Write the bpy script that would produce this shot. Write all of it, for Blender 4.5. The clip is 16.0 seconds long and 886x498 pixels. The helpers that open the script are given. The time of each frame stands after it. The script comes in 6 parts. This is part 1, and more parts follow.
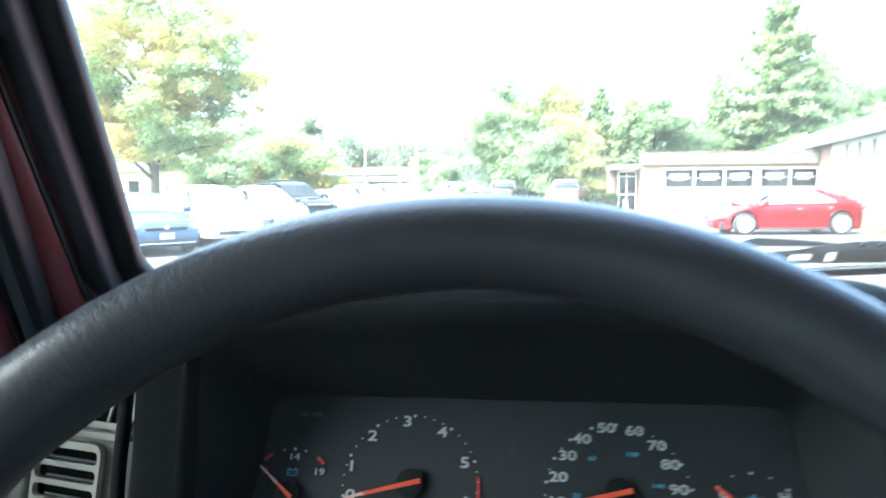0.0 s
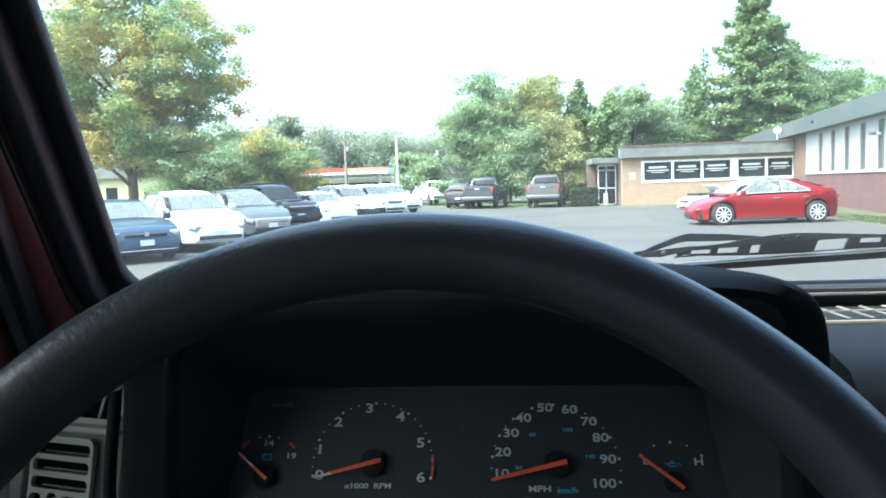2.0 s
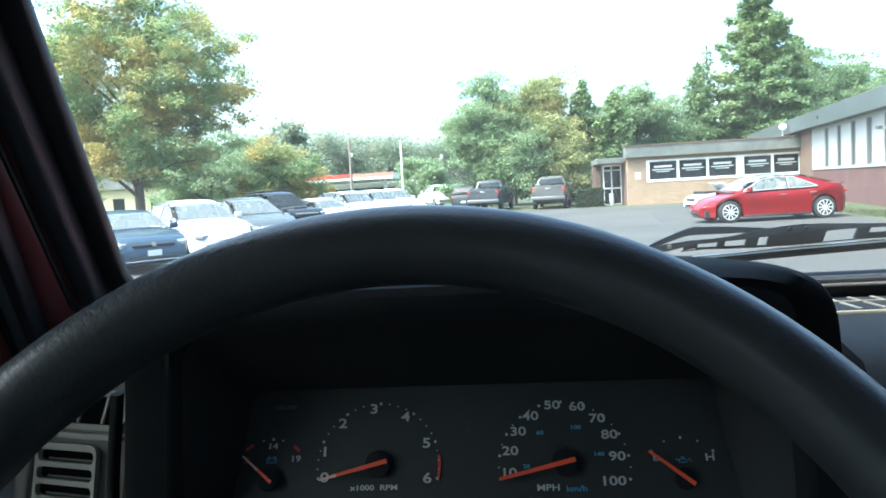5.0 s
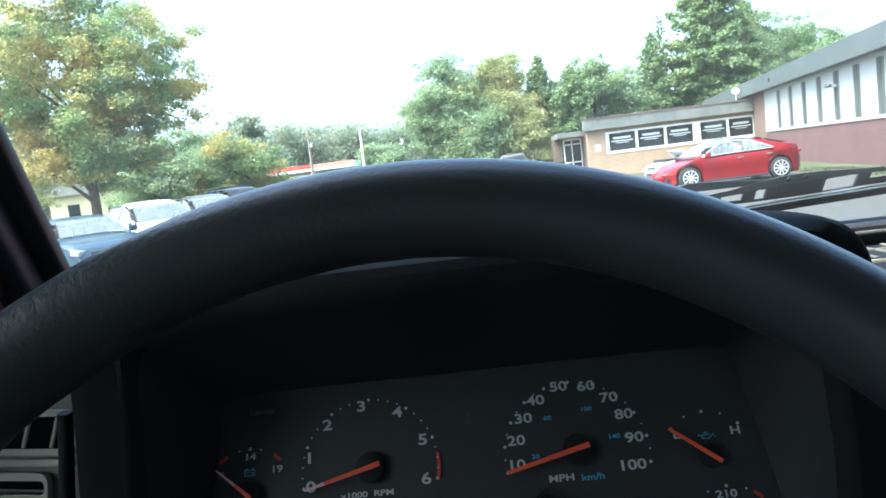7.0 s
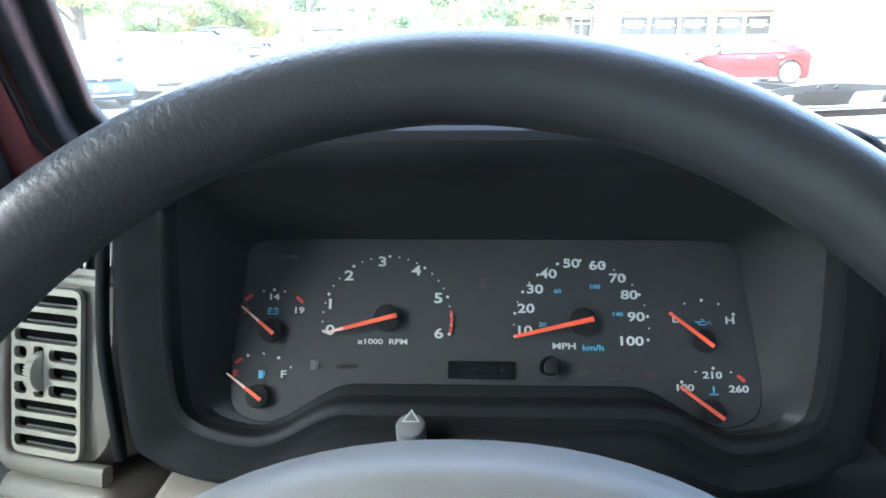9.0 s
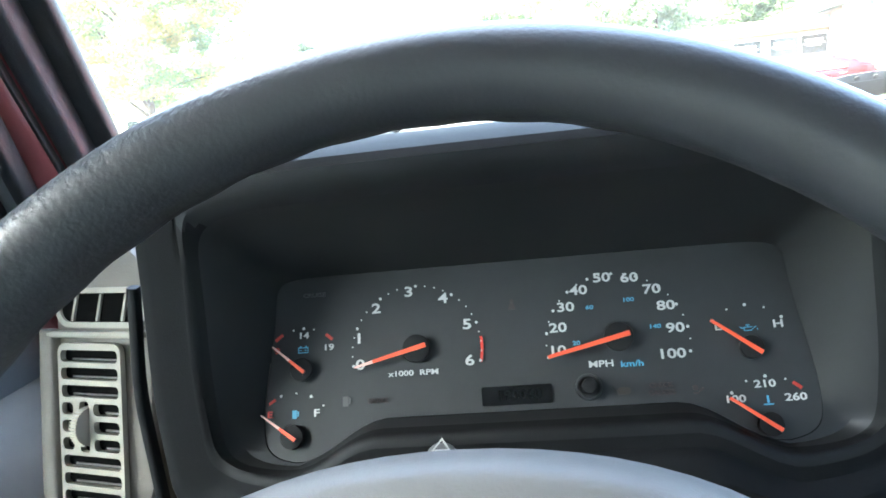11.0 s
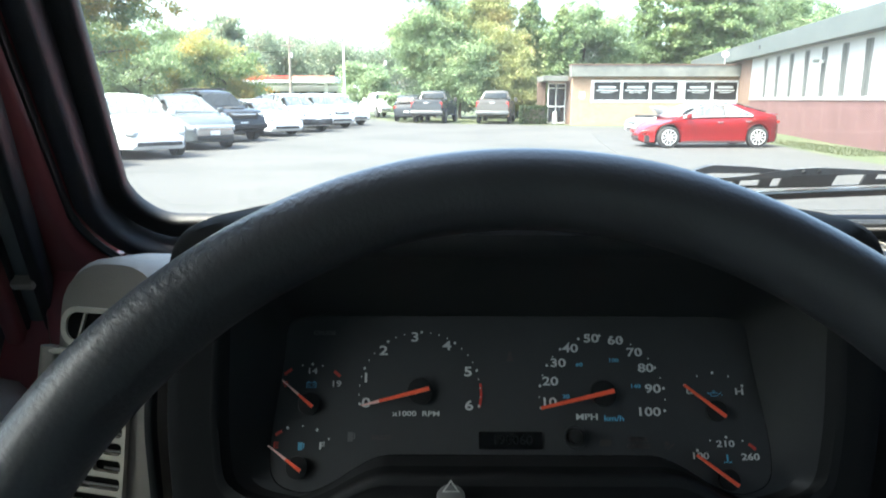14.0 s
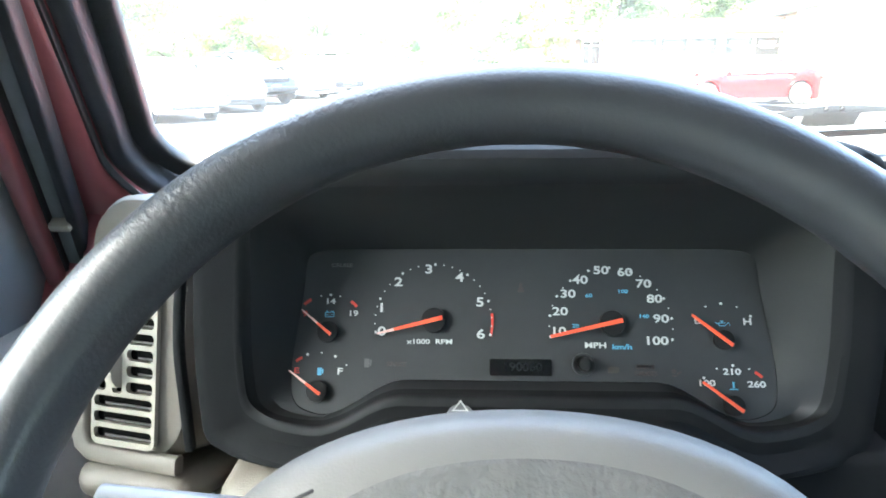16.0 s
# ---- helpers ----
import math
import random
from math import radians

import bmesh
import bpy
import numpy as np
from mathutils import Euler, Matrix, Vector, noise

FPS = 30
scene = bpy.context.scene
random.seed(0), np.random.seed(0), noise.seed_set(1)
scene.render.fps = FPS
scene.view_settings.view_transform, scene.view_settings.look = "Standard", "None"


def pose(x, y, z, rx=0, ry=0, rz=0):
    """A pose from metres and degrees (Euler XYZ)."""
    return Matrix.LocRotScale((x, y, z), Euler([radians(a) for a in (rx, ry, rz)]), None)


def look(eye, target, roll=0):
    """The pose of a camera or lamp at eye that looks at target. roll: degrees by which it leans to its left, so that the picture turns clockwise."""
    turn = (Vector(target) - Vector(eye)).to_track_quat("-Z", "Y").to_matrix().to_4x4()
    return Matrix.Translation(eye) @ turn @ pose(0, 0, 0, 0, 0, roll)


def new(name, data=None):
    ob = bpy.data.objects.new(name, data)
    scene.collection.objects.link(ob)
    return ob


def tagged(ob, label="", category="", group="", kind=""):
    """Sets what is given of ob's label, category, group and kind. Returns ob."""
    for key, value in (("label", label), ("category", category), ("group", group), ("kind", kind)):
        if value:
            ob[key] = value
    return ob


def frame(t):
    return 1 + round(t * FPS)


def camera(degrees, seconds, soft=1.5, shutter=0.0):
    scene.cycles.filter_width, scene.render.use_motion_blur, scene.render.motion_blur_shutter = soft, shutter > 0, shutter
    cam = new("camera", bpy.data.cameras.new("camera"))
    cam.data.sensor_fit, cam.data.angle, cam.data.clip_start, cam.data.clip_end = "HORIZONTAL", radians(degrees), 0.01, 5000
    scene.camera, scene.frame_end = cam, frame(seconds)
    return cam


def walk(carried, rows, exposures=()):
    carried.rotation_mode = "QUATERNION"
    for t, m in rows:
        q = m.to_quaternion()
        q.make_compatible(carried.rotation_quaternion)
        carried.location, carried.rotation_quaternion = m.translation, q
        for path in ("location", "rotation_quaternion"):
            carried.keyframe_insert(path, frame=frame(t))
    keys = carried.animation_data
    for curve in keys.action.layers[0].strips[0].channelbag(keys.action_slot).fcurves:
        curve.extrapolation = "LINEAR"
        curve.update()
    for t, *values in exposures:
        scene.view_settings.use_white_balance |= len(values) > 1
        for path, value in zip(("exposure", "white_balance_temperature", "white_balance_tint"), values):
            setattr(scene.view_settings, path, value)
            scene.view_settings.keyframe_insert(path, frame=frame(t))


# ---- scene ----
cam = camera(65.7, 16.0, 1.7, 0.6)
PATH = [
    (0, (0.0095, 0.0747, 1.3744), (-0.2063, 2.0554, 1.2007), -0.46),
    (0.5, (0.0246, 0.0184, 1.3948), (-0.0986, 2.0116, 1.2856), 0.46),
    (1, (0.0262, 0.0172, 1.3984), (-0.1548, 1.9989, 1.1983), -2.96),
    (1.5, (0.0259, 0.0236, 1.3852), (-0.1446, 2.0054, 1.1771), -1.97),
    (2, (0.0368, 0.0237, 1.3826), (-0.1307, 2.0086, 1.2030), -2.01),
    (2.5, (0.0452, 0.0325, 1.3860), (-0.1194, 2.0169, 1.1982), -3.64),
    (3, (0.0300, 0.0305, 1.3813), (-0.1519, 2.0128, 1.1880), -3.15),
    (3.5, (0.0371, 0.0323, 1.3766), (-0.1443, 2.0159, 1.1971), -3.15),
    (4, (0.0261, 0.0307, 1.3743), (-0.1465, 2.0152, 1.1959), -1.87),
    (4.2, (0.0334, 0.0289, 1.3774), (-0.1403, 2.0142, 1.2096), -2.19),
    (6.3, (0.0410, 0.0432, 1.3742), (-0.1374, 2.0255, 1.1776), -4.06),
    (6.5, (0.0206, 0.0577, 1.3714), (-0.1432, 2.0363, 1.1297), -4.61),
    (7, (0.0235, 0.0794, 1.3671), (-0.0717, 2.0646, 1.1441), -6.91),
    (7.5, (0.0129, 0.0792, 1.3654), (-0.0226, 2.0640, 1.1216), -5.01),
    (8, (-0.0019, 0.0582, 1.3707), (-0.0376, 2.0419, 1.1178), 0.17),
    (8.5, (-0.0060, 0.0543, 1.3670), (-0.0220, 1.9992, 0.9010), -0.55),
    (9, (-0.0032, 0.0661, 1.3690), (-0.0776, 1.9753, 0.7779), -0.41),
    (9.2, (-0.0019, 0.0662, 1.3582), (-0.0851, 1.9921, 0.8255), -0.81),
    (11.3, (0.0318, 0.0699, 1.3483), (-0.2327, 2.0053, 0.9190), -7.03),
    (11.5, (0.0358, 0.0684, 1.3659), (-0.1524, 1.9978, 0.8742), -6.54),
    (12, (0.0317, 0.0766, 1.3623), (-0.1568, 2.0061, 0.8709), -5.17),
    (12.5, (0.0163, 0.0558, 1.3924), (-0.1138, 2.0182, 1.0293), -0.23),
    (13, (-0.0187, 0.0225, 1.4125), (-0.1385, 1.9846, 1.0438), -0.14),
    (13.5, (-0.0333, 0.0099, 1.4047), (-0.1255, 1.9707, 1.0212), -1.09),
    (14, (-0.0380, 0.0357, 1.3913), (-0.0492, 1.9897, 0.9649), 0.06),
    (14.5, (-0.0379, 0.0280, 1.3916), (-0.1367, 1.9554, 0.8669), -1.93),
    (15, (-0.0198, 0.0227, 1.3781), (-0.1462, 1.9456, 0.8432), -3.01),
    (15.5, (-0.0248, 0.0248, 1.3761), (-0.1513, 1.9499, 0.8489), -2.72),
    (16, (-0.0234, 0.0184, 1.3740), (-0.1293, 1.9436, 0.8426), -0.81),
]
# time, exposure in stops, white balance in kelvin and tint
EXPOSURES = [(0.0, 4.2, 6000, -1), (0.5, 3.5, 6150, -1), (1.0, 2.7, 6100, -1), (1.5, 2.72, 5850, -3.5), (2.0, 2.66, 5850, -3.5), (3.0, 2.53, 5850, -3.5), (4.0, 2.66, 5850, -3.5), (4.2, 2.64, 5850, -3.5), (6.5, 2.5, 5850, -3), (7.0, 2.65, 5850, -1), (7.5, 2.83, 5850, 1), (8.0, 2.85, 6000, 2), (8.5, 3.4, 6200, 4), (9.0, 5.05, 6150, 2),
             (11.5, 5.35, 6400, 2), (12.0, 5.3, 6400, 3), (12.5, 4.45, 6500, 4), (13.0, 3.42, 6600, 1), (13.5, 2.85, 6650, 0), (14.0, 3.15, 6450, 1), (14.5, 3.9, 6450, 2), (15.0, 4.62, 6450, 3), (15.5, 5.25, 6550, 3), (16.0, 5.55, 6600, 3)]
walk(cam, [(t, look(eye, target, roll)) for t, eye, target, roll in PATH],
     EXPOSURES)

# ---- sky and sun: bright hazy day, veiled sun high behind the driver's left ----
SUN_ELEVATION, SUN_AZIMUTH = radians(58), radians(238)
world = bpy.data.worlds.new("sky")
scene.world = world
world.use_nodes = True
wn = world.node_tree.nodes
sky = wn.new("ShaderNodeTexSky")
sky.sky_type, sky.sun_disc = "NISHITA", False
sky.sun_elevation, sky.sun_rotation = SUN_ELEVATION, SUN_AZIMUTH
sky.dust_density, sky.air_density, sky.ozone_density = 5.0, 1.0, 1.0
wn["Background"].inputs["Strength"].default_value = 0.15
world.node_tree.links.new(sky.outputs[0], wn["Background"].inputs["Color"])
sun = new("sun", bpy.data.lights.new("sun", "SUN"))
sun.data.energy, sun.data.angle, sun.data.color = 1.5, radians(14), (1.0, 0.96, 0.89)
sun_from = Vector((math.sin(SUN_AZIMUTH) * math.cos(SUN_ELEVATION), math.cos(SUN_AZIMUTH) * math.cos(SUN_ELEVATION), math.sin(SUN_ELEVATION)))
sun.matrix_basis = look(sun_from * 50, (0, 0, 0))

# ---- materials ----
def material(name, color, rough=0.5, metal=0.0, var=0.12, scale=30.0, bump=0.0, bump_scale=200.0, coat=0.0, spec=0.5, second=None, second_scale=4.0, second_amount=0.5):
    """Principled surface with fine grain, a larger stain scale, bump and optional per-object variation."""
    m = bpy.data.materials.new(name)
    m.use_nodes = True
    nt = m.node_tree
    n, l = nt.nodes, nt.links
    b = n["Principled BSDF"]
    b.inputs["Roughness"].default_value = rough
    b.inputs["Metallic"].default_value = metal
    b.inputs["Coat Weight"].default_value = coat
    b.inputs["Coat Roughness"].default_value = 0.04
    b.inputs["Specular IOR Level"].default_value = spec
    tc = n.new("ShaderNodeTexCoord")
    nz = n.new("ShaderNodeTexNoise")
    nz.inputs["Scale"].default_value, nz.inputs["Detail"].default_value = scale, 6
    l.new(tc.outputs["Object"], nz.inputs["Vector"])
    big = n.new("ShaderNodeTexNoise")
    big.inputs["Scale"].default_value, big.inputs["Detail"].default_value = second_scale, 4
    l.new(tc.outputs["Object"], big.inputs["Vector"])
    lo = [c * (1 - var) for c in color[:3]] + [1]
    hi = [min(1, c * (1 + var)) for c in color[:3]] + [1]
    mix = n.new("ShaderNodeMix")
    mix.data_type = "RGBA"
    mix.inputs[6].default_value, mix.inputs[7].default_value = lo, hi
    l.new(nz.outputs["Fac"], mix.inputs[0])
    out = mix.outputs[2]
    if second:
        ramp = n.new("ShaderNodeMapRange")
        ramp.inputs[1].default_value, ramp.inputs[2].default_value = 0.45, 0.7
        ramp.inputs[4].default_value = second_amount
        l.new(big.outputs["Fac"], ramp.inputs[0])
        mx = n.new("ShaderNodeMix")
        mx.data_type = "RGBA"
        mx.inputs[7].default_value = (*second, 1)
        l.new(out, mx.inputs[6])
        l.new(ramp.outputs[0], mx.inputs[0])
        out = mx.outputs[2]
    l.new(out, b.inputs["Base Color"])
    rr = n.new("ShaderNodeMapRange")
    rr.inputs[3].default_value, rr.inputs[4].default_value = max(0.02, rough * 0.85), min(1, rough * 1.15)
    l.new(big.outputs["Fac"], rr.inputs[0])
    l.new(rr.outputs[0], b.inputs["Roughness"])
    if bump:
        bz = n.new("ShaderNodeTexNoise")
        bz.inputs["Scale"].default_value, bz.inputs["Detail"].default_value = bump_scale, 3
        l.new(tc.outputs["Object"], bz.inputs["Vector"])
        bp = n.new("ShaderNodeBump")
        bp.inputs["Strength"].default_value, bp.inputs["Distance"].default_value = bump, 0.002
        l.new(bz.outputs["Fac"], bp.inputs["Height"])
        l.new(bp.outputs[0], b.inputs["Normal"])
    return m


def leaf_material(name, a, b_, c, patch=0.15):
    """Leaves: colour by island, with patches of a third, turning colour; light passes through."""
    m = bpy.data.materials.new(name)
    m.use_nodes = True
    nt = m.node_tree
    n, l = nt.nodes, nt.links
    n.remove(n["Principled BSDF"])
    ge = n.new("ShaderNodeNewGeometry")
    tc = n.new("ShaderNodeTexCoord")
    nz = n.new("ShaderNodeTexNoise")
    nz.inputs["Scale"].default_value, nz.inputs["Detail"].default_value = 0.45, 3
    l.new(tc.outputs["Object"], nz.inputs["Vector"])
    r = n.new("ShaderNodeMix")
    r.data_type = "RGBA"
    r.inputs[6].default_value, r.inputs[7].default_value = (*a, 1), (*b_, 1)
    l.new(ge.outputs["Random Per Island"], r.inputs[0])
    mr = n.new("ShaderNodeMapRange")
    mr.inputs[1].default_value, mr.inputs[2].default_value, mr.inputs[4].default_value = 0.62 - patch, 0.78 - patch, 0.85
    l.new(nz.outputs["Fac"], mr.inputs[0])
    r2 = n.new("ShaderNodeMix")
    r2.data_type = "RGBA"
    r2.inputs[7].default_value = (*c, 1)
    l.new(r.outputs[2], r2.inputs[6])
    l.new(mr.outputs[0], r2.inputs[0])
    d = n.new("ShaderNodeBsdfPrincipled")
    d.inputs["Roughness"].default_value = 0.55
    l.new(r2.outputs[2], d.inputs["Base Color"])
    t = n.new("ShaderNodeBsdfTranslucent")
    l.new(r2.outputs[2], t.inputs["Color"])
    ms = n.new("ShaderNodeMixShader")
    ms.inputs[0].default_value = 0.55
    l.new(d.outputs[0], ms.inputs[1])
    l.new(t.outputs[0], ms.inputs[2])
    l.new(ms.outputs[0], n["Material Output"].inputs["Surface"])
    return m


def pane_material(name, tint=(1, 1, 1), dirt=0.0, ior=1.3, sky_sheen=0.0):
    """Clear automotive glass: see-through with a Fresnel gloss and a little dust."""
    m = bpy.data.materials.new(name)
    m.use_nodes = True
    nt = m.node_tree
    n, l = nt.nodes, nt.links
    n.remove(n["Principled BSDF"])
    t = n.new("ShaderNodeBsdfTransparent")
    t.inputs["Color"].default_value = (*tint, 1)
    g = n.new("ShaderNodeBsdfGlossy")
    g.inputs["Roughness"].default_value = 0.02
    fr = n.new("ShaderNodeFresnel")
    fr.inputs["IOR"].default_value = ior
    ms = n.new("ShaderNodeMixShader")
    l.new(fr.outputs[0], ms.inputs[0])
    l.new(t.outputs[0], ms.inputs[1])
    l.new(g.outputs[0], ms.inputs[2])
    out = ms.outputs[0]
    if dirt:
        d = n.new("ShaderNodeBsdfTranslucent")
        d.inputs["Color"].default_value = (0.75, 0.78, 0.8, 1)
        tc = n.new("ShaderNodeTexCoord")
        nz = n.new("ShaderNodeTexNoise")
        nz.inputs["Scale"].default_value, nz.inputs["Detail"].default_value = 9, 8
        l.new(tc.outputs["Object"], nz.inputs["Vector"])
        mr = n.new("ShaderNodeMapRange")
        mr.inputs[1].default_value, mr.inputs[2].default_value, mr.inputs[4].default_value = -0.3, 0.8, dirt
        l.new(nz.outputs["Fac"], mr.inputs[0])
        m2 = n.new("ShaderNodeMixShader")
        l.new(mr.outputs[0], m2.inputs[0])
        l.new(out, m2.inputs[1])
        l.new(d.outputs[0], m2.inputs[2])
        out = m2.outputs[0]
    if sky_sheen:
        # pale diffuse layer stands in for the sky reflected in the glass
        df = n.new("ShaderNodeBsdfDiffuse")
        df.inputs["Color"].default_value = (0.50, 0.55, 0.53, 1)
        m3 = n.new("ShaderNodeMixShader")
        m3.inputs[0].default_value = sky_sheen
        l.new(out, m3.inputs[1])
        l.new(df.outputs[0], m3.inputs[2])
        out = m3.outputs[0]
    l.new(out, n["Material Output"].inputs["Surface"])
    return m


def rim_material():
    """Old black rim cover: fine grain everywhere, short wrinkles across the rim in worn patches, polished where it is held."""
    m = material("worn_black_rim_vinyl", (0.021, 0.0225, 0.025), 0.50, var=0.3, scale=25, spec=0.38, bump=0.12, bump_scale=520, second=(0.025, 0.027, 0.030), second_scale=14, second_amount=0.6)
    n, l = m.node_tree.nodes, m.node_tree.links
    b = n["Principled BSDF"]
    b.inputs["Coat Weight"].default_value, b.inputs["Coat Roughness"].default_value, b.inputs["Coat IOR"].default_value = 0.62, 0.22, 1.26
    tc = n.new("ShaderNodeTexCoord")
    mp = n.new("ShaderNodeMapping")
    mp.inputs["Scale"].default_value = (400, 20, 1)
    l.new(tc.outputs["UV"], mp.inputs["Vector"])
    wr = n.new("ShaderNodeTexNoise")
    wr.inputs["Scale"].default_value, wr.inputs["Detail"].default_value, wr.inputs["Distortion"].default_value = 1.0, 3, 0.3
    l.new(mp.outputs[0], wr.inputs["Vector"])
    sharp = n.new("ShaderNodeMapRange")
    sharp.inputs[1].default_value, sharp.inputs[2].default_value = 0.40, 0.56
    l.new(wr.outputs["Fac"], sharp.inputs[0])
    patch = n.new("ShaderNodeTexNoise")
    patch.inputs["Scale"].default_value, patch.inputs["Detail"].default_value = 9, 2
    l.new(tc.outputs["Object"], patch.inputs["Vector"])
    am = n.new("ShaderNodeMapRange")
    am.inputs[1].default_value, am.inputs[2].default_value, am.inputs[4].default_value = 0.34, 0.58, 0.4
    l.new(patch.outputs["Fac"], am.inputs[0])
    # the wrinkles lie where the left hand rests, and fade out along the rim
    sp = n.new("ShaderNodeSeparateXYZ")
    l.new(tc.outputs["UV"], sp.inputs[0])
    held = n.new("ShaderNodeFloatCurve")
    held.mapping.curves[0].points[0].location, held.mapping.curves[0].points[1].location = (0.0, 0.0), (1.0, 0.0)
    for q in ((0.10, 0.12), (0.21, 0.08), (0.29, 0.55), (0.35, 0.95), (0.42, 0.7), (0.47, 0.2), (0.56, 0.06)):
        held.mapping.curves[0].points.new(*q)
    held.mapping.update()
    l.new(sp.outputs[0], held.inputs["Value"])
    # and mostly on the upper side that faces the driver
    upper = n.new("ShaderNodeFloatCurve")
    upper.mapping.curves[0].points[0].location, upper.mapping.curves[0].points[1].location = (0.0, 0.5), (1.0, 0.4)
    for q in ((0.05, 1.0), (0.19, 1.0), (0.29, 0.2), (0.8, 0.2)):
        upper.mapping.curves[0].points.new(*q)
    upper.mapping.update()
    l.new(sp.outputs[1], upper.inputs["Value"])
    both = n.new("ShaderNodeMath")
    both.operation = "MULTIPLY"
    l.new(held.outputs[0], both.inputs[0])
    l.new(upper.outputs[0], both.inputs[1])
    mul = n.new("ShaderNodeMath")
    mul.operation = "MULTIPLY"
    l.new(am.outputs[0], mul.inputs[0])
    l.new(both.outputs[0], mul.inputs[1])
    bp = n.new("ShaderNodeBump")
    bp.inputs["Distance"].default_value = 0.0010
    l.new(mul.outputs[0], bp.inputs["Strength"])
    l.new(sharp.outputs[0], bp.inputs["Height"])
    l.new(b.inputs["Normal"].links[0].from_socket, bp.inputs["Normal"])
    l.new(bp.outputs[0], b.inputs["Normal"])
    return m


M = {}
M["vinyl"] = material("black_grained_vinyl", (0.016, 0.017, 0.019), 0.42, var=0.25, scale=60, bump=0.5, bump_scale=900)
M["rim"] = rim_material()
M["hub"] = material("grey_grained_vinyl", (0.118, 0.111, 0.104), 0.55, var=0.08, scale=60, bump=0.12, bump_scale=900, spec=0.45)
M["padface"] = material("coarse_grained_shaded_vinyl", (0.092, 0.089, 0.085), 0.62, var=0.25, scale=90, bump=0.6, bump_scale=330, spec=0.3)
M["dash"] = material("black_soft_dash", (0.02, 0.021, 0.023), 0.55, var=0.25, scale=40, bump=0.4, bump_scale=1000)
M["dashgrey"] = material("grey_dash_top", (0.022, 0.025, 0.027), 0.7, spec=0.25, var=0.2, scale=40, bump=0.3, bump_scale=1000)
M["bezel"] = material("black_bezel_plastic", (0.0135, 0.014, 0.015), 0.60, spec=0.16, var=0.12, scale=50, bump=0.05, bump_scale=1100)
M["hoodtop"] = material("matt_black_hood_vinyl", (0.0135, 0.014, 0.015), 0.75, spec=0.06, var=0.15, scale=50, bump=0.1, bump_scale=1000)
M["hoodlip"] = material("window_lit_hood_lip", (0.040, 0.042, 0.045), 0.65, spec=0.15, var=0.12, scale=50, bump=0.06, bump_scale=1100)
M["surround"] = material("charcoal_gauge_surround", (0.021, 0.0222, 0.0236), 0.5, var=0.1, scale=60, spec=0.38)
M["face"] = material("charcoal_gauge_face", (0.024, 0.0255, 0.027), 0.6, var=0.12, scale=80)
M["beige"] = material("warm_grey_dash_plastic", (0.17, 0.15, 0.125), 0.5, var=0.06, scale=60, bump=0.25, bump_scale=900)
M["doorbeige"] = material("warm_grey_door_plastic", (0.36, 0.325, 0.28), 0.55, var=0.08, scale=50, bump=0.25, bump_scale=800)
M["seatbeige"] = material("beige_seat_cloth", (0.50, 0.455, 0.385), 0.9, var=0.12, scale=60, bump=0.3, bump_scale=500)
M["ventgrey"] = material("light_grey_vent_plastic", (0.33, 0.30, 0.245), 0.42, var=0.06, scale=60)
M["dark"] = material("black_void_plastic", (0.006, 0.006, 0.007), 0.7, var=0.2, scale=30)
M["ductshade"] = material("painted_duct_shade", (0.002, 0.002, 0.002), 0.9, var=0.2, scale=30, spec=0.1)
M["rubber"] = material("black_rubber_seal", (0.016, 0.017, 0.019), 0.5, var=0.25, scale=60, bump=0.2, bump_scale=500)
M["trim"] = material("black_pillar_trim", (0.034, 0.035, 0.041), 0.45, var=0.2, scale=40, bump=0.3, bump_scale=800)
M["burgundy"] = material("dark_red_body_paint", (0.27, 0.076, 0.082), 0.30, var=0.1, scale=15, coat=0.6, second=(0.19, 0.052, 0.057), second_scale=9, second_amount=0.35)
M["doorgrey"] = material("charcoal_door_skin", (0.19, 0.20, 0.205), 0.6, var=0.15, scale=20, bump=0.2, bump_scale=500)
M["channel"] = material("grey_rubber_channel", (0.13, 0.14, 0.143), 0.5, var=0.15, scale=40, bump=0.2, bump_scale=500)
M["white_ink"] = material("white_gauge_print", (0.54, 0.54, 0.53), 0.5, var=0.04)
M["blue_ink"] = material("blue_gauge_print", (0.10, 0.36, 0.55), 0.5, var=0.04)
M["red_ink"] = material("red_gauge_print", (0.55, 0.05, 0.035), 0.5, var=0.04)
M["needle"] = material("orange_red_needle", (0.85, 0.11, 0.05), 0.4, var=0.05)
M["needlepale"] = material("lit_pink_needle", (0.82, 0.50, 0.44), 0.45, var=0.05)
M["lamp_red"] = material("unlit_red_telltale", (0.040, 0.026, 0.026), 0.5, var=0.05)
M["lamp_amber"] = material("unlit_amber_telltale", (0.040, 0.032, 0.026), 0.5, var=0.05)
M["lamp_pale"] = material("unlit_pale_telltale", (0.085, 0.085, 0.083), 0.5, var=0.05)
M["lcd"] = material("dark_display_window", (0.006, 0.007, 0.008), 0.2, var=0.1)
M["lcd_digit"] = material("unlit_teal_display_digit", (0.0065, 0.0085, 0.009), 0.3, var=0.1)
M["knob"] = material("satin_grey_plastic", (0.15, 0.152, 0.155), 0.35, var=0.08)
M["headliner"] = material("grey_headliner_cloth", (0.22, 0.22, 0.225), 0.9, var=0.15, scale=90, bump=0.3, bump_scale=600)
M["wiper_paint"] = material("worn_black_wiper_paint", (0.030, 0.034, 0.037), 0.38, var=0.2, scale=120, spec=0.6)
M["wiper_metal"] = material("bare_wiper_steel", (0.42, 0.44, 0.45), 0.35, 0.7, var=0.1, scale=80)
M["windshield"] = pane_material("windshield_glass", (0.93, 0.97, 0.96), 0.031)
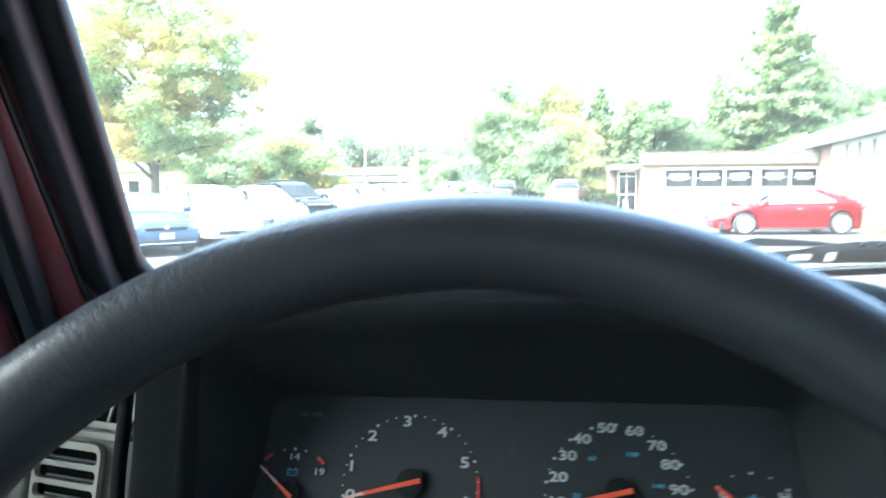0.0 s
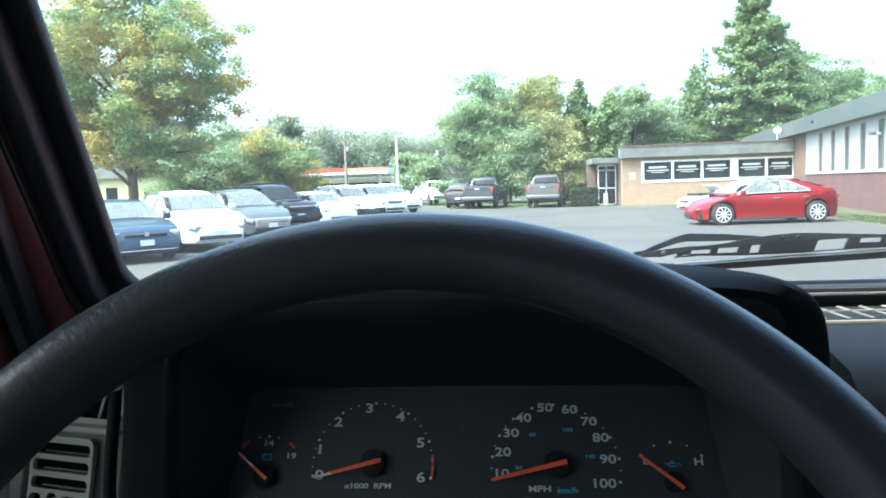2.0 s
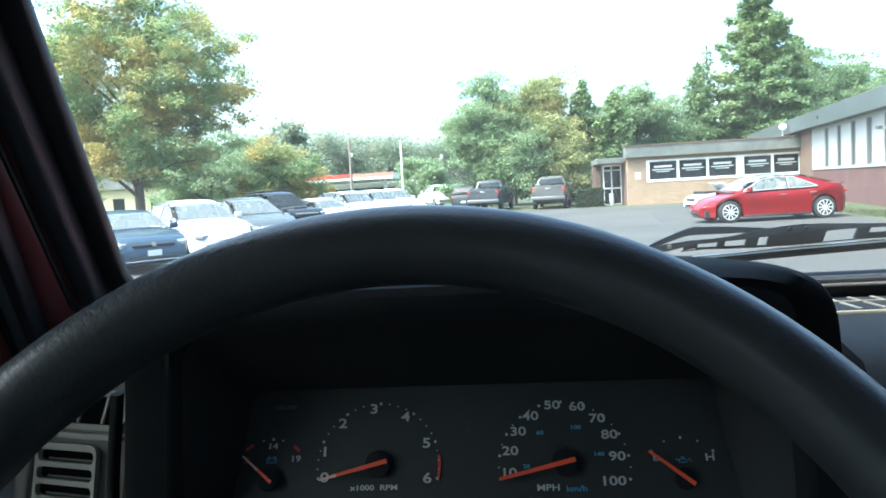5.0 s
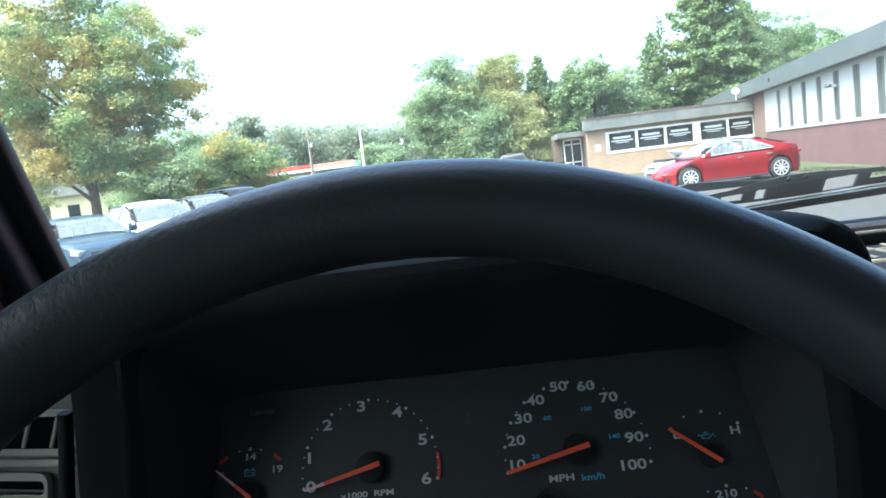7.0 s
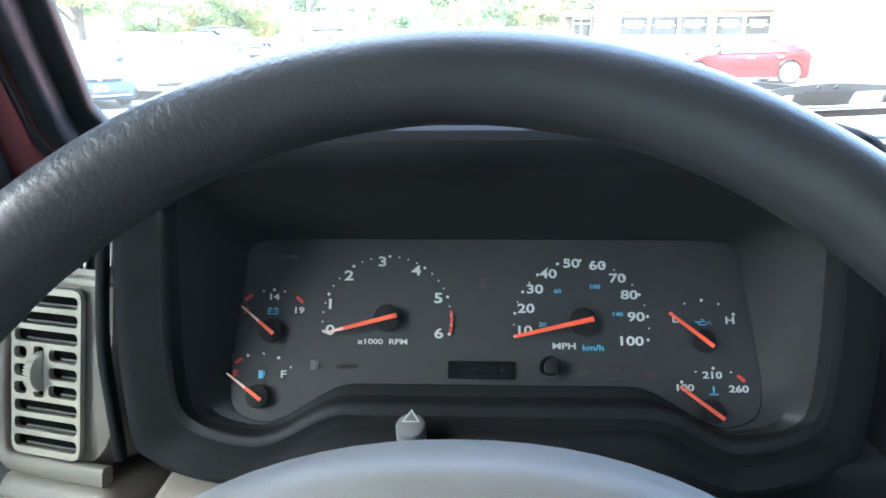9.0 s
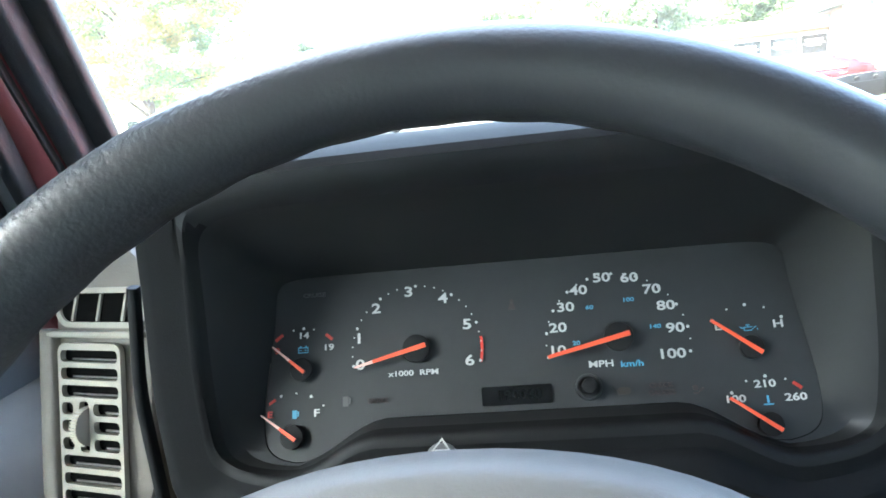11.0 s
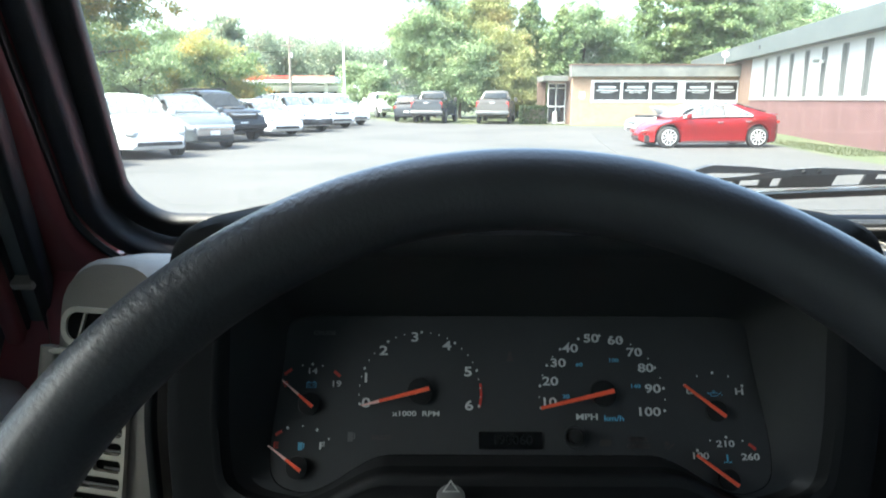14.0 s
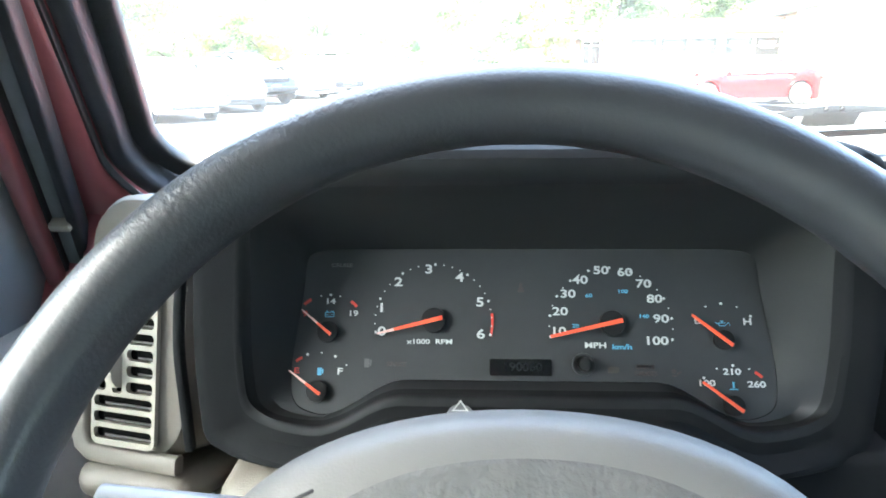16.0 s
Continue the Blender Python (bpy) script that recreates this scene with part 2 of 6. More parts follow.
M["doorglass"] = pane_material("clear_door_glass", (0.78, 0.81, 0.81))
M["sideglass"] = pane_material("cab_dimming_side_glass", (0.22, 0.25, 0.26))


# ---- mesh tools ----
def part(name, bm, mat, parent=None, label="", smooth=True, recalc=True):
    if recalc:
        bmesh.ops.recalc_face_normals(bm, faces=bm.faces)
    me = bpy.data.meshes.new(name)
    bm.to_mesh(me)
    bm.free()
    return part_mesh(name, me, mat, parent, label, smooth)


def part_mesh(name, me, mat, parent=None, label="", smooth=True):
    ob = new(name, me)
    for m in (mat if isinstance(mat, (list, tuple)) else [mat]):
        me.materials.append(m)
    if smooth:
        me.shade_smooth()
        me.set_sharp_from_angle(angle=radians(38))
    if parent is not None:
        ob.parent = parent
    if label:
        ob["label"] = label
    return ob


def thing(name, label, category, m=None, group="", kind=""):
    ob = tagged(new(name), label, category, group, kind)
    ob.empty_display_size = 0.1
    if m is not None:
        ob.matrix_basis = m
    return ob


def box(bm, c, s, rot=None, bevel=0.0, seg=2):
    r = bmesh.ops.create_cube(bm, size=1.0)
    vs = r["verts"]
    m = Matrix.Translation(c) @ (rot.to_4x4() if rot else Matrix()) @ Matrix.Diagonal((*s, 1))
    bmesh.ops.transform(bm, matrix=m, verts=vs)
    if bevel:
        es = list({e for v in vs for e in v.link_edges})
        bmesh.ops.bevel(bm, geom=es, offset=bevel, segments=seg, affect="EDGES", profile=0.5, clamp_overlap=True)
    return bm


def boxed(c, s, rot=None, bevel=0.0, seg=2):
    return box(bmesh.new(), c, s, rot, bevel, seg)


def cyl(bm, c, r, h, axis=(0, 0, 1), seg=24, r2=None, bevel=0.0):
    q = Vector(axis).to_track_quat("Z", "Y").to_matrix().to_4x4()
    res = bmesh.ops.create_cone(bm, cap_ends=True, segments=seg, radius1=r, radius2=r if r2 is None else r2, depth=h, matrix=Matrix.Translation(c) @ q)
    if bevel:
        es = [e for v in res["verts"] for e in v.link_edges if abs((e.verts[0].co - e.verts[1].co).normalized().dot(Vector(axis).normalized())) < 0.2]
        bmesh.ops.bevel(bm, geom=list(set(es)), offset=bevel, segments=2, affect="EDGES", profile=0.5, clamp_overlap=True)
    return bm


def loft(bm, rings, close=True, cap0=False, cap1=False):
    """Skin between rings of points (each a list of the same length)."""
    rows = [[bm.verts.new(p) for p in ring] for ring in rings]
    n = len(rows[0])
    for a, b in zip(rows, rows[1:]):
        for i in range(n if close else n - 1):
            j = (i + 1) % n
            bm.faces.new((a[i], a[j], b[j], b[i]))
    if cap0:
        bm.faces.new(rows[0][::-1])
    if cap1:
        bm.faces.new(rows[-1])
    return bm


def sweep(bm, path, w, d, side, flat=0.35):
    """A rounded bar of width w (along side) and depth d swept along a path."""
    prof = []
    for i in range(16):
        a = 2 * math.pi * i / 16
        cx, sx = math.cos(a), math.sin(a)
        prof.append((math.copysign(abs(cx) ** 0.5, cx) * w / 2, math.copysign(abs(sx) ** 0.5, sx) * d / 2))
    rings = []
    path = [Vector(p) for p in path]
    for i, p in enumerate(path):
        t = (path[min(i + 1, len(path) - 1)] - path[max(i - 1, 0)]).normalized()
        s = Vector(side) if not callable(side) else side(t)
        s = (s - t * s.dot(t)).normalized()
        u = t.cross(s).normalized()
        rings.append([p + s * a + u * b for a, b in prof])
    return loft(bm, rings, True, True, True)


def tube(bm, path, r, seg=10, r_end=None):
    rings = []
    path = [Vector(p) for p in path]
    for i, p in enumerate(path):
        t = (path[min(i + 1, len(path) - 1)] - path[max(i - 1, 0)]).normalized()
        s = t.orthogonal().normalized() if i == 0 else (s - t * s.dot(t)).normalized()
        u = t.cross(s)
        k = r if r_end is None else r + (r_end - r) * i / (len(path) - 1)
        rings.append([p + (s * math.cos(a) + u * math.sin(a)) * k for a in [2 * math.pi * j / seg for j in range(seg)]])
    return loft(bm, rings, True, True, True)


def prism(bm, outline, m, depth):
    """A flat outline (x, y) extruded by depth along its z, at the pose m."""
    a = [bm.verts.new(m @ Vector((x, y, 0))) for x, y in outline]
    b = [bm.verts.new(m @ Vector((x, y, depth))) for x, y in outline]
    bm.faces.new(a[::-1])
    bm.faces.new(b)
    n = len(a)
    for i in range(n):
        bm.faces.new((a[i], a[(i + 1) % n], b[(i + 1) % n], b[i]))
    return bm


def pierced(outline, holes, m, depth):
    """A flat plate with through holes, extruded by depth along its z, at the pose m."""
    bm = bmesh.new()
    loops = []
    for pts in [outline] + holes:
        vs = [bm.verts.new((x, y, 0)) for x, y in pts]
        loops.append([bm.edges.new((a, b)) for a, b in zip(vs, vs[1:] + vs[:1])])
    bmesh.ops.triangle_fill(bm, use_beauty=True, use_dissolve=False, edges=[e for lp in loops for e in lp], normal=(0, 0, 1))
    ex = bmesh.ops.extrude_face_region(bm, geom=bm.faces[:] + bm.edges[:] + bm.verts[:])
    for v in ex["geom"]:
        if type(v) is bmesh.types.BMVert:
            v.co.z += depth
    bm.transform(m)
    return bm


def rounded(w, h, r, seg=4, cx=0.0, cy=0.0):
    """Outline of a rounded rectangle."""
    r = min(r, w / 2 - 1e-5, h / 2 - 1e-5)
    out = []
    for k, (sx, sy) in enumerate(((1, 1), (-1, 1), (-1, -1), (1, -1))):
        for i in range(seg + 1):
            a = math.pi / 2 * (k + i / seg)
            out.append((cx + sx * (w / 2 - r) + r * math.cos(a), cy + sy * (h / 2 - r) + r * math.sin(a)))
    return out


def lettering(text, size, m, mat, parent, name="numeral", depth=0.0003, width=1.0):
    """Words in the built-in font as a thin mesh, centred on the pose m."""
    cu = bpy.data.curves.new(name, "FONT")
    cu.body, cu.size, cu.align_x, cu.align_y, cu.extrude, cu.offset = text, size, "CENTER", "CENTER", depth, 0.00018 * size / 0.01
    cu.resolution_u = 3
    tmp = new(name + "_tmp", cu)
    me = bpy.data.meshes.new_from_object(tmp.evaluated_get(bpy.context.evaluated_depsgraph_get()))
    bpy.data.objects.remove(tmp)
    bpy.data.curves.remove(cu)
    me.transform(m @ Matrix.Diagonal((width, 1, 1, 1)))
    bm = bmesh.new()
    bm.from_mesh(me)
    bmesh.ops.remove_doubles(bm, verts=bm.verts, dist=1e-6)
    bm.to_mesh(me)
    bm.free()
    return part_mesh(name, me, mat, parent, smooth=False)


def arc(cx, cy, r, a0, a1, n):
    return [(cx + r * math.cos(radians(a0 + (a1 - a0) * i / n)), cy + r * math.sin(radians(a0 + (a1 - a0) * i / n))) for i in range(n + 1)]

# ---- the off-road vehicle that the camera sits in ----
jeep = thing("off_road_vehicle", "dark red off-road vehicle with black dashboard, parked on asphalt", "car", pose(0, 0, 0))


def shield(x, z, off=0.0):
    """A point of the raked windshield plane; off: towards the driver."""
    return Vector((x, 0.69 - 0.8 * (z - 1.30) - off * 0.78, z - off * 0.62))


def edge_x(z):
    return -0.338 + (z - 1.32) * 0.22


RIGHT = 1.06   # mirror line: right edge = RIGHT - left


def pillar_path(inset, off, z_low, radius, z_top=1.78, to_x=1.2):
    """From the roof down the left pillar, round the corner and along the foot of the windshield."""
    pts = [shield(edge_x(z) - inset, z, off) for z in np.linspace(z_top, z_low + radius, 12)]
    xc = edge_x(z_low + radius) - inset + radius
    for i in range(1, 9):
        a = math.pi + math.pi / 2 * i / 8
        pts.append(shield(xc + radius * math.cos(a), z_low + radius + radius * math.sin(a), off))
    pts += [shield(x, z_low, off) for x in np.linspace(xc + 0.1, to_x, 8)]
    return pts


ws_normal = Vector((0, -0.78, -0.62))


def in_plane(t):
    return t.cross(ws_normal)


part("windshield_seal", sweep(bmesh.new(), pillar_path(0.012, 0.004, 1.270, 0.048), 0.026, 0.016, in_plane), M["rubber"], jeep, "black rubber windshield seal")
part("pillar_trim", sweep(bmesh.new(), pillar_path(0.0305, 0.016, 1.2515, 0.060), 0.023, 0.034, in_plane), M["trim"], jeep, "black padded windshield pillar trim")
part("windshield_frame", sweep(bmesh.new(), pillar_path(0.081, 0.022, 1.203, 0.10), 0.080, 0.05, in_plane), M["burgundy"], jeep, "glossy dark red painted windshield frame")
part("pillar_bead", sweep(bmesh.new(), pillar_path(0.0425, 0.036, 1.2400, 0.070), 0.004, 0.008, in_plane), M["rubber"], jeep)

# pane
bm = bmesh.new()
rows = []
for z in (1.235, 1.5, 1.8):
    rows.append([bm.verts.new(shield(x, z, -0.002)) for x in (edge_x(z) - 0.03, 0.36, 1.2)])
for a, b in zip(rows, rows[1:]):
    for i in range(2):
        bm.faces.new((a[i], a[i + 1], b[i + 1], b[i]))
glass = part("windshield", bm, M["windshield"], jeep, "clear slightly dusty windshield glass", recalc=False)
glass.visible_shadow = False


# door: frame bar, seal, charcoal upper skin, beige lower panel
def door_line(dx, z0=1.12, z1=1.75, off=0.055):
    pts = []
    for z in np.linspace(z1, z0, 10):
        p = shield(-0.3682 - (1.426 - z) * 0.355 + dx, z, off)
        pts.append(p)
    return pts


part("door_seal", sweep(bmesh.new(), door_line(-0.0025, off=0.060), 0.013, 0.022, in_plane), M["rubber"], jeep, "black rubber door seal")
part("door_channel", sweep(bmesh.new(), door_line(-0.0180), 0.0195, 0.02, in_plane), M["channel"], jeep, "grey door seal channel")
part("door_seal_lip", sweep(bmesh.new(), door_line(-0.0275, off=0.062), 0.006, 0.018, in_plane), M["rubber"], jeep)
part("door_striker", boxed((-0.4402, 0.6655, 1.2215), (0.022, 0.016, 0.010), pose(0, 0, 0, 38, 0, 0).to_3x3(), 0.003), M["ventgrey"], jeep, "small grey plastic stop")
part("door_frame", sweep(bmesh.new(), door_line(-0.0385, off=0.066), 0.021, 0.03, in_plane), M["burgundy"], jeep, "dark red painted door frame")
bm = bmesh.new()
rings = []
for q in door_line(-0.0485, 0.98, 1.76, 0.07):
    back = 0.38 - max(0, q.z - 1.3) * 0.5
    rings.append([tuple(q), (q.x - 0.006, min(back, q.y - 0.02), q.z), (q.x - 0.05, min(back, q.y - 0.02), q.z), (q.x - 0.05, q.y, q.z)])
loft(bm, rings, True, True, True)
part("door_skin", bm, M["doorgrey"], jeep, "charcoal grey vinyl upper door skin", smooth=False)
bm = bmesh.new()
rings = []
for y in np.linspace(0.86, -1.0, 14):
    prof = [(-0.66, 0.45), (-0.485, 0.45), (-0.47, 0.6), (-0.465, 1.03), (-0.472, 1.075), (-0.492, 1.098), (-0.53, 1.106), (-0.66, 1.106)]
    rings.append([(x, y, z) for x, z in prof])
loft(bm, rings, True, True, True)
part("door_panel", bm, M["doorbeige"], jeep, "warm grey moulded lower door panel")

# roof, right side, back and floor, out of view, that close the cab
part("roof", boxed((0.36, -0.45, 1.80), (1.96, 1.75, 0.05), None, 0.02), M["headliner"], jeep, "grey roof lining")
part("side_body", boxed((1.28, -0.35, 0.75), (0.06, 2.2, 0.7), None, 0.02), M["doorgrey"], jeep)
part("rear_wall", boxed((0.36, -1.32, 0.85), (1.9, 0.06, 0.9), None, 0.02), M["doorgrey"], jeep)
part("roll_bar", tube(bmesh.new(), [(-0.5, -0.45, 0.6), (-0.5, -0.45, 1.6), (-0.42, -0.45, 1.72), (1.1, -0.45, 1.72), (1.2, -0.45, 1.6), (1.2, -0.45, 0.6)], 0.035), M["rubber"], jeep)
part("side_post", boxed((-0.6, -0.45, 1.4), (0.05, 0.12, 0.8), None, 0.01), M["burgundy"], jeep)
part("side_post", boxed((1.28, -0.45, 1.4), (0.05, 0.12, 0.8), None, 0.01), M["burgundy"], jeep)
part("floor_pan", boxed((0.36, -0.1, 0.5), (1.9, 2.4, 0.05)), M["dash"], jeep)
part("hinge_pillar", boxed((-0.392, 0.705, 1.112), (0.104, 0.03, 0.262), None, 0.012, 3), M["burgundy"], jeep, "dark red painted hinge pillar")
part("cowl_side", boxed((-0.43, 0.745, 1.05), (0.30, 0.06, 0.36), None, 0.02), M["burgundy"], jeep, "dark red cowl side below the windshield")
# unseen panes, added and tinted to cut the light inside the cab
for nm, c, d in (("side_glass", (1.285, 0.0, 1.45), (0.006, 1.6, 0.7)), ("rear_glass", (0.36, -1.33, 1.54), (1.8, 0.006, 0.5)), ("side_glass", (-0.60, -0.45, 1.43), (0.006, 1.65, 0.66))):
    part(nm, boxed(c, d), M["doorglass"] if c[0] < 0 else M["sideglass"], jeep, "unseen side glass, tinted to dim the cab", smooth=False)
# unseen seat, pale to bounce light up under the hood
part("seat_back", boxed((0.0, -0.42, 0.98), (0.5, 0.14, 0.6), None, 0.05, 4), M["seatbeige"], jeep)
part("seat_cushion", boxed((0.0, -0.15, 0.66), (0.5, 0.5, 0.14), None, 0.05, 4), M["seatbeige"], jeep)
part("firewall", boxed((0.36, 0.80, 0.85), (1.7, 0.05, 0.72)), M["dash"], jeep)

# bonnet ahead of the windshield
bm = bmesh.new()
rings = []
for y, z, w in ((0.74, 1.115, 0.70), (1.0, 1.11, 0.68), (1.5, 1.09, 0.62), (1.85, 1.06, 0.56), (1.95, 0.99, 0.54), (1.97, 0.75, 0.54)):
    rings.append([(0.36 - w, y, z - 0.25), (0.36 - w, y, z - 0.04), (0.36 - w + 0.04, y, z), (0.36 - 0.2, y, z + 0.015), (0.36 + 0.2, y, z + 0.015), (0.36 + w - 0.04, y, z), (0.36 + w, y, z - 0.04), (0.36 + w, y, z - 0.25)])
loft(bm, rings, False)
part("bonnet", bm, M["burgundy"], jeep, "dark red painted bonnet")
for s in (-1, 1):
    part("wing", boxed((0.36 + s * 0.68, 1.35, 0.84), (0.26, 1.3, 0.07), None, 0.03), M["rubber"], jeep)
    for y in (1.45, -0.93):
        bm = cyl(bmesh.new(), (0.36 + s * 0.74, y, 0.37), 0.37, 0.22, (1, 0, 0), 32, bevel=0.04)
        part("tyre", bm, M["rubber"], jeep)

# wiper resting along the foot of the glass
def on_glass(x, z, off=-0.016):
    return shield(x, z + off * 0.62, off)


wiper = new("wiper")
wiper.parent = jeep
wiper["label"] = "black windshield wiper with a slotted arm"
def arm_line(xs_, zs_):
    """Height on the glass along the wiper, carried on past the last node."""
    k = (zs_[-1] - zs_[-2]) / (xs_[-1] - xs_[-2])
    return lambda x: float(np.interp(x, xs_, zs_)) if x <= xs_[-1] else zs_[-1] + k * (x - xs_[-1])


rail_top = arm_line((0.18, 0.24, 0.27, 0.32, 0.37, 0.405, 0.70), (1.3002, 1.3028, 1.3049, 1.3077, 1.3098, 1.3118, 1.326))
blade_low = arm_line((0.18, 0.24, 0.324, 0.409, 0.70), (1.2915, 1.2934, 1.2981, 1.3023, 1.3165))
strip_top = arm_line((0.18, 0.203, 0.214, 0.245, 0.279, 0.314, 0.355, 0.40, 0.70), (1.3125, 1.3183, 1.3177, 1.3193, 1.3268, 1.3292, 1.3270, 1.3248, 1.333))
strip_low = arm_line((0.18, 0.202, 0.2146, 0.2456, 0.281, 0.317, 0.356, 0.40, 0.70), (1.3077, 1.3078, 1.3142, 1.3163, 1.3188, 1.3200, 1.3222, 1.3224, 1.331))
plate_low = arm_line((0.18, 0.205, 0.216, 0.237, 0.269, 0.32, 0.361, 0.405, 0.70), (1.3060, 1.3064, 1.3082, 1.3075, 1.3069, 1.3080, 1.3105, 1.3118, 1.326))


def band(low, high, xa, xb, d0, d1, n=10):
    """A flat strip along the glass between two lines."""
    return loft(bmesh.new(), [[on_glass(x, z, d) for z, d in ((low(x), d0), (high(x), d0), (high(x), d1), (low(x), d1))] for x in np.linspace(xa, xb, n)], True, True, True)


part("blade", band(blade_low, lambda x: rail_top(x) - 0.0030, 0.165, 0.74, -0.006, -0.013, 12), M["rubber"], wiper)
part("blade_rib", band(lambda x: (blade_low(x) + rail_top(x)) / 2 - 0.001, lambda x: (blade_low(x) + rail_top(x)) / 2, 0.165, 0.74, -0.004, -0.007, 12), M["dark"], wiper)
part("blade_rail", band(lambda x: rail_top(x) - 0.0013, rail_top, 0.205, 0.74, -0.006, -0.011, 12), M["wiper_metal"], wiper)
hook_high = arm_line((0.172, 0.182, 0.204, 0.2116, 0.2426, 0.28), (1.3135, 1.319, 1.3288, 1.3312, 1.3298, 1.3264))
hook_low = arm_line((0.172, 0.183, 0.208, 0.239, 0.28), (1.3090, 1.3140, 1.3230, 1.3228, 1.3232))
part("hook", band(hook_low, hook_high, 0.166, 0.282, -0.014, -0.020, 16), M["rubber"], wiper)
part("upper_arm", band(strip_low, strip_top, 0.172, 0.74, -0.0125, -0.0150, 30), M["wiper_paint"], wiper)
part("lower_arm", band(plate_low, lambda x: plate_low(x) + 0.0012, 0.205, 0.74, -0.0140, -0.0165, 24), M["rubber"], wiper)
for xa, xb in ((0.207, 0.2195), (0.238, 0.2444), (0.2634, 0.2745), (0.2835, 0.334), (0.3613, 0.3723), (0.3916, 0.3989), (0.41, 0.45), (0.47, 0.56)):
    part("web", band(lambda x: plate_low(x) + 0.0010, lambda x: strip_low(x) + 0.0006, xa, xb, -0.0145, -0.0170, 5), M["rubber"], wiper, smooth=False)
for xa, xb, lo_f, hi_f in ((0.2195, 0.238, 0.30, 0.82), (0.2444, 0.2634, 0.30, 0.86), (0.2745, 0.2835, 0.2, 0.9), (0.3723, 0.3916, 0.55, 0.95), (0.3989, 0.41, 0.55, 0.95)):
    part("slot_rim", band(plate_low, lambda x: plate_low(x) + lo_f * (strip_low(x) - plate_low(x)), xa - 0.0005, xb + 0.0005, -0.0147, -0.0168, 4), M["rubber"], wiper, smooth=False)
    part("slot_rim", band(lambda x: plate_low(x) + hi_f * (strip_low(x) - plate_low(x)), lambda x: strip_low(x) + 0.0004, xa - 0.0005, xb + 0.0005, -0.0147, -0.0168, 4), M["rubber"], wiper, smooth=False)
part("web", band(strip_low, lambda x: strip_low(x) + 0.002, 0.29, 0.335, -0.0112, -0.0124, 4), M["rubber"], wiper)
for x, z in ((0.1925, 1.3125), (0.2985, 1.3247), (0.313, 1.3250)):
    part("rivet", cyl(bmesh.new(), on_glass(x, z, -0.0118), 0.0022, 0.0016, ws_normal, 12), M["knob"] if x < 0.2 else M["dark"], wiper)

# dash top: padded slab with the defroster grille
dash = new("dashboard")
dash.parent = jeep
dash["label"] = "black padded dashboard with a grey defroster grille"
bm = bmesh.new()
rings = []
for x in np.linspace(0.258, 1.22, 8):
    prof = [(0.60, 1.00), (0.455, 1.05), (0.44, 1.16), (0.455, 1.235), (0.475, 1.256), (0.51, 1.264), (0.60, 1.268), (0.66, 1.262), (0.72, 1.236), (0.76, 1.15), (0.76, 1.0)]
    rings.append([(x, y, z) for y, z in prof])
loft(bm, rings, True, True, True)
part("dash_pad", bm, M["dashgrey"], dash)
bm = bmesh.new()
rings = []
for x in np.linspace(-0.235, 0.256, 6):
    rings.append([(x, y, z) for y, z in [(0.59, 1.0), (0.59, 1.255), (0.62, 1.268), (0.66, 1.262), (0.72, 1.236), (0.76, 1.15), (0.76, 1.0)]])
loft(bm, rings, True, True, True)
part("dash_pad", bm, M["dash"], dash)
for y, z, w in ((0.655, 1.279, 0.010),):
    part("rear_ledge", sweep(bmesh.new(), [(x, y, z) for x in np.linspace(0.2, 1.15, 4)], 0.02, w, (0, 1, 0)), M["dash"], dash)
part("ledge_strip", sweep(bmesh.new(), [(x, 0.643, 1.2775) for x in np.linspace(0.2, 1.15, 4)], 0.004, 0.003, (0, 1, 0)), M["hub"], dash)
part("grille_rim", boxed((0.66, 0.597, 1.267), (0.78, 0.056, 0.005), None, 0.002), M["ventgrey"], dash)
# black sheet paints the shade between the slats
part("grille_gap", boxed((0.66, 0.597, 1.2678), (0.774, 0.051, 0.0045)), M["dark"], dash)
slat = boxed((0, 0, 0), (0.0021, 0.051, 0.004), pose(0, 0, 0, 0, 0, 4).to_3x3())
first = part("grille_slat", slat, M["ventgrey"], dash, smooth=False)
first.location = (0.285, 0.597, 1.2690)
for i in range(1, 40):
    o = first.copy()
    scene.collection.objects.link(o)
    o.location = (0.285 + 0.018 * i, 0.597, 1.2690)
for y in (0.601,):
    part("grille_bar", boxed((0.66, y, 1.2694), (0.772, 0.0025, 0.004)), M["ventgrey"], dash, smooth=False)
part("lower_dash", boxed((-0.057, 0.535, 0.985), (0.294, 0.26, 0.236), None, 0.022, 4), M["beige"], dash, "warm grey lower dashboard")
# right part blackened: the shade it lies in is put into its colour
part("lower_dash", boxed((0.631, 0.549, 0.985), (1.062, 0.226, 0.260), None, 0.008, 3), M["hoodtop"], dash, "right lower dashboard, blackened for the shade there")

# driver's side vent tower
vent = new("air_vent")
vent.parent = jeep
vent["label"] = "warm grey moulded air vent tower with slatted outlet"
VM = Matrix.Translation((-0.2835, 0.476, 1.161)) @ pose(0, 0, 0, 0, 0, -13).to_4x4() @ pose(0, 0, 0, 90 - 13, 0, 0).to_4x4()   # face: x right, y up, z to the driver


def vp(x, y, z=0.0):
    return VM @ Vector((x, y, z))


bm = bmesh.new()
rings = []
for k, (gr, d, top) in enumerate(((-0.012, 0.0, -0.012), (-0.004, -0.003, -0.004), (0.0, -0.012, 0.0), (0.004, -0.06, 0.01), (0.004, -0.16, 0.015), (-0.02, -0.20, -0.01))):
    w, h = 0.090 + 2 * gr, 0.200 + 2 * gr
    rings.append([vp(x + 0.004, y + 0.024, d) for x, y in rounded(w, h, 0.034, 6)])
loft(bm, rings, True, True, True)
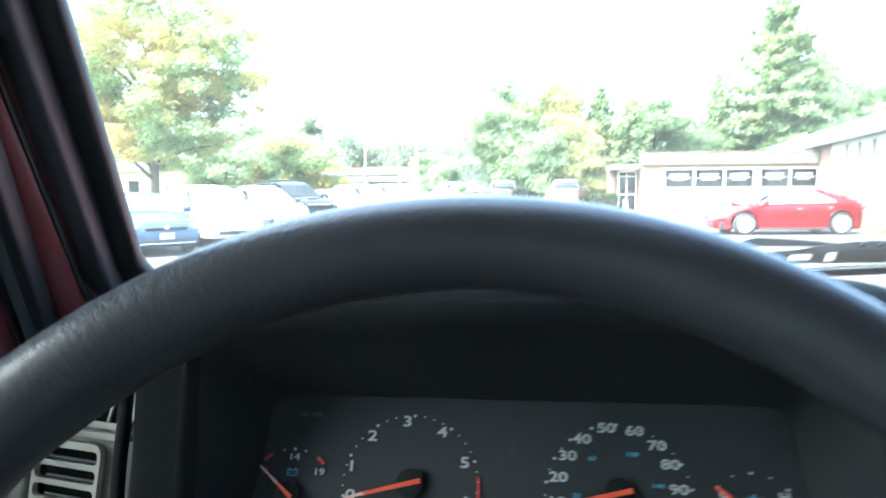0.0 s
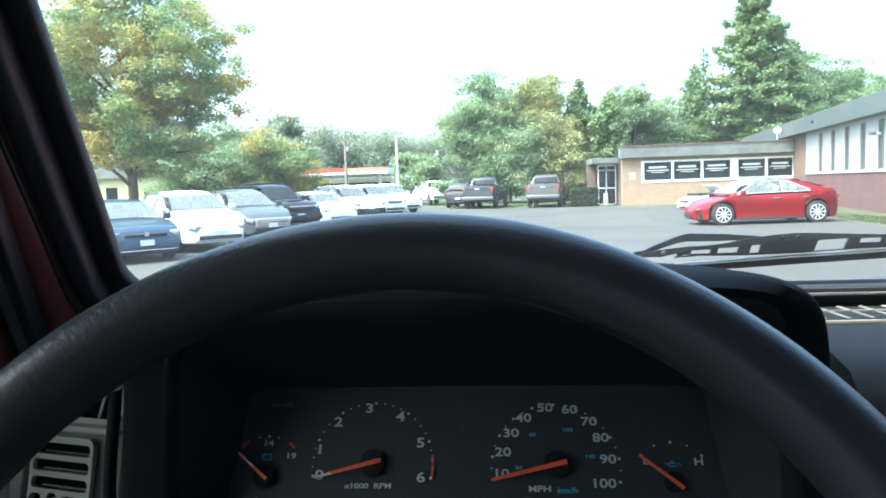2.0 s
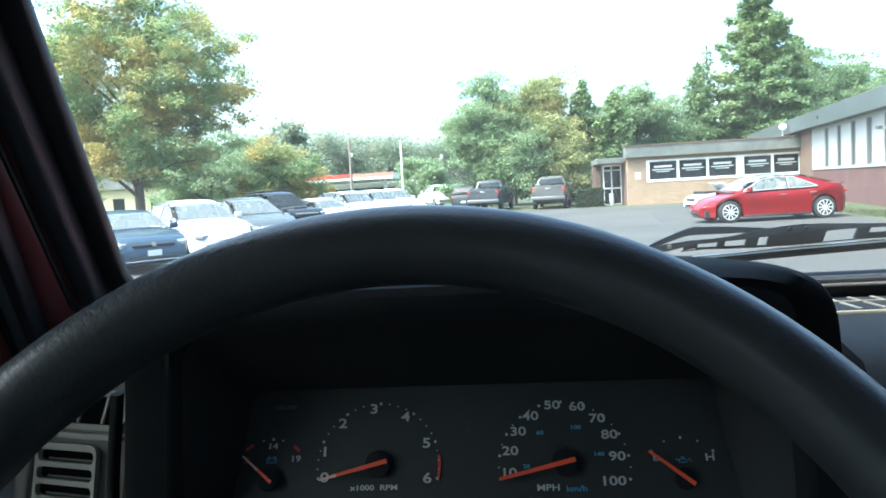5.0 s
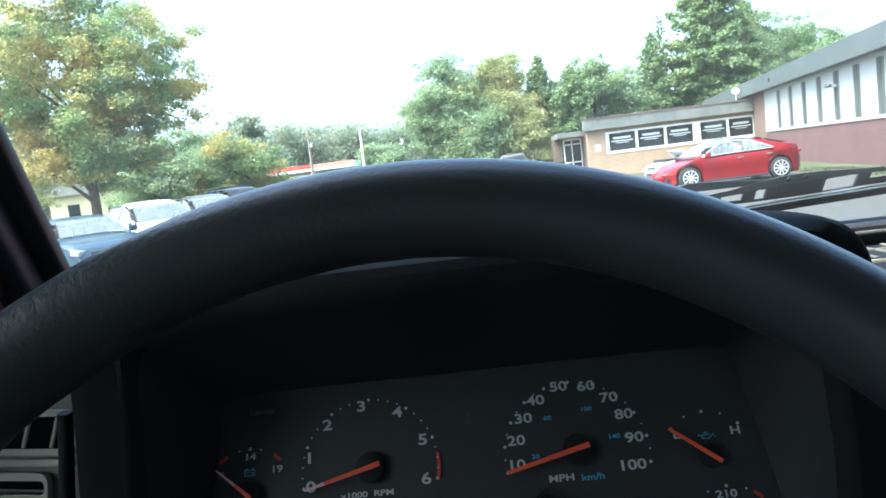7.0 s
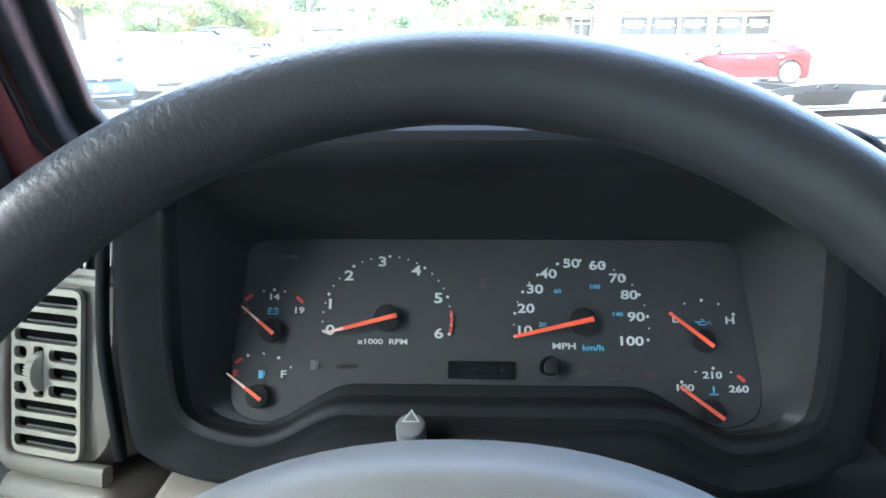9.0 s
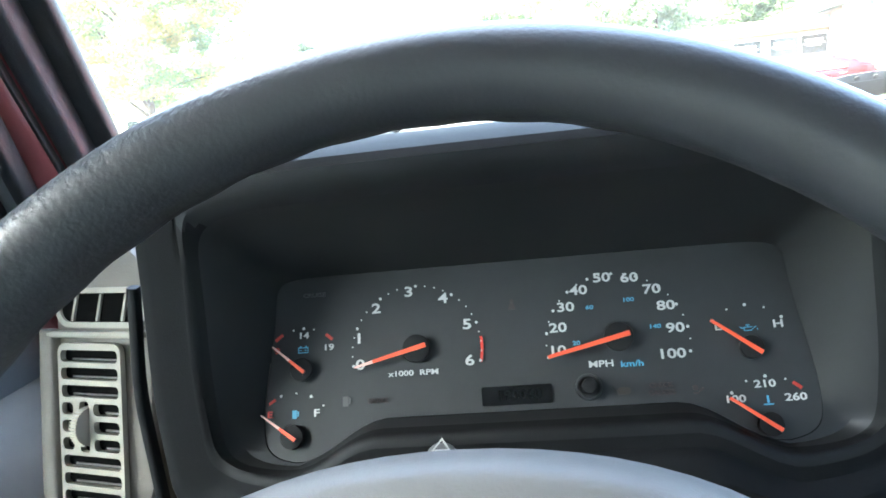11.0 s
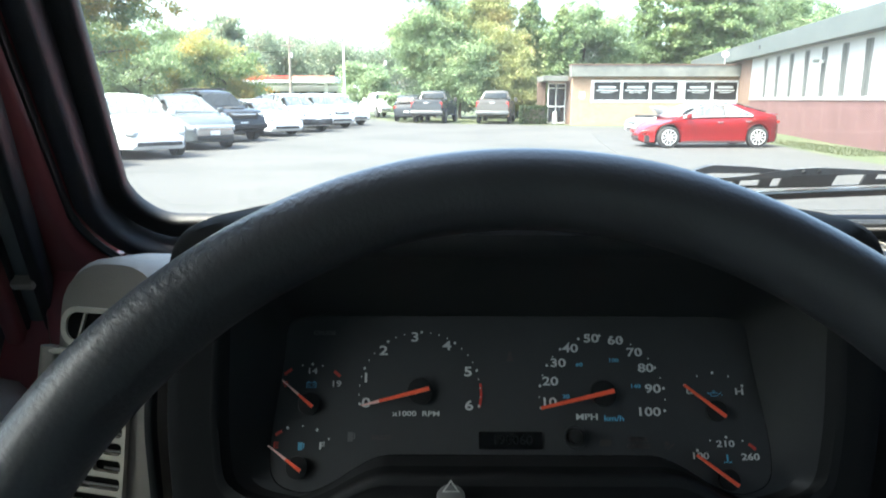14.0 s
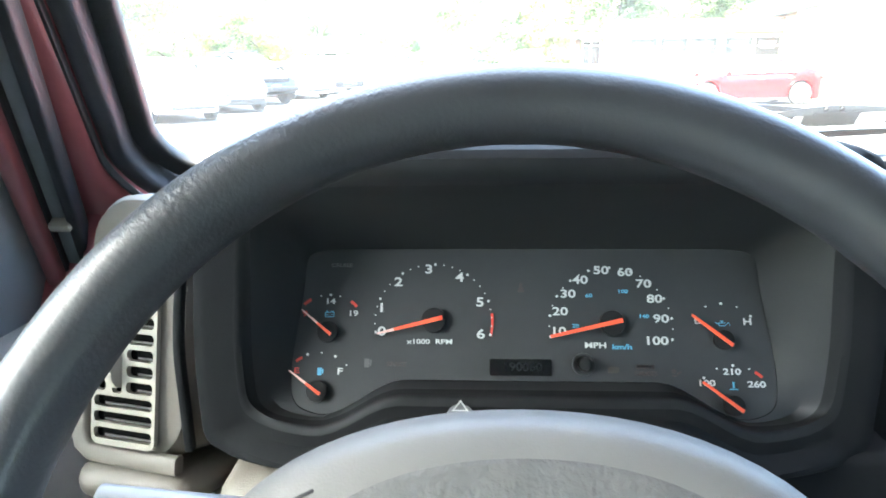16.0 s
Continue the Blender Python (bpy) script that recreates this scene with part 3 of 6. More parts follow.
part("tower", bm, M["beige"], vent, "warm grey moulded plastic tower")
# outlet: frame with through slots over a black plate that paints the duct's shade
FW, FH = 0.056, 0.115
outer = rounded(FW, FH, 0.007, 4, 0.0, -0.006)
slots_ = []
pitch = (FH - 0.006) / 9
for i in range(9):
    yc = -0.006 + (i - 4) * pitch
    if 3 <= i <= 5:
        slots_ += [(-0.0206, 0.0106, yc), (0.0140, 0.0228, yc)]
    else:
        slots_.append((0.0, 0.051, yc))
holes_ = [rounded(w, pitch * 0.70, 0.0032, 4, x, y) for x, w, y in slots_] + [rounded(0.0085, pitch * 2.9, 0.0025, 4, -0.0056, -0.006)]
part("outlet_grid", pierced(outer, holes_, VM @ Matrix.Translation((0, 0, 0.0016)), 0.0044), M["ventgrey"], vent, "pale grey outlet grid with rounded slots", smooth=False)
part("outlet_back", prism(bmesh.new(), rounded(FW - 0.002, FH - 0.002, 0.006, 4, 0.0, -0.006), VM @ Matrix.Translation((0, 0, 0.0003)), 0.0006), M["ductshade"], vent, smooth=False)
for x, w, y in slots_:
    part("inner_vane", boxed(vp(x + 0.002, y - 0.0026, 0.0020), (w - 0.010, 0.0012, 0.001), VM.to_3x3()), M["hub"], vent, smooth=False)
bm = cyl(bmesh.new(), vp(-0.0056, -0.006, 0.002), 0.0135, 0.0060, VM.to_3x3() @ Vector((1, 0, 0)), 28, bevel=0.001)
part("thumbwheel", bm, M["ventgrey"], vent, "ribbed grey vent thumbwheel")
for i in range(14):
    a = radians(-60 + 120 * i / 13)
    part("thumbwheel_rib", boxed(vp(-0.0056, -0.006 + 0.0136 * math.sin(a), 0.002 + 0.0136 * math.cos(a)), (0.006, 0.0011, 0.0014), VM.to_3x3()), M["ventgrey"], vent, smooth=False)
# moulded lip round the outlet's outer side and foot
lip = [(-0.0395, 0.060), (-0.0405, 0.03), (-0.0412, -0.02), (-0.0410, -0.055), (-0.0385, -0.066), (-0.031, -0.0715), (-0.01, -0.0725), (0.02, -0.0725), (0.046, -0.0725)]
part("outlet_lip", sweep(bmesh.new(), [vp(x, y, 0.001) for x, y in lip], 0.010, 0.014, VM.to_3x3() @ Vector((0, 0, 1))), M["beige"], vent, "warm grey moulded lip")
part("outlet_ledge", boxed(vp(0.004, 0.0572, 0.0015), (0.086, 0.0045, 0.009), VM.to_3x3(), 0.0015), M["ventgrey"], vent, smooth=False)
# side demister slot above the outlet
outer, inner = rounded(0.080, 0.0275, 0.0115, 5, 0.009, 0.0755), rounded(0.072, 0.0200, 0.0085, 5, 0.009, 0.0755)
bm = bmesh.new()
loft(bm, [[vp(x, y, 0.0) for x, y in outer], [vp(x, y, 0.0035) for x, y in outer], [vp(x, y, 0.0035) for x, y in inner], [vp(x, y, 0.0008) for x, y in inner]], True)
part("demister_rim", bm, M["ventgrey"], vent)
# black plate here too: shade inside the slot put into its colour
part("demister_hole", prism(bmesh.new(), inner, VM @ Matrix.Translation((0, 0, 0.0004)), 0.0012), M["ductshade"], vent, smooth=False)
for x in (-0.014, 0.008, 0.030):
    part("demister_vane", boxed(vp(x, 0.0755, 0.0024), (0.0018, 0.0190, 0.0022), VM.to_3x3() @ pose(0, 0, 0, 0, 0, -14).to_3x3()), M["ventgrey"], vent, smooth=False)
for y, h in ((-0.094, 0.030), (-0.130, 0.038)):
    part("lower_roll", boxed(vp(0.006, y, -0.036), (0.098, h, 0.09), VM.to_3x3(), 0.014, 4), M["beige"], vent)

# ---- instrument cluster ----
cluster = new("instrument_cluster")
cluster.parent = jeep
cluster["label"] = "charcoal instrument cluster with white numerals and red needles"
TILT = radians(29.3)
CM = Matrix(((1, 0, 0, -0.061), (0, math.sin(TILT), -math.cos(TILT), 0.50), (0, math.cos(TILT), math.sin(TILT), 1.225), (0, 0, 0, 1)))   # x right, y up the face, z to the driver


def cp(x, y, z=0.0):
    """Millimetres on the gauge face."""
    return CM @ Vector((x * 0.001, y * 0.001, z * 0.001))


def wave(x):
    """Raised middle of the lower bezel edge, in metres from the cluster's middle."""
    a = min(1, max(0, (0.150 - abs(x)) / 0.062))
    return a * a * (3 - 2 * a)


def ring(hw, bottom, top, side_y, rise, drop=0.004, cx=0.0135, flare=0.0, p=5.0, low=5.0, n=200):
    """Rounded outline between a lower and an upper point (y, z), with the raised lower middle and its sides at side_y."""
    out = []
    for i in range(n):
        a = 2 * math.pi * (i + 0.5) / n
        c, s = math.cos(a), math.sin(a)
        q = p if s > 0 else low
        r = (abs(c) ** q + abs(s) ** q) ** (-1 / q)
        x, t = hw * r * c, (r * s + 1) / 2
        k = min(1, max(0, (0.85 - t) / 0.60))
        x += flare * k * k * (3 - 2 * k) * r * c
        side = min(1, abs(x / hw))
        z0 = bottom[1] + rise * wave(x)
        z1 = top[1] - drop * side ** 2.6
        z = z0 + (z1 - z0) * t
        y = bottom[0] + (top[0] - bottom[0]) * t
        k = side ** 5
        out.append((cx + x, y * (1 - k) + side_y * k, z))
    return out


f0, f1 = cp(0, -107), cp(0, 16)
face_slope = (f1.y - f0.y) / (f1.z - f0.z)
r_face = [(x, f0.y + face_slope * (z - f0.z), z) for x, y, z in ring(0.164, (f0.y, f0.z), (f1.y, f1.z), 0.45, 0.0235, 0.0, 0.0120, 0.006, 16, 9)]
r_panel = ring(0.181, (0.446, 1.1315), (0.4320, 1.2965), 0.452, 0.0262, 0.003, 0.0125, 0.004, 9, 11)
rings = [r_face, r_panel,
         ring(0.1860, (0.440, 1.1330), (0.4230, 1.3020), 0.4450, 0.0262, 0.003, 0.0130, 0.006, 8, 12),
         ring(0.1890, (0.431, 1.1345), (0.4080, 1.3065), 0.4425, 0.0268, 0.003, 0.0130, 0.007, 7, 13),
         ring(0.1905, (0.4265, 1.1352), (0.3930, 1.3118), 0.4405, 0.0268, 0.003, 0.0130, 0.007, 7, 13),
         ring(0.1915, (0.4245, 1.1348), (0.3845, 1.3165), 0.4400, 0.0268, 0.003, 0.0130, 0.008, 6, 14),
         ring(0.1925, (0.4225, 1.1335), (0.3800, 1.3205), 0.4395, 0.0264, 0.003, 0.0130, 0.008, 6, 14),
         ring(0.1935, (0.4212, 1.1300), (0.3775, 1.3240), 0.4395, 0.0262, 0.003, 0.0130, 0.009, 6, 14),
         ring(0.1945, (0.4214, 1.1250), (0.3782, 1.3250), 0.4395, 0.0262, 0.003, 0.0130, 0.009, 6, 14),
         ring(0.1955, (0.4205, 1.1215), (0.3800, 1.3236), 0.4395, 0.0270, 0.003, 0.0125, 0.010, 6, 14),
         ring(0.1975, (0.4160, 1.1200), (0.3830, 1.3236), 0.4395, 0.0285, 0.003, 0.0120, 0.011, 6, 14),
         ring(0.2040, (0.4110, 1.1180), (0.3860, 1.3275), 0.4395, 0.0285, 0.003, 0.0115, 0.012, 6, 14),
         ring(0.2110, (0.4060, 1.1150), (0.4000, 1.3305), 0.4395, 0.0230, 0.006, 0.0105, 0.009, 8, 16),
         ring(0.2165, (0.4080, 1.1110), (0.4200, 1.3318), 0.4405, 0.0100, 0.007, 0.0105, 0.009, 8, 18),
         ring(0.2200, (0.4150, 1.1070), (0.4450, 1.3322), 0.4430, 0.0020, 0.008, 0.0105, 0.0095, 8, 20),
         ring(0.2215, (0.4300, 1.1060), (0.4900, 1.3300), 0.4550, 0.0, 0.010, 0.0105, 0.010, 8, 20),
         ring(0.2215, (0.6000, 1.1060), (0.6000, 1.2850), 0.6000, 0.0, 0.0, 0.0105, 0.010, 8, 20)]


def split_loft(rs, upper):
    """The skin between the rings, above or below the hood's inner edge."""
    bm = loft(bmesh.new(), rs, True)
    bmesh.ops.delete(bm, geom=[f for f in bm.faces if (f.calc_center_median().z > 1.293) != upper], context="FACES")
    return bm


# upper lip gets a lighter copy of the bezel: window light put into colour
part("hood_lip", split_loft(rings[2:8], True), M["hoodlip"], cluster, "lip under the hood's edge, greyed for the light on it")
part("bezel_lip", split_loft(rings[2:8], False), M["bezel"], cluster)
part("bezel", loft(bmesh.new(), rings[7:], True), M["hoodtop"], cluster, "black hooded bezel round the gauges")
part("gauge_surround", loft(bmesh.new(), rings[:3], True), M["surround"], cluster, "charcoal inner surround of the gauges")
bm = bmesh.new()
bm.faces.new([bm.verts.new(Vector(q) + Vector((0, 0.001, 0))) for q in r_face])
part("gauge_face", bm, M["face"], cluster, "matt charcoal gauge face", smooth=False)
# trim strip between the bezel and the vent tower, with a dark gap on both sides
strip_path = [(-0.2225 - 0.0135 * k * k * (3 - 2 * k), 0.457, z) for z in np.linspace(1.255, 1.100, 14) for k in [min(1, max(0, (1.285 - z) / 0.12))]]
part("side_trim", sweep(bmesh.new(), strip_path, 0.0065, 0.009, (1, 0, 0)), M["bezel"], cluster, "narrow black trim strip")


def face_m(x, y, z=0.3, turn=0.0):
    return CM @ Matrix.Translation((x * 0.001, y * 0.001, z * 0.001)) @ pose(0, 0, 0, 0, 0, turn)


def dot(x, y, r, mat=None):
    part("gauge_dot", cyl(bmesh.new(), cp(x, y, 0.3), r * 0.001, 0.0005, CM.to_3x3() @ Vector((0, 0, 1)), 10), mat or M["white_ink"], cluster, smooth=False)


def needle(hx, hy, tx, ty, hub, pale, overshoot=6.0, w=2.4):
    d = Vector((tx - hx, ty - hy))
    ln = d.length
    ang = math.degrees(math.atan2(d.y, d.x))
    b = part("needle_hub", cyl(bmesh.new(), cp(hx, hy, 2.0), hub * 0.001, 0.004, CM.to_3x3() @ Vector((0, 0, 1)), 28, bevel=0.0006), M["bezel"], cluster)
    m = face_m(hx, hy, 4.6, ang)
    split = pale * ln
    o1 = [(-overshoot, -w * 0.62), (ln - split, -w * 0.42), (ln - split, w * 0.42), (-overshoot, w * 0.62)]
    part("needle", prism(bmesh.new(), [(x * 0.001, y * 0.001) for x, y in o1], m, 0.0012), M["needle"], cluster, "orange red gauge needle", smooth=False)
    # pale tip: light on the needle put into its colour
    o2 = [(ln - split, -w * 0.42), (ln, -w * 0.2), (ln, w * 0.2), (ln - split, w * 0.42)]
    part("needle_tip", prism(bmesh.new(), [(x * 0.001, y * 0.001) for x, y in o2], m, 0.0012), M["needlepale"] if pale > 0.2 else M["needle"], cluster, smooth=False)


W, B, R = M["white_ink"], M["blue_ink"], M["red_ink"]
for text, x, y, s, mat in (("0", -32.8, -45.6, 9.2, W), ("1", -33.5, -28.4, 9.2, W), ("2", -21.6, -9.3, 9.2, W), ("3", 0.5, 0.3, 9.2, W), ("4", 23.3, -5.7, 9.2, W), ("5", 38.1, -24.0, 9.2, W), ("6", 38.6, -47.2, 9.2, W),
                           ("10", 93.9, -44.7, 8.2, W), ("20", 95.5, -30.4, 8.2, W), ("30", 101.4, -17.6, 8.2, W), ("40", 110.5, -7.3, 8.2, W), ("50", 125.7, -0.2, 8.2, W), ("60", 142.8, -1.6, 8.2, W), ("70", 155.6, -10.0, 8.2, W), ("80", 162.8, -21.0, 8.2, W), ("90", 166.6, -35.3, 8.2, W), ("100", 162.4, -51.0, 8.2, W),
                           ("x1000  RPM", 2.1, -52.7, 4.8, W), ("MPH", 119.7, -54.5, 5.6, W), ("km/h", 138.3, -55.4, 5.0, B),
                           ("14", -71.4, -23.8, 5.6, W), ("19", -54.2, -32.6, 5.6, W), ("9", -89.5, -33.0, 5.6, R), ("F", -62.0, -74.4, 6.6, W), ("E", -93.4, -74.0, 5.6, R), ("L", 191.5, -36.5, 6.4, W), ("H", 226.4, -37.0, 6.4, W),
                           ("100", 194.8, -80.0, 6.0, W), ("210", 212.8, -72.0, 6.0, W), ("260", 228.8, -80.5, 6.0, W),
                           ("20", 106.0, -40.7, 3.6, B), ("60", 116.2, -18.7, 3.6, B), ("100", 140.5, -15.6, 3.6, B), ("140", 154.6, -33.5, 3.6, B)):
    lettering(text, s * 0.001, face_m(x, y, 0.3), mat, cluster, "numeral" if text[0].isdigit() else "gauge_legend", width=1.38)
lettering("CRUISE", 0.0038, face_m(-64.2, 3.3, 0.3), M["lamp_pale"], cluster, "cruise_lamp", width=1.3)
# scale dots: tachometer, speedometer and the four small gauges
TC, SC = (4.5, -38.0), (131.0, -41.0)
for k in range(25):
    a = radians(191 - k * (191 + 13) / 24)
    rr = 42.5 if k < 21 else 42.0
    dot(TC[0] + rr * math.cos(a), TC[1] + rr * 0.99 * math.sin(a), 0.95 if k % 4 == 0 else 0.5)
for k in range(21):
    a = radians(190 - k * (190 + 12) / 20)
    dot(SC[0] + 43.5 * math.cos(a), SC[1] + 43.0 * math.sin(a), 0.95 if k % 2 == 0 else 0.5)
for cx, cy, r, a0, a1 in ((-71.8, -46.2, 27.3, 104, 74), (-77.5, -88.5, 27.5, 108, 43), (208.8, -51.0, 27.0, 137, 42), (213.5, -95.0, 27.5, 137, 66)):
    steps = 3 if a0 - a1 < 40 else 4 if cy < -80 else 5
    for k in range(steps):
        a = radians(a0 + (a1 - a0) * k / (steps - 1))
        dot(cx + r * math.cos(a), cy + r * math.sin(a), 0.95 if (k % 2 == 0) == (steps != 3) else 0.6)


def band(cx, cy, r, a0, a1, w):
    o = arc(cx, cy, r, a0, a1, 8) + arc(cx, cy, r + w, a1, a0, 8)
    part("red_band", prism(bmesh.new(), [(x * 0.001, y * 0.001) for x, y in o], face_m(0, 0, 0.2), 0.0003), R, cluster, smooth=False)


band(TC[0], TC[1], 41.6, 8, -14, 1.7)
band(-71.8, -46.2, 26.5, 55, 43, 2.0)
band(-71.8, -46.2, 26.5, 133, 120, 2.0)
band(-77.5, -88.5, 26.0, 128, 117, 1.8)
band(213.5, -95.0, 26.5, 57, 45, 2.0)
needle(4.8, -37.4, -35.5, -47.6, 9.0, 0.30, 6.5)
needle(131.8, -38.6, 87.8, -48.9, 9.0, 0.0, 7.0, 2.5)
needle(-71.8, -46.2, -90.9, -30.6, 7.6, 0.62, 3.5, 1.9)
needle(-77.5, -88.5, -97.4, -74.2, 7.6, 0.62, 3.5, 1.9)
needle(208.6, -50.1, 186.8, -32.9, 7.0, 0.0, 6.4, 2.0)
needle(212.0, -95.2, 190.9, -79.3, 7.0, 0.0, 6.2, 2.0)


def icon(name, outlines, x, y, mat, label=""):
    bm = bmesh.new()
    for o in outlines:
        prism(bm, [(a * 0.001, b * 0.001) for a, b in o], face_m(x, y, 0.25), 0.0003)
    return part(name, bm, mat, cluster, label, smooth=False)


pump = [[(-1.8, -2.6), (1.2, -2.6), (1.2, 2.6), (-1.8, 2.6)], [(1.6, -1.4), (2.4, -1.4), (2.6, 1.6), (1.6, 2.2)]]
icon("battery_symbol", [[(-3.4, -2.2), (-2.9, -2.2), (-2.9, 1.5), (-3.4, 1.5)], [(2.9, -2.2), (3.4, -2.2), (3.4, 1.5), (2.9, 1.5)], [(-2.9, -2.2), (2.9, -2.2), (2.9, -1.7), (-2.9, -1.7)], [(-2.9, 1.0), (2.9, 1.0), (2.9, 1.5), (-2.9, 1.5)], [(-2.6, 1.5), (-1.3, 1.5), (-1.3, 2.3), (-2.6, 2.3)], [(1.3, 1.5), (2.6, 1.5), (2.6, 2.3), (1.3, 2.3)], [(-2.3, -0.6), (-0.9, -0.6), (-0.9, -0.1), (-2.3, -0.1)], [(0.9, -0.6), (2.3, -0.6), (2.3, -0.1), (0.9, -0.1)]], -71.4, -33.0, B)
icon("fuel_symbol", pump, -76.4, -74.5, B)
icon("oil_symbol", [[(-2.6, -1.5), (2.0, -1.5), (2.0, -1.0), (-2.6, -1.0)], [(-2.6, 0.5), (2.4, 0.5), (2.4, 1.0), (-2.6, 1.0)], [(-2.6, -1.0), (-2.1, -1.0), (-2.1, 0.5), (-2.6, 0.5)], [(1.5, -1.0), (2.0, -1.0), (4.9, 0.9), (4.5, 1.2)], [(-0.5, 1.0), (0.1, 1.0), (0.1, 1.9), (-0.5, 1.9)], [(-1.4, 1.9), (1.0, 1.9), (1.0, 2.3), (-1.4, 2.3)], [(-4.9, 1.2), (-4.6, 0.4), (-2.6, -0.2), (-2.6, 0.4)], [(5.0, -1.2), (5.6, -0.6), (5.3, 0.0), (4.8, -0.6)]], 208.9, -38.6, B)
icon("temperature_symbol", [[(-0.6, -1.5), (0.6, -1.5), (0.6, 2.8), (-0.6, 2.8)], [(-2.8, -2.6), (2.8, -2.6), (2.8, -1.8), (-2.8, -1.8)]], 213.1, -81.6, B)
LR, LA = M["lamp_red"], M["lamp_amber"]
icon("seat_belt_lamp", [[(-2.6, -3.2), (2.6, -3.2), (1.2, 1.0), (-1.2, 1.0)], arc(0, 2.4, 1.3, 0, 330, 10)], 67.6, -13.2, LR)
icon("fuel_lamp", [[(a * 1.2, b * 1.2) for a, b in o] for o in pump], -42.4, -68.1, M["lamp_pale"])
icon("engine_lamp", [[(-4, -2), (2.6, -2), (4, -0.6), (4, 1.6), (2.0, 2.4), (-2.4, 2.4), (-4, 1.0)]], 131.6, -71.6, LA)
icon("airbag_lamp", [arc(-1.6, 0.6, 1.8, 0, 330, 10), [(0, -2.6), (3.6, -0.4), (3.0, 1.0), (0.4, -0.6)], [(-3.2, -3), (0, -3), (0, -2), (-3.2, -2)]], 174.8, -72.5, LR)
lettering("BRAKE", 0.0046, face_m(-21.5, -68.8, 0.3), LR, cluster, "brake_lamp")
lettering("CHECK", 0.0042, face_m(153.7, -69.2, 0.3), LR, cluster, "check_lamp")
lettering("GAUGES", 0.0042, face_m(153.7, -73.8, 0.3), LR, cluster, "check_lamp")
# odometer window and reset knob
part("odometer_window", prism(bmesh.new(), [(x * 0.001, y * 0.001) for x, y in rounded(43.5, 11.6, 1.2, 3)], face_m(66.7, -70.2, 0.1), 0.0004), M["lcd"], cluster, "dark blank odometer window", smooth=False)
lettering("190060", 0.0085, face_m(68.0, -70.2, 0.7), M["lcd_digit"], cluster, "odometer_digits", 0.0001, 1.1)
part("reset_knob", cyl(bmesh.new(), cp(110.8, -67.9, 3.5), 0.0045, 0.009, CM.to_3x3() @ Vector((0, 0, 1)), 24, bevel=0.001), M["bezel"], cluster, "black trip reset knob")
bm = bmesh.new()
loft(bm, [[cp(110.8 + r * math.cos(a), -67.9 + r * math.sin(a), z) for a in np.linspace(0, 2 * math.pi, 28, endpoint=False)] for r, z in ((8.2, 0.1), (7.8, 1.6), (6.6, 1.6), (6.0, 0.2))])
part("knob_ring", bm, M["face"], cluster)

# ---- steering wheel ----
wheel = new("steering_wheel")
wheel.parent = jeep
wheel["label"] = "black leather steering wheel with a grey grained centre pad"
WC, WT, WY, WR, WTUBE = Vector((-0.0058, 0.1991, 1.1996)), 0.6315, 0.0047, 0.1934, 0.0167
WM = Matrix.Translation(WC) @ Matrix.Rotation(WY, 4, "Z") @ Matrix.Rotation(math.pi / 2 - WT, 4, "X")   # x right, y up the rim, z to the driver


def wp(x, y, z=0.0):
    return WM @ Vector((x, y, z))


bm = bmesh.new()
NR, NT = 180, 24
rows = []
for i in range(NR):
    a = 2 * math.pi * i / NR
    rw = []
    for j in range(NT):
        b = 2 * math.pi * j / NT
        k = WTUBE * (1 + 0.012 * math.sin(3 * b + 1.7 * math.sin(5 * a)))
        if math.sin(b) < -0.55:
            k *= 1 + 0.045 * (0.5 + 0.5 * math.cos(40 * a))   # finger grips on the far side
        rw.append(wp((WR + k * math.cos(b)) * math.cos(a), (WR + k * math.cos(b)) * math.sin(a), k * math.sin(b)))
    rows.append(rw)
rows.append(rows[0])
vs = [[bm.verts.new(p) for p in r] for r in rows[:-1]]
for i in range(NR):
    for j in range(NT):
        bm.faces.new((vs[i][j], vs[(i + 1) % NR][j], vs[(i + 1) % NR][(j + 1) % NT], vs[i][(j + 1) % NT]))
uv = bm.loops.layers.uv.new("around")
ring_at = {v: (i / NR, j / NT) for i, row in enumerate(vs) for j, v in enumerate(row)}
for f in bm.faces:
    us = [ring_at[lp.vert] for lp in f.loops]
    for lp, (u, v) in zip(f.loops, us):
        lp[uv].uv = (u + (1 if u == 0 and max(q[0] for q in us) > 0.9 else 0), v + (1 if v == 0 and max(q[1] for q in us) > 0.9 else 0))
part("rim", bm, M["rim"], wheel, "worn black leather-grained rim")
bm = bmesh.new()
rings = []
for sc, z in ((1.0, -0.050), (1.0, -0.030), (0.985, -0.018), (0.955, -0.006), (0.915, 0.003), (0.87, 0.009), (0.83, 0.0112), (0.78, 0.0125), (0.73, 0.0133), (0.685, 0.0138)):
    rg = []
    for i in range(64):
        a = 2 * math.pi * i / 64
        c, s = math.cos(a), math.sin(a)
        r = (abs(c) ** 2.1 + abs(s) ** 2.1) ** (-1 / 2.1)
        x, y = 0.130 * r * c, (0.074 if s > 0 else 0.095) * r * s
        rg.append(wp(x * sc, y * sc, z - 0.022))
    rings.append(rg)
loft(bm, rings, True, True, True)
pad = part("centre_pad", bm, M["hub"], wheel, "smooth pale grey shoulder of the centre pad")
# coarser grain is the pad's own; the darker tone paints in its shade
bm = bmesh.new()
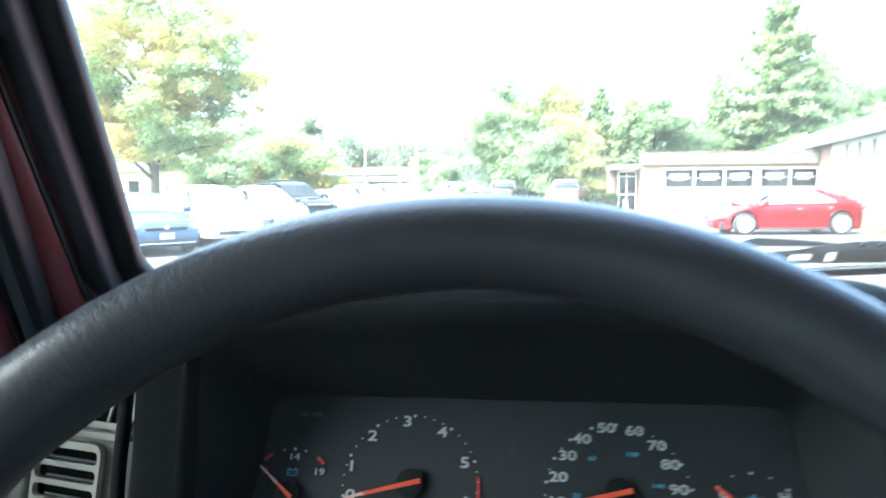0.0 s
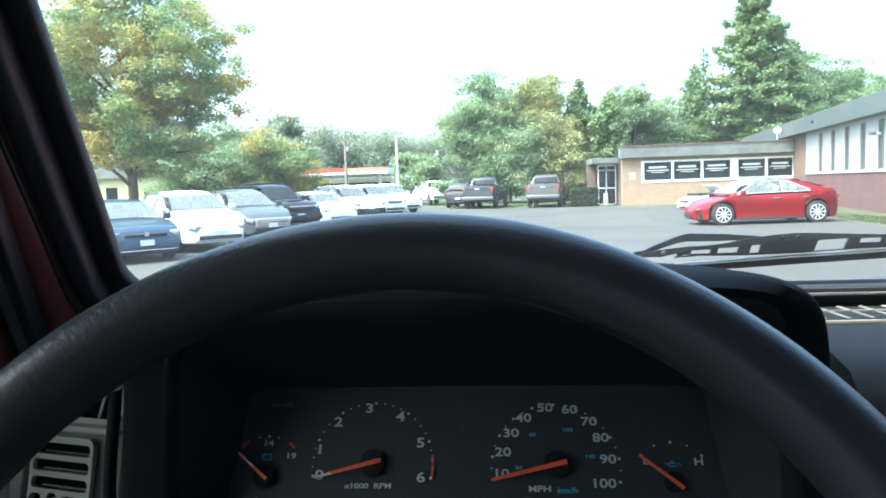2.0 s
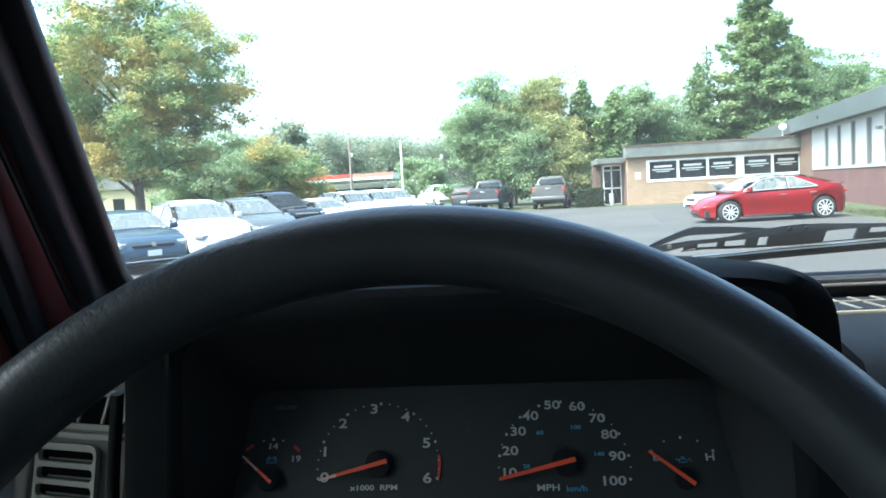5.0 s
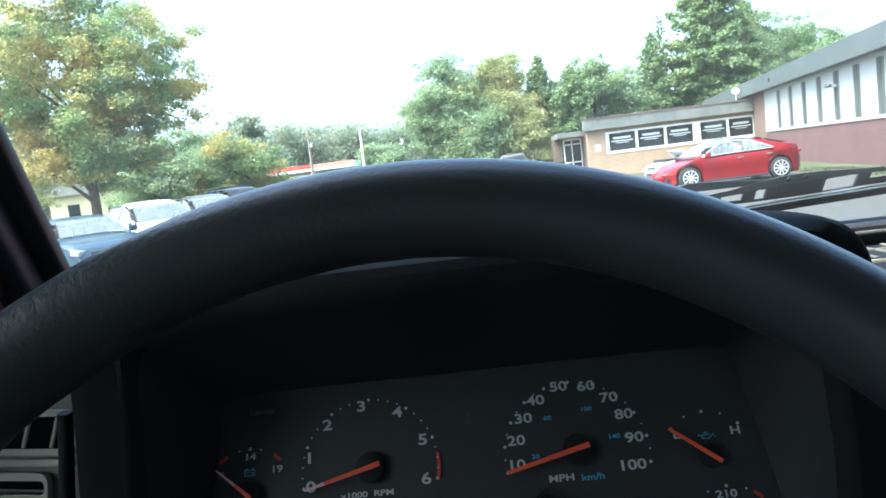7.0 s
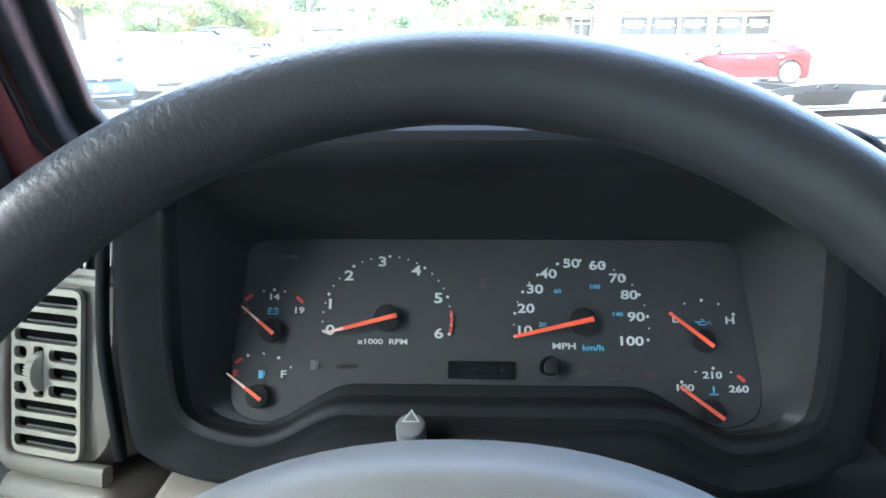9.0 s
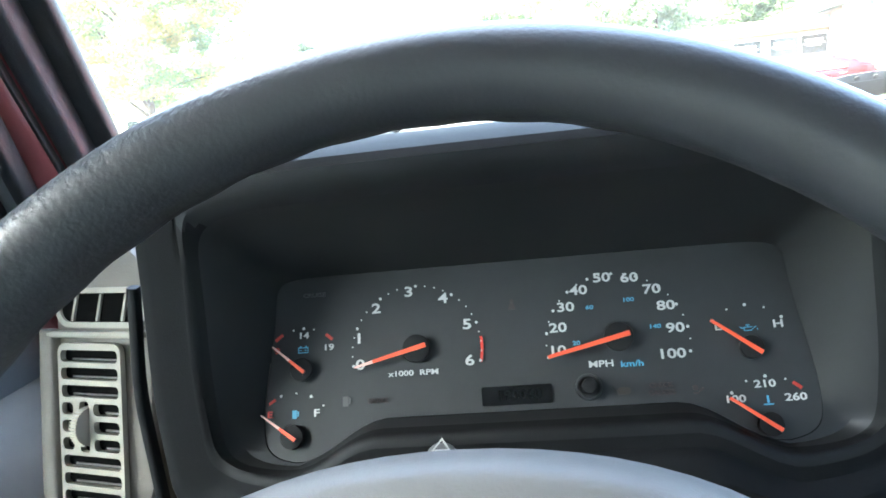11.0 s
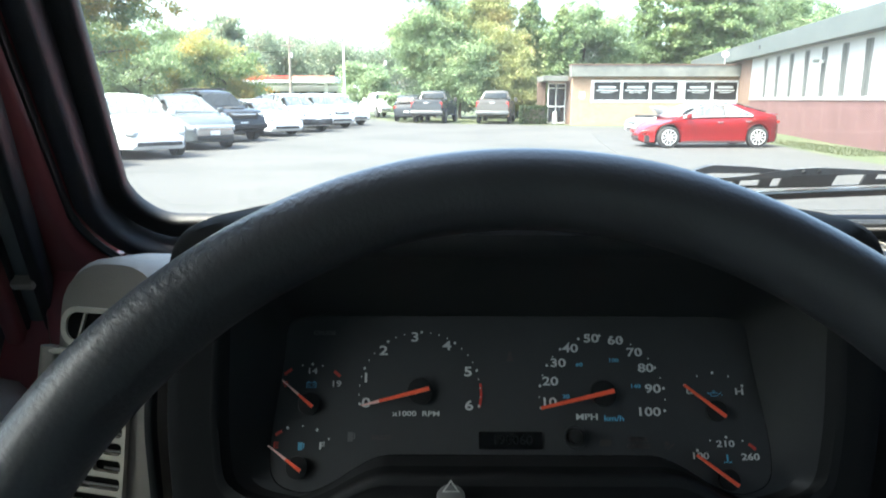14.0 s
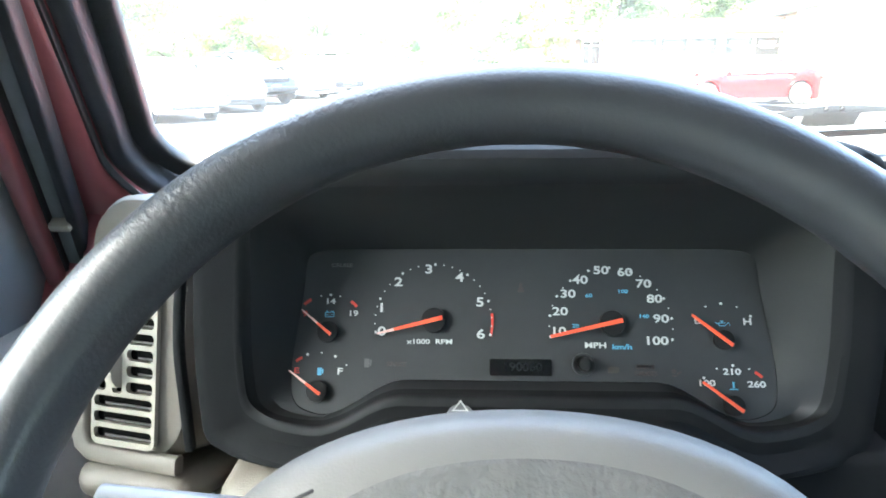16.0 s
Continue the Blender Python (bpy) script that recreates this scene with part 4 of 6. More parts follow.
loft(bm, [[wp(0.130 * sc * r * c, (0.074 if s > 0 else 0.095) * sc * r * s, z - 0.022) for c, s, r in ((math.cos(a), math.sin(a), (abs(math.cos(a)) ** 2.1 + abs(math.sin(a)) ** 2.1) ** (-1 / 2.1)) for a in np.linspace(0, 2 * math.pi, 64, endpoint=False))] for sc, z in ((0.70, 0.0133), (0.69, 0.0140), (0.66, 0.0143), (0.5, 0.0150), (0.25, 0.0156), (0.02, 0.0158))], True, False, True)
part("pad_face", bm, M["padface"], pad, "coarsely grained face of the pad, toned darker for shade")
part("horn_slit", boxed(wp(-0.083, 0.0365, -0.0102), (0.014, 0.0016, 0.002), WM.to_3x3() @ Matrix.Rotation(0.45, 3, "Z"), 0.0006), M["dark"], pad)
for a in (200, 340, 235, 305):
    ra = radians(a)
    part("spoke", sweep(bmesh.new(), [wp(r * math.cos(ra), r * math.sin(ra), -0.03 + 0.03 * max(0, (r - 0.1) / 0.09)) for r in np.linspace(0.08, 0.186, 6)], 0.03, 0.012, WM.to_3x3() @ Vector((-math.sin(ra), math.cos(ra), 0))), M["vinyl"], wheel)
# column with its shroud, hazard switch and stalk
bm = bmesh.new()
rings = []
for d, hw, hh in ((0.045, 0.055, 0.045), (0.06, 0.068, 0.055), (0.16, 0.07, 0.056), (0.27, 0.072, 0.058)):
    rings.append([wp(hw * math.copysign(abs(math.cos(a)) ** 0.6, math.cos(a)), hh * math.copysign(abs(math.sin(a)) ** 0.6, math.sin(a)) - 0.01, -d) for a in np.linspace(0, 2 * math.pi, 32, endpoint=False)])
loft(bm, rings, True, True, True)
part("column_shroud", bm, M["bezel"], jeep, "black steering column shroud")
hz = Vector((-0.0353, 0.4097, 1.1570))
part("hazard_switch", cyl(bmesh.new(), hz - Vector((0, 0, 0.012)), 0.0085, 0.034, (0, -0.35, 1), 24, bevel=0.0015), M["knob"], jeep, "grey hazard switch with a triangle mark")
hm = Matrix.Translation(hz + Vector((0, -0.002, 0.0058))) @ Vector((0, -0.35, 1)).to_track_quat("Z", "Y").to_matrix().to_4x4()
part("triangle_mark", loft(bmesh.new(), [[hm @ Vector((r * math.sin(a), r * math.cos(a), 0.0006)) for a in (0, 2.094, 4.189)] for r in (0.0062, 0.0042)]), M["white_ink"], jeep, smooth=False)
part("turn_stalk", tube(bmesh.new(), [wp(-0.05, 0.022, -0.085), wp(-0.12, 0.029, -0.075), wp(-0.186, 0.034, -0.07)], 0.0085, 14), M["knob"], jeep, "grey indicator stalk")

# ---- ground ----
M["asphalt"] = material("weathered_asphalt", (0.060, 0.058, 0.054), 0.9, var=0.3, scale=6, bump=0.3, bump_scale=120, second=(0.037, 0.037, 0.036), second_scale=0.25, second_amount=0.75)
M["newasphalt"] = material("darker_asphalt", (0.054, 0.0525, 0.050), 0.88, var=0.3, scale=7, bump=0.3, bump_scale=120, second=(0.056, 0.055, 0.052), second_scale=0.4, second_amount=0.7)
M["grass"] = material("dry_lawn", (0.050, 0.066, 0.026), 0.9, var=0.4, scale=3, second=(0.105, 0.098, 0.052), second_scale=0.3, second_amount=0.6)


def brick_material(name, a, b_, joint):
    """Courses of brick with pale joints, on any upright wall."""
    m = bpy.data.materials.new(name)
    m.use_nodes = True
    n, l = m.node_tree.nodes, m.node_tree.links
    tc = n.new("ShaderNodeTexCoord")
    sp, cb, ad = n.new("ShaderNodeSeparateXYZ"), n.new("ShaderNodeCombineXYZ"), n.new("ShaderNodeMath")
    l.new(tc.outputs["Object"], sp.inputs[0])
    l.new(sp.outputs[0], ad.inputs[0])
    l.new(sp.outputs[1], ad.inputs[1])
    l.new(ad.outputs[0], cb.inputs[0])
    l.new(sp.outputs[2], cb.inputs[1])
    br = n.new("ShaderNodeTexBrick")
    br.inputs["Scale"].default_value = 1.0
    br.inputs["Brick Width"].default_value, br.inputs["Row Height"].default_value, br.inputs["Mortar Size"].default_value = 0.21, 0.075, 0.006
    br.inputs["Color1"].default_value, br.inputs["Color2"].default_value, br.inputs["Mortar"].default_value = (*a, 1), (*b_, 1), (*joint, 1)
    l.new(cb.outputs[0], br.inputs["Vector"])
    nz = n.new("ShaderNodeTexNoise")
    nz.inputs["Scale"].default_value, nz.inputs["Detail"].default_value = 1.3, 6
    l.new(tc.outputs["Object"], nz.inputs["Vector"])
    mr = n.new("ShaderNodeMapRange")
    mr.inputs[3].default_value, mr.inputs[4].default_value = 0.7, 1.25
    l.new(nz.outputs["Fac"], mr.inputs[0])
    hs = n.new("ShaderNodeHueSaturation")
    l.new(br.outputs["Color"], hs.inputs["Color"])
    l.new(mr.outputs[0], hs.inputs["Value"])
    b = n["Principled BSDF"]
    b.inputs["Roughness"].default_value = 0.88
    l.new(hs.outputs[0], b.inputs["Base Color"])
    bp = n.new("ShaderNodeBump")
    bp.inputs["Strength"].default_value, bp.inputs["Distance"].default_value, bp.invert = 0.6, 0.008, True
    l.new(br.outputs["Fac"], bp.inputs["Height"])
    l.new(bp.outputs[0], b.inputs["Normal"])
    return m


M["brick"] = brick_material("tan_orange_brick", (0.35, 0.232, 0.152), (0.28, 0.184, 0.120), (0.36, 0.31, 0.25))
M["brickdark"] = brick_material("brown_shaded_brick", (0.17, 0.105, 0.08), (0.13, 0.08, 0.06), (0.22, 0.19, 0.16))
M["redblock"] = material("dusty_red_block", (0.118, 0.060, 0.058), 0.8, var=0.15, scale=3, second=(0.098, 0.052, 0.051), second_scale=0.7, second_amount=0.5)
M["whitewall"] = material("white_painted_panel", (0.35, 0.36, 0.36), 0.6, var=0.06, scale=3, second=(0.30, 0.31, 0.31), second_scale=0.8, second_amount=0.4)
M["whiteframe"] = material("white_window_frame", (0.75, 0.75, 0.74), 0.5, var=0.05, scale=5)
M["fascia"] = material("weathered_grey_fascia", (0.12, 0.128, 0.118), 0.8, var=0.3, scale=2.5, second=(0.20, 0.20, 0.185), second_scale=1.1, second_amount=0.7)
M["roofgrey"] = material("grey_green_metal_fascia", (0.075, 0.088, 0.088), 0.6, var=0.15, scale=2, second=(0.11, 0.122, 0.12), second_scale=0.8, second_amount=0.5)
M["winglass"] = material("dark_window_glass", (0.012, 0.016, 0.018), 0.06, var=0.2, scale=2, spec=0.6)
M["slotglass"] = material("grey_slot_window_glass", (0.085, 0.09, 0.09), 0.30, var=0.2, scale=2, spec=0.25)
M["poster"] = material("pale_poster_bars", (0.55, 0.58, 0.58), 0.6, var=0.05)
M["aluminium"] = material("grey_aluminium_frame", (0.5, 0.52, 0.53), 0.4, 0.3, var=0.06)
M["bark"] = material("grey_brown_bark", (0.11, 0.085, 0.065), 0.9, var=0.4, scale=8, bump=0.6, bump_scale=20)
M["wood"] = material("grey_weathered_pole", (0.22, 0.19, 0.16), 0.9, var=0.3, scale=5)
M["pale"] = material("pale_painted_steel", (0.62, 0.63, 0.62), 0.5, var=0.08, scale=3)
M["signred"] = material("red_canopy_band", (0.62, 0.06, 0.04), 0.5, var=0.1, scale=2)
M["signglare"] = material("glare_pale_canopy_band", (0.50, 0.22, 0.17), 0.5, var=0.1, scale=2)
M["siding"] = material("cream_clapboard", (0.50, 0.44, 0.27), 0.7, var=0.08, scale=4)
M["darkgap"] = material("dark_interior", (0.02, 0.02, 0.022), 0.8, var=0.2)

def gz(y):
    """The car park dips a little towards the viewer."""
    return -0.11 * min(1, max(0, (40 - y) / 15))


def dip(bm):
    for y in (25, 40):
        bmesh.ops.bisect_plane(bm, geom=bm.verts[:] + bm.edges[:] + bm.faces[:], plane_co=(0, y, 0), plane_no=(0, 1, 0))
    for v in bm.verts:
        v.co.z += gz(v.co.y)
    return bm


bm = bmesh.new()
NX, NY = 60, 60
gx = [math.copysign(abs(u) ** 2.2, u) * 900 for u in np.linspace(-1, 1, NX)]
gv = [[bm.verts.new((x, y, -0.025 + (0.02 * noise.noise((x * 0.2, y * 0.2, 0)) if abs(x) > 20 else 0))) for y in gx] for x in gx]
for i in range(NX - 1):
    for j in range(NY - 1):
        bm.faces.new((gv[i][j], gv[i + 1][j], gv[i + 1][j + 1], gv[i][j + 1]))
tagged(part("ground", dip(bm), M["grass"]), "patchy dry green lawn round the car park", "ground", kind="structure")
bm = bmesh.new()
lot = [(-18, -20), (13.2, -20), (10.2, 12), (10.3, 18), (11.4, 26), (11.0, 33.5), (9.4, 36.8), (6.9, 37.6), (3.0, 39.6), (-0.5, 40.6), (-4, 46), (-6, 52), (-18, 52), (-17, 30)]
prism(bm, lot, pose(0, 0, -0.30), 0.30)
tagged(part("road", dip(bm), M["asphalt"], smooth=False), "grey weathered asphalt of a car park", "asphalt", kind="structure")

bm = bmesh.new()
patch = [(3.0, 9.5), (3.75, 13.9), (4.7, 19.0), (5.6, 25.8), (6.3, 30.5), (7.0, 32.0), (10.6, 32.0), (11.2, 26.2), (10.15, 18.2), (10.05, 12.2), (10.3, 9.5)]
prism(bm, patch, pose(0, 0, -0.05), 0.055)
tagged(part("road_patch", dip(bm), M["newasphalt"], smooth=False), "darker resurfaced patch of asphalt", "asphalt", kind="structure")

# ---- low brick building with a band of windows ----
shop = thing("brick_office", "low tan brick office with white window band and grey fascia", "building", pose(6.95, 39.5, 0))


def bx(name, x0, x1, y0, y1, z0, z1, mat, parent, bevel=0.0, label=""):
    return part(name, boxed(((x0 + x1) / 2, (y0 + y1) / 2, (z0 + z1) / 2), (x1 - x0, y1 - y0, z1 - z0), None, bevel), mat, parent, label, smooth=False)


WX0, WX1, WZ0, WZ1 = 1.05, 9.35, 1.22, 2.44
bx("wall", 0, 10.2, 0.0, 0.25, -0.1, WZ0, M["brick"], shop)
bx("wall", 0, WX0, 0.0, 0.25, WZ0, 2.62, M["brick"], shop)
# right end, side, rear and porch: darker brick copy with shade painted in
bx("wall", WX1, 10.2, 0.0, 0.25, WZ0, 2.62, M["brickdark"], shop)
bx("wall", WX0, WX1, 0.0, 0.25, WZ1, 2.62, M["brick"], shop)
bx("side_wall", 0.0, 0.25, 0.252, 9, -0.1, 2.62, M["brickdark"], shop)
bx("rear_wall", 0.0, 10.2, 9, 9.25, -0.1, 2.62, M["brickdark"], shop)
bx("fascia", -0.12, 10.2, -0.35, 0.5, 2.62, 3.24, M["fascia"], shop, 0.02, "weathered grey fascia boards")
bx("roof_edge", -0.16, 10.2, -0.39, 0.54, 3.242, 3.30, M["brickdark"], shop)
bx("roof", 2.4, 10.2, 0.5, 9.3, 2.62, 3.20, M["fascia"], shop)
bx("interior", 0.3, 10.0, 2.2, 2.3, 0, 2.6, M["darkgap"], shop)
win = new("window_band")
win.parent = shop
bx("window_frame", WX0, WX1, -0.03, 0.08, WZ0, WZ0 + 0.14, M["whiteframe"], win)
bx("window_frame", WX0, WX1, -0.03, 0.08, WZ1 - 0.10, WZ1, M["whiteframe"], win)
panes = [(1.22, 2.70), (2.84, 4.30), (4.44, 5.90), (6.32, 7.76), (7.90, 9.22)]
for x0, x1 in [(WX0, 1.22), (2.70, 2.84), (4.30, 4.44), (5.90, 6.32), (7.76, 7.90), (9.22, WX1)]:
    bx("window_post", x0, x1, -0.025, 0.08, WZ0 + 0.14, WZ1 - 0.10, M["whiteframe"], win)
for k, (x0, x1) in enumerate(panes):
    bx("pane", x0, x1, 0.03, 0.045, WZ0 + 0.14, WZ1 - 0.10, M["winglass"], win)
    w = x1 - x0
    for dz, f, h in ((0.64, 0.66, 0.12), (0.50, 0.82, 0.06), (0.40, 0.5, 0.04)):
        bx("poster_bar", x0 + w * (1 - f) / 2, x1 - w * (1 - f) / 2, 0.015, 0.022, WZ0 + 0.14 + dz, WZ0 + 0.14 + dz + h, M["poster"], win)
bx("wall_sign", 0.42, 0.72, -0.03, -0.002, 1.45, 1.8, M["whiteframe"], shop)
# recessed entrance
bx("porch_roof", -1.55, -0.13, 0.52, 3.4, 2.40, 2.70, M["fascia"], shop, 0.02)
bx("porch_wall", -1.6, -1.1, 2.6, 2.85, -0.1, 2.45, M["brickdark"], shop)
door = new("glass_door")
door.parent = shop
for x in (-1.08, -0.62, -0.08):
    bx("door_post", x, x + 0.06, 1.9, 1.98, 0, 2.3, M["whiteframe"], door)
for z in (0.0, 0.95, 2.0, 2.26):
    bx("door_rail", -1.02, -0.08, 1.9, 1.98, z, z + 0.07, M["whiteframe"], door)
bx("pane", -1.02, -0.08, 1.935, 1.945, 0.07, 2.26, M["winglass"], door)
part("bin", cyl(bmesh.new(), (-0.75, 1.1, 0.35), 0.16, 0.7, (0, 0, 1), 16, r2=0.13), M["aluminium"], shop)

# ---- hall with white upper panels along the right of the car park ----
HALL = Matrix(((-0.168, 0.986, 0, 15.75), (-0.986, -0.168, 0, 36.8), (0, 0, 1, 0), (0, 0, 0, 1)))   # x along the wall to the viewer, y into the hall
hall = thing("hall_building", "long hall with white upper panels over dusty red block wall", "building", HALL)
bx("block_wall", 0, 40, 0, 0.25, -0.3, 1.38, M["redblock"], hall, label="dusty red painted block wall")
bx("brick_wall", -16, 0, 0.0, 0.25, -0.3, 3.45, M["brickdark"], hall)
slots = [2.35 + 1.95 * i for i in range(17)]
ends = [0.0] + [v for s0 in slots for v in (s0 - 0.02, s0 + 0.60)] + [40.0]
for a, b in zip(ends[::2], ends[1::2]):
    bx("white_panel", a, b, -0.03, 0.22, 1.5, 3.30, M["whitewall"], hall)
bx("lower_band", 0, 40, -0.04, 0.22, 1.38, 1.5, M["whitewall"], hall)
bx("upper_band", 0, 40, -0.03, 0.22, 3.30, 3.45, M["whitewall"], hall)
for s0 in slots:
    bx("window", s0 - 0.02, s0 + 0.60, -0.012, 0.012, 1.5, 3.30, M["slotglass"], hall)
    bx("window_bar", s0 + 0.275, s0 + 0.295, -0.022, -0.0125, 1.5, 3.30, M["roofgrey"], hall)
bx("fascia", -16.2, 40.2, -0.45, 0.3, 3.45, 4.2, M["roofgrey"], hall, 0.02, "grey green metal fascia")
bx("roof", -16.2, 40.2, 0.3, 14, 3.6, 4.16, M["roofgrey"], hall)
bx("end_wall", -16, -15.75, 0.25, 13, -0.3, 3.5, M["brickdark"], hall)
lampm = new("wall_lamp")
lampm.parent = hall
part("bracket", boxed((10.4, -0.16, 2.78), (0.10, 0.26, 0.10)), M["aluminium"], lampm)
part("hood", boxed((10.4, -0.30, 2.80), (0.34, 0.16, 0.12), None, 0.03), M["roofgrey"], lampm)
bx("vent_pipe", 2.8, 2.95, -0.49, -0.452, 3.75, 3.9, M["darkgap"], hall)
# dish
dish = thing("satellite_dish", "small white satellite dish on the flat roof", "dish", pose(15.5, 39.9, 3.22))
bm = bmesh.new()
rings = [[(r * math.cos(a), -0.25 * r * r - 0.05, r * math.sin(a)) for a in np.linspace(0, 2 * math.pi, 24, endpoint=False)] for r in (0.02, 0.08, 0.14, 0.19)]
loft(bm, rings)
loft(bm, [[(p[0], p[1] + 0.02, p[2]) for p in r] for r in rings[::-1]])
bm.transform(pose(0, 0, 0.62, -25, 0, -20))
part("reflector", bm, M["pale"], dish)
part("mast", tube(bmesh.new(), [(0, 0, 0), (0, 0.02, 0.6)], 0.03), M["aluminium"], dish)
part("feed_arm", tube(bmesh.new(), [(0, 0, 0.45), (-0.1, -0.4, 0.55)], 0.012), M["aluminium"], dish)

# ---- trees ----
LEAF = {
    "oak": leaf_material("turning_oak_leaves", (0.153, 0.248, 0.116), (0.288, 0.350, 0.150), (0.47, 0.36, 0.12), 0.18),
    "green": leaf_material("green_broad_leaves", (0.197, 0.287, 0.161), (0.325, 0.403, 0.222), (0.448, 0.451, 0.216), 0.05),
    "yellow": leaf_material("yellow_green_leaves", (0.269, 0.308, 0.141), (0.428, 0.429, 0.199), (0.539, 0.429, 0.191), 0.08),
    "spruce": leaf_material("spruce_needles", (0.164, 0.242, 0.120), (0.289, 0.366, 0.177), (0.393, 0.413, 0.197), 0.05),
    # distance haze put into the leaf colour: paler and bluer
    "far": leaf_material("haze_tinted_wood_leaves", (0.202, 0.263, 0.185), (0.291, 0.336, 0.235), (0.448, 0.381, 0.280), 0.06),
    "hedge": leaf_material("clipped_hedge_leaves", (0.03, 0.055, 0.02), (0.055, 0.085, 0.03), (0.08, 0.1, 0.035), 0.0),
    "grass": leaf_material("short_grass_blades", (0.045, 0.062, 0.02), (0.072, 0.085, 0.028), (0.105, 0.095, 0.042), 0.05),
    "orange": leaf_material("orange_shrub_leaves", (0.30, 0.20, 0.04), (0.38, 0.24, 0.05), (0.40, 0.22, 0.05), 0.1),
}


def leaf_mesh(name, centres, size, rng, flat=0.0):
    """One mesh of leaf-shaped quads at the centres, turned at random."""
    n = len(centres)
    u = rng.normal(size=(n, 3))
    u[:, 2] *= 1 - flat
    u /= np.linalg.norm(u, axis=1)[:, None]
    v = rng.normal(size=(n, 3))
    v[:, 2] *= 1 - flat
    v -= (v * u).sum(1)[:, None] * u
    v /= np.linalg.norm(v, axis=1)[:, None]
    s = size * rng.uniform(0.6, 1.35, (n, 1))
    co = np.empty((n, 4, 3))
    co[:, 0], co[:, 1], co[:, 2], co[:, 3] = centres - u * s, centres + v * s * 0.55, centres + u * s, centres - v * s * 0.55
    me = bpy.data.meshes.new(name)
    me.vertices.add(n * 4)
    me.vertices.foreach_set("co", co.ravel())
    me.loops.add(n * 4)
    me.loops.foreach_set("vertex_index", np.arange(n * 4))
    me.polygons.add(n)
    me.polygons.foreach_set("loop_start", np.arange(n) * 4)
    me.update()
    me.validate()
    return me


def clumps(rng, centre, radii, n_clump, per, spread):
    """Leaf places: boughs spread through an ellipsoid, each a flattened heap of clumps, with gaps between."""
    n_bough = max(6, n_clump // 7)
    d = rng.normal(size=(n_bough, 3))
    d /= np.linalg.norm(d, axis=1)[:, None]
    rad = rng.uniform(0.25, 0.92, (n_bough, 1)) ** 0.6
    lump = np.array([0.98 + 0.30 * noise.noise(Vector(q * 1.9) + Vector(centre)) for q in d])[:, None]
    bough = np.array(centre) + d * rad * lump * np.array(radii)
    big = 0.26 * (radii[0] + radii[2]) / 2
    e = rng.normal(size=(n_bough, 8, 3)) * np.array([0.62, 0.62, 0.34]) * big * rng.uniform(0.7, 1.25, (n_bough, 1, 1))
    c = (bough[:, None, :] + e).reshape(-1, 3)
    size = spread * rng.uniform(0.55, 1.2, (len(c), 1, 1))
    off = rng.normal(size=(len(c), per, 3)) * size * np.array([1, 1, 0.55])
    return (c[:, None, :] + off).reshape(-1, 3), c


def tree(name, label, x, y, h, r, kind, seed, low=0.22, n_clump=130, per=34, leaf=0.2, spread=0.42, trunk=0.16, lean=0.0, group="", squash=1.0):
    rng = np.random.default_rng(seed)
    t = thing(name, label, "tree", pose(x, y, -0.05), group)
    mid = h * (1 + low) / 2
    pts, cs = clumps(rng, (lean, 0, mid), (r, r * squash, h * (1 - low) / 2), n_clump, per, spread)
    pts = pts[pts[:, 2] > h * low * 0.7]
    bm = bmesh.new()
    path = [(0, 0, 0), (lean * 0.1, 0.05, h * 0.2), (lean * 0.4 + 0.1, 0, h * 0.45), (lean * 0.8, 0.1, h * 0.8)]
    tube(bm, path, trunk, 10, trunk * 0.3)
    for k in rng.choice(len(cs), 16, replace=False):
        z0 = h * rng.uniform(0.15, 0.6)
        f = z0 / h
        a = Vector((lean * f, 0, z0))
        b = Vector(cs[k])
        tube(bm, [a, a.lerp(b, 0.5) + Vector((0, 0, 0.25)), b], trunk * 0.35, 6, trunk * 0.08)
    part("trunk", bm, M["bark"], t)
    part_mesh("crown", leaf_mesh("crown", pts, leaf, rng, 0.35), LEAF[kind], t, smooth=False)
    return t


def conifer(name, label, x, y, h, r, seed, levels=26, leaf=0.24, bare=0.08, kind="spruce", dense=1.0, group="", power=0.72):
    rng = np.random.default_rng(seed)
    t = thing(name, label, "tree", pose(x, y, -0.05), group)
    bm = bmesh.new()
    tube(bm, [(0, 0, 0), (0.05, 0, h * 0.5), (0, 0, h)], 0.22, 10, 0.03)
    pts = []
    for i in range(levels):
        f = i / (levels - 1)
        z = h * (bare + (0.99 - bare) * f)
        rr = r * (1 - f) ** power * rng.uniform(0.75, 1.15) + 0.12
        nb = max(4, int(9 * (1 - f) + 4))
        for k in range(nb):
            a = 2 * math.pi * (k / nb) + rng.uniform(0, 1)
            ln = rr * rng.uniform(0.45, 1.2)
            d = Vector((math.cos(a), math.sin(a), 0))
            up = 0.28 if f > 0.5 else 0.05
            tip = Vector((0, 0, z)) + d * ln + Vector((0, 0, up * ln - 0.12 * ln * ln / max(r, 1)))
            if k % 3 == 0:
                tube(bm, [(0, 0, z), tip], 0.035, 5, 0.008)
            n = int(dense * (10 + 20 * ln))
            s = rng.uniform(0.15, 1.0, (n, 1)) ** 0.7
            base = np.array((0, 0, z)) + s * (np.array(tip) - np.array((0, 0, z)))
            side = np.array((-d.y, d.x, 0)) * rng.normal(size=(n, 1)) * (0.10 + 0.16 * ln * (1.1 - s))
            pts.append(base + side + rng.normal(size=(n, 3)) * np.array((0.10, 0.10, 0.17)) - np.array((0, 0, 0.10)))
    part("trunk", bm, M["bark"], t)
    part_mesh("crown", leaf_mesh("crown", np.concatenate(pts), leaf, rng, 0.5), LEAF[kind], t, smooth=False)
    return t


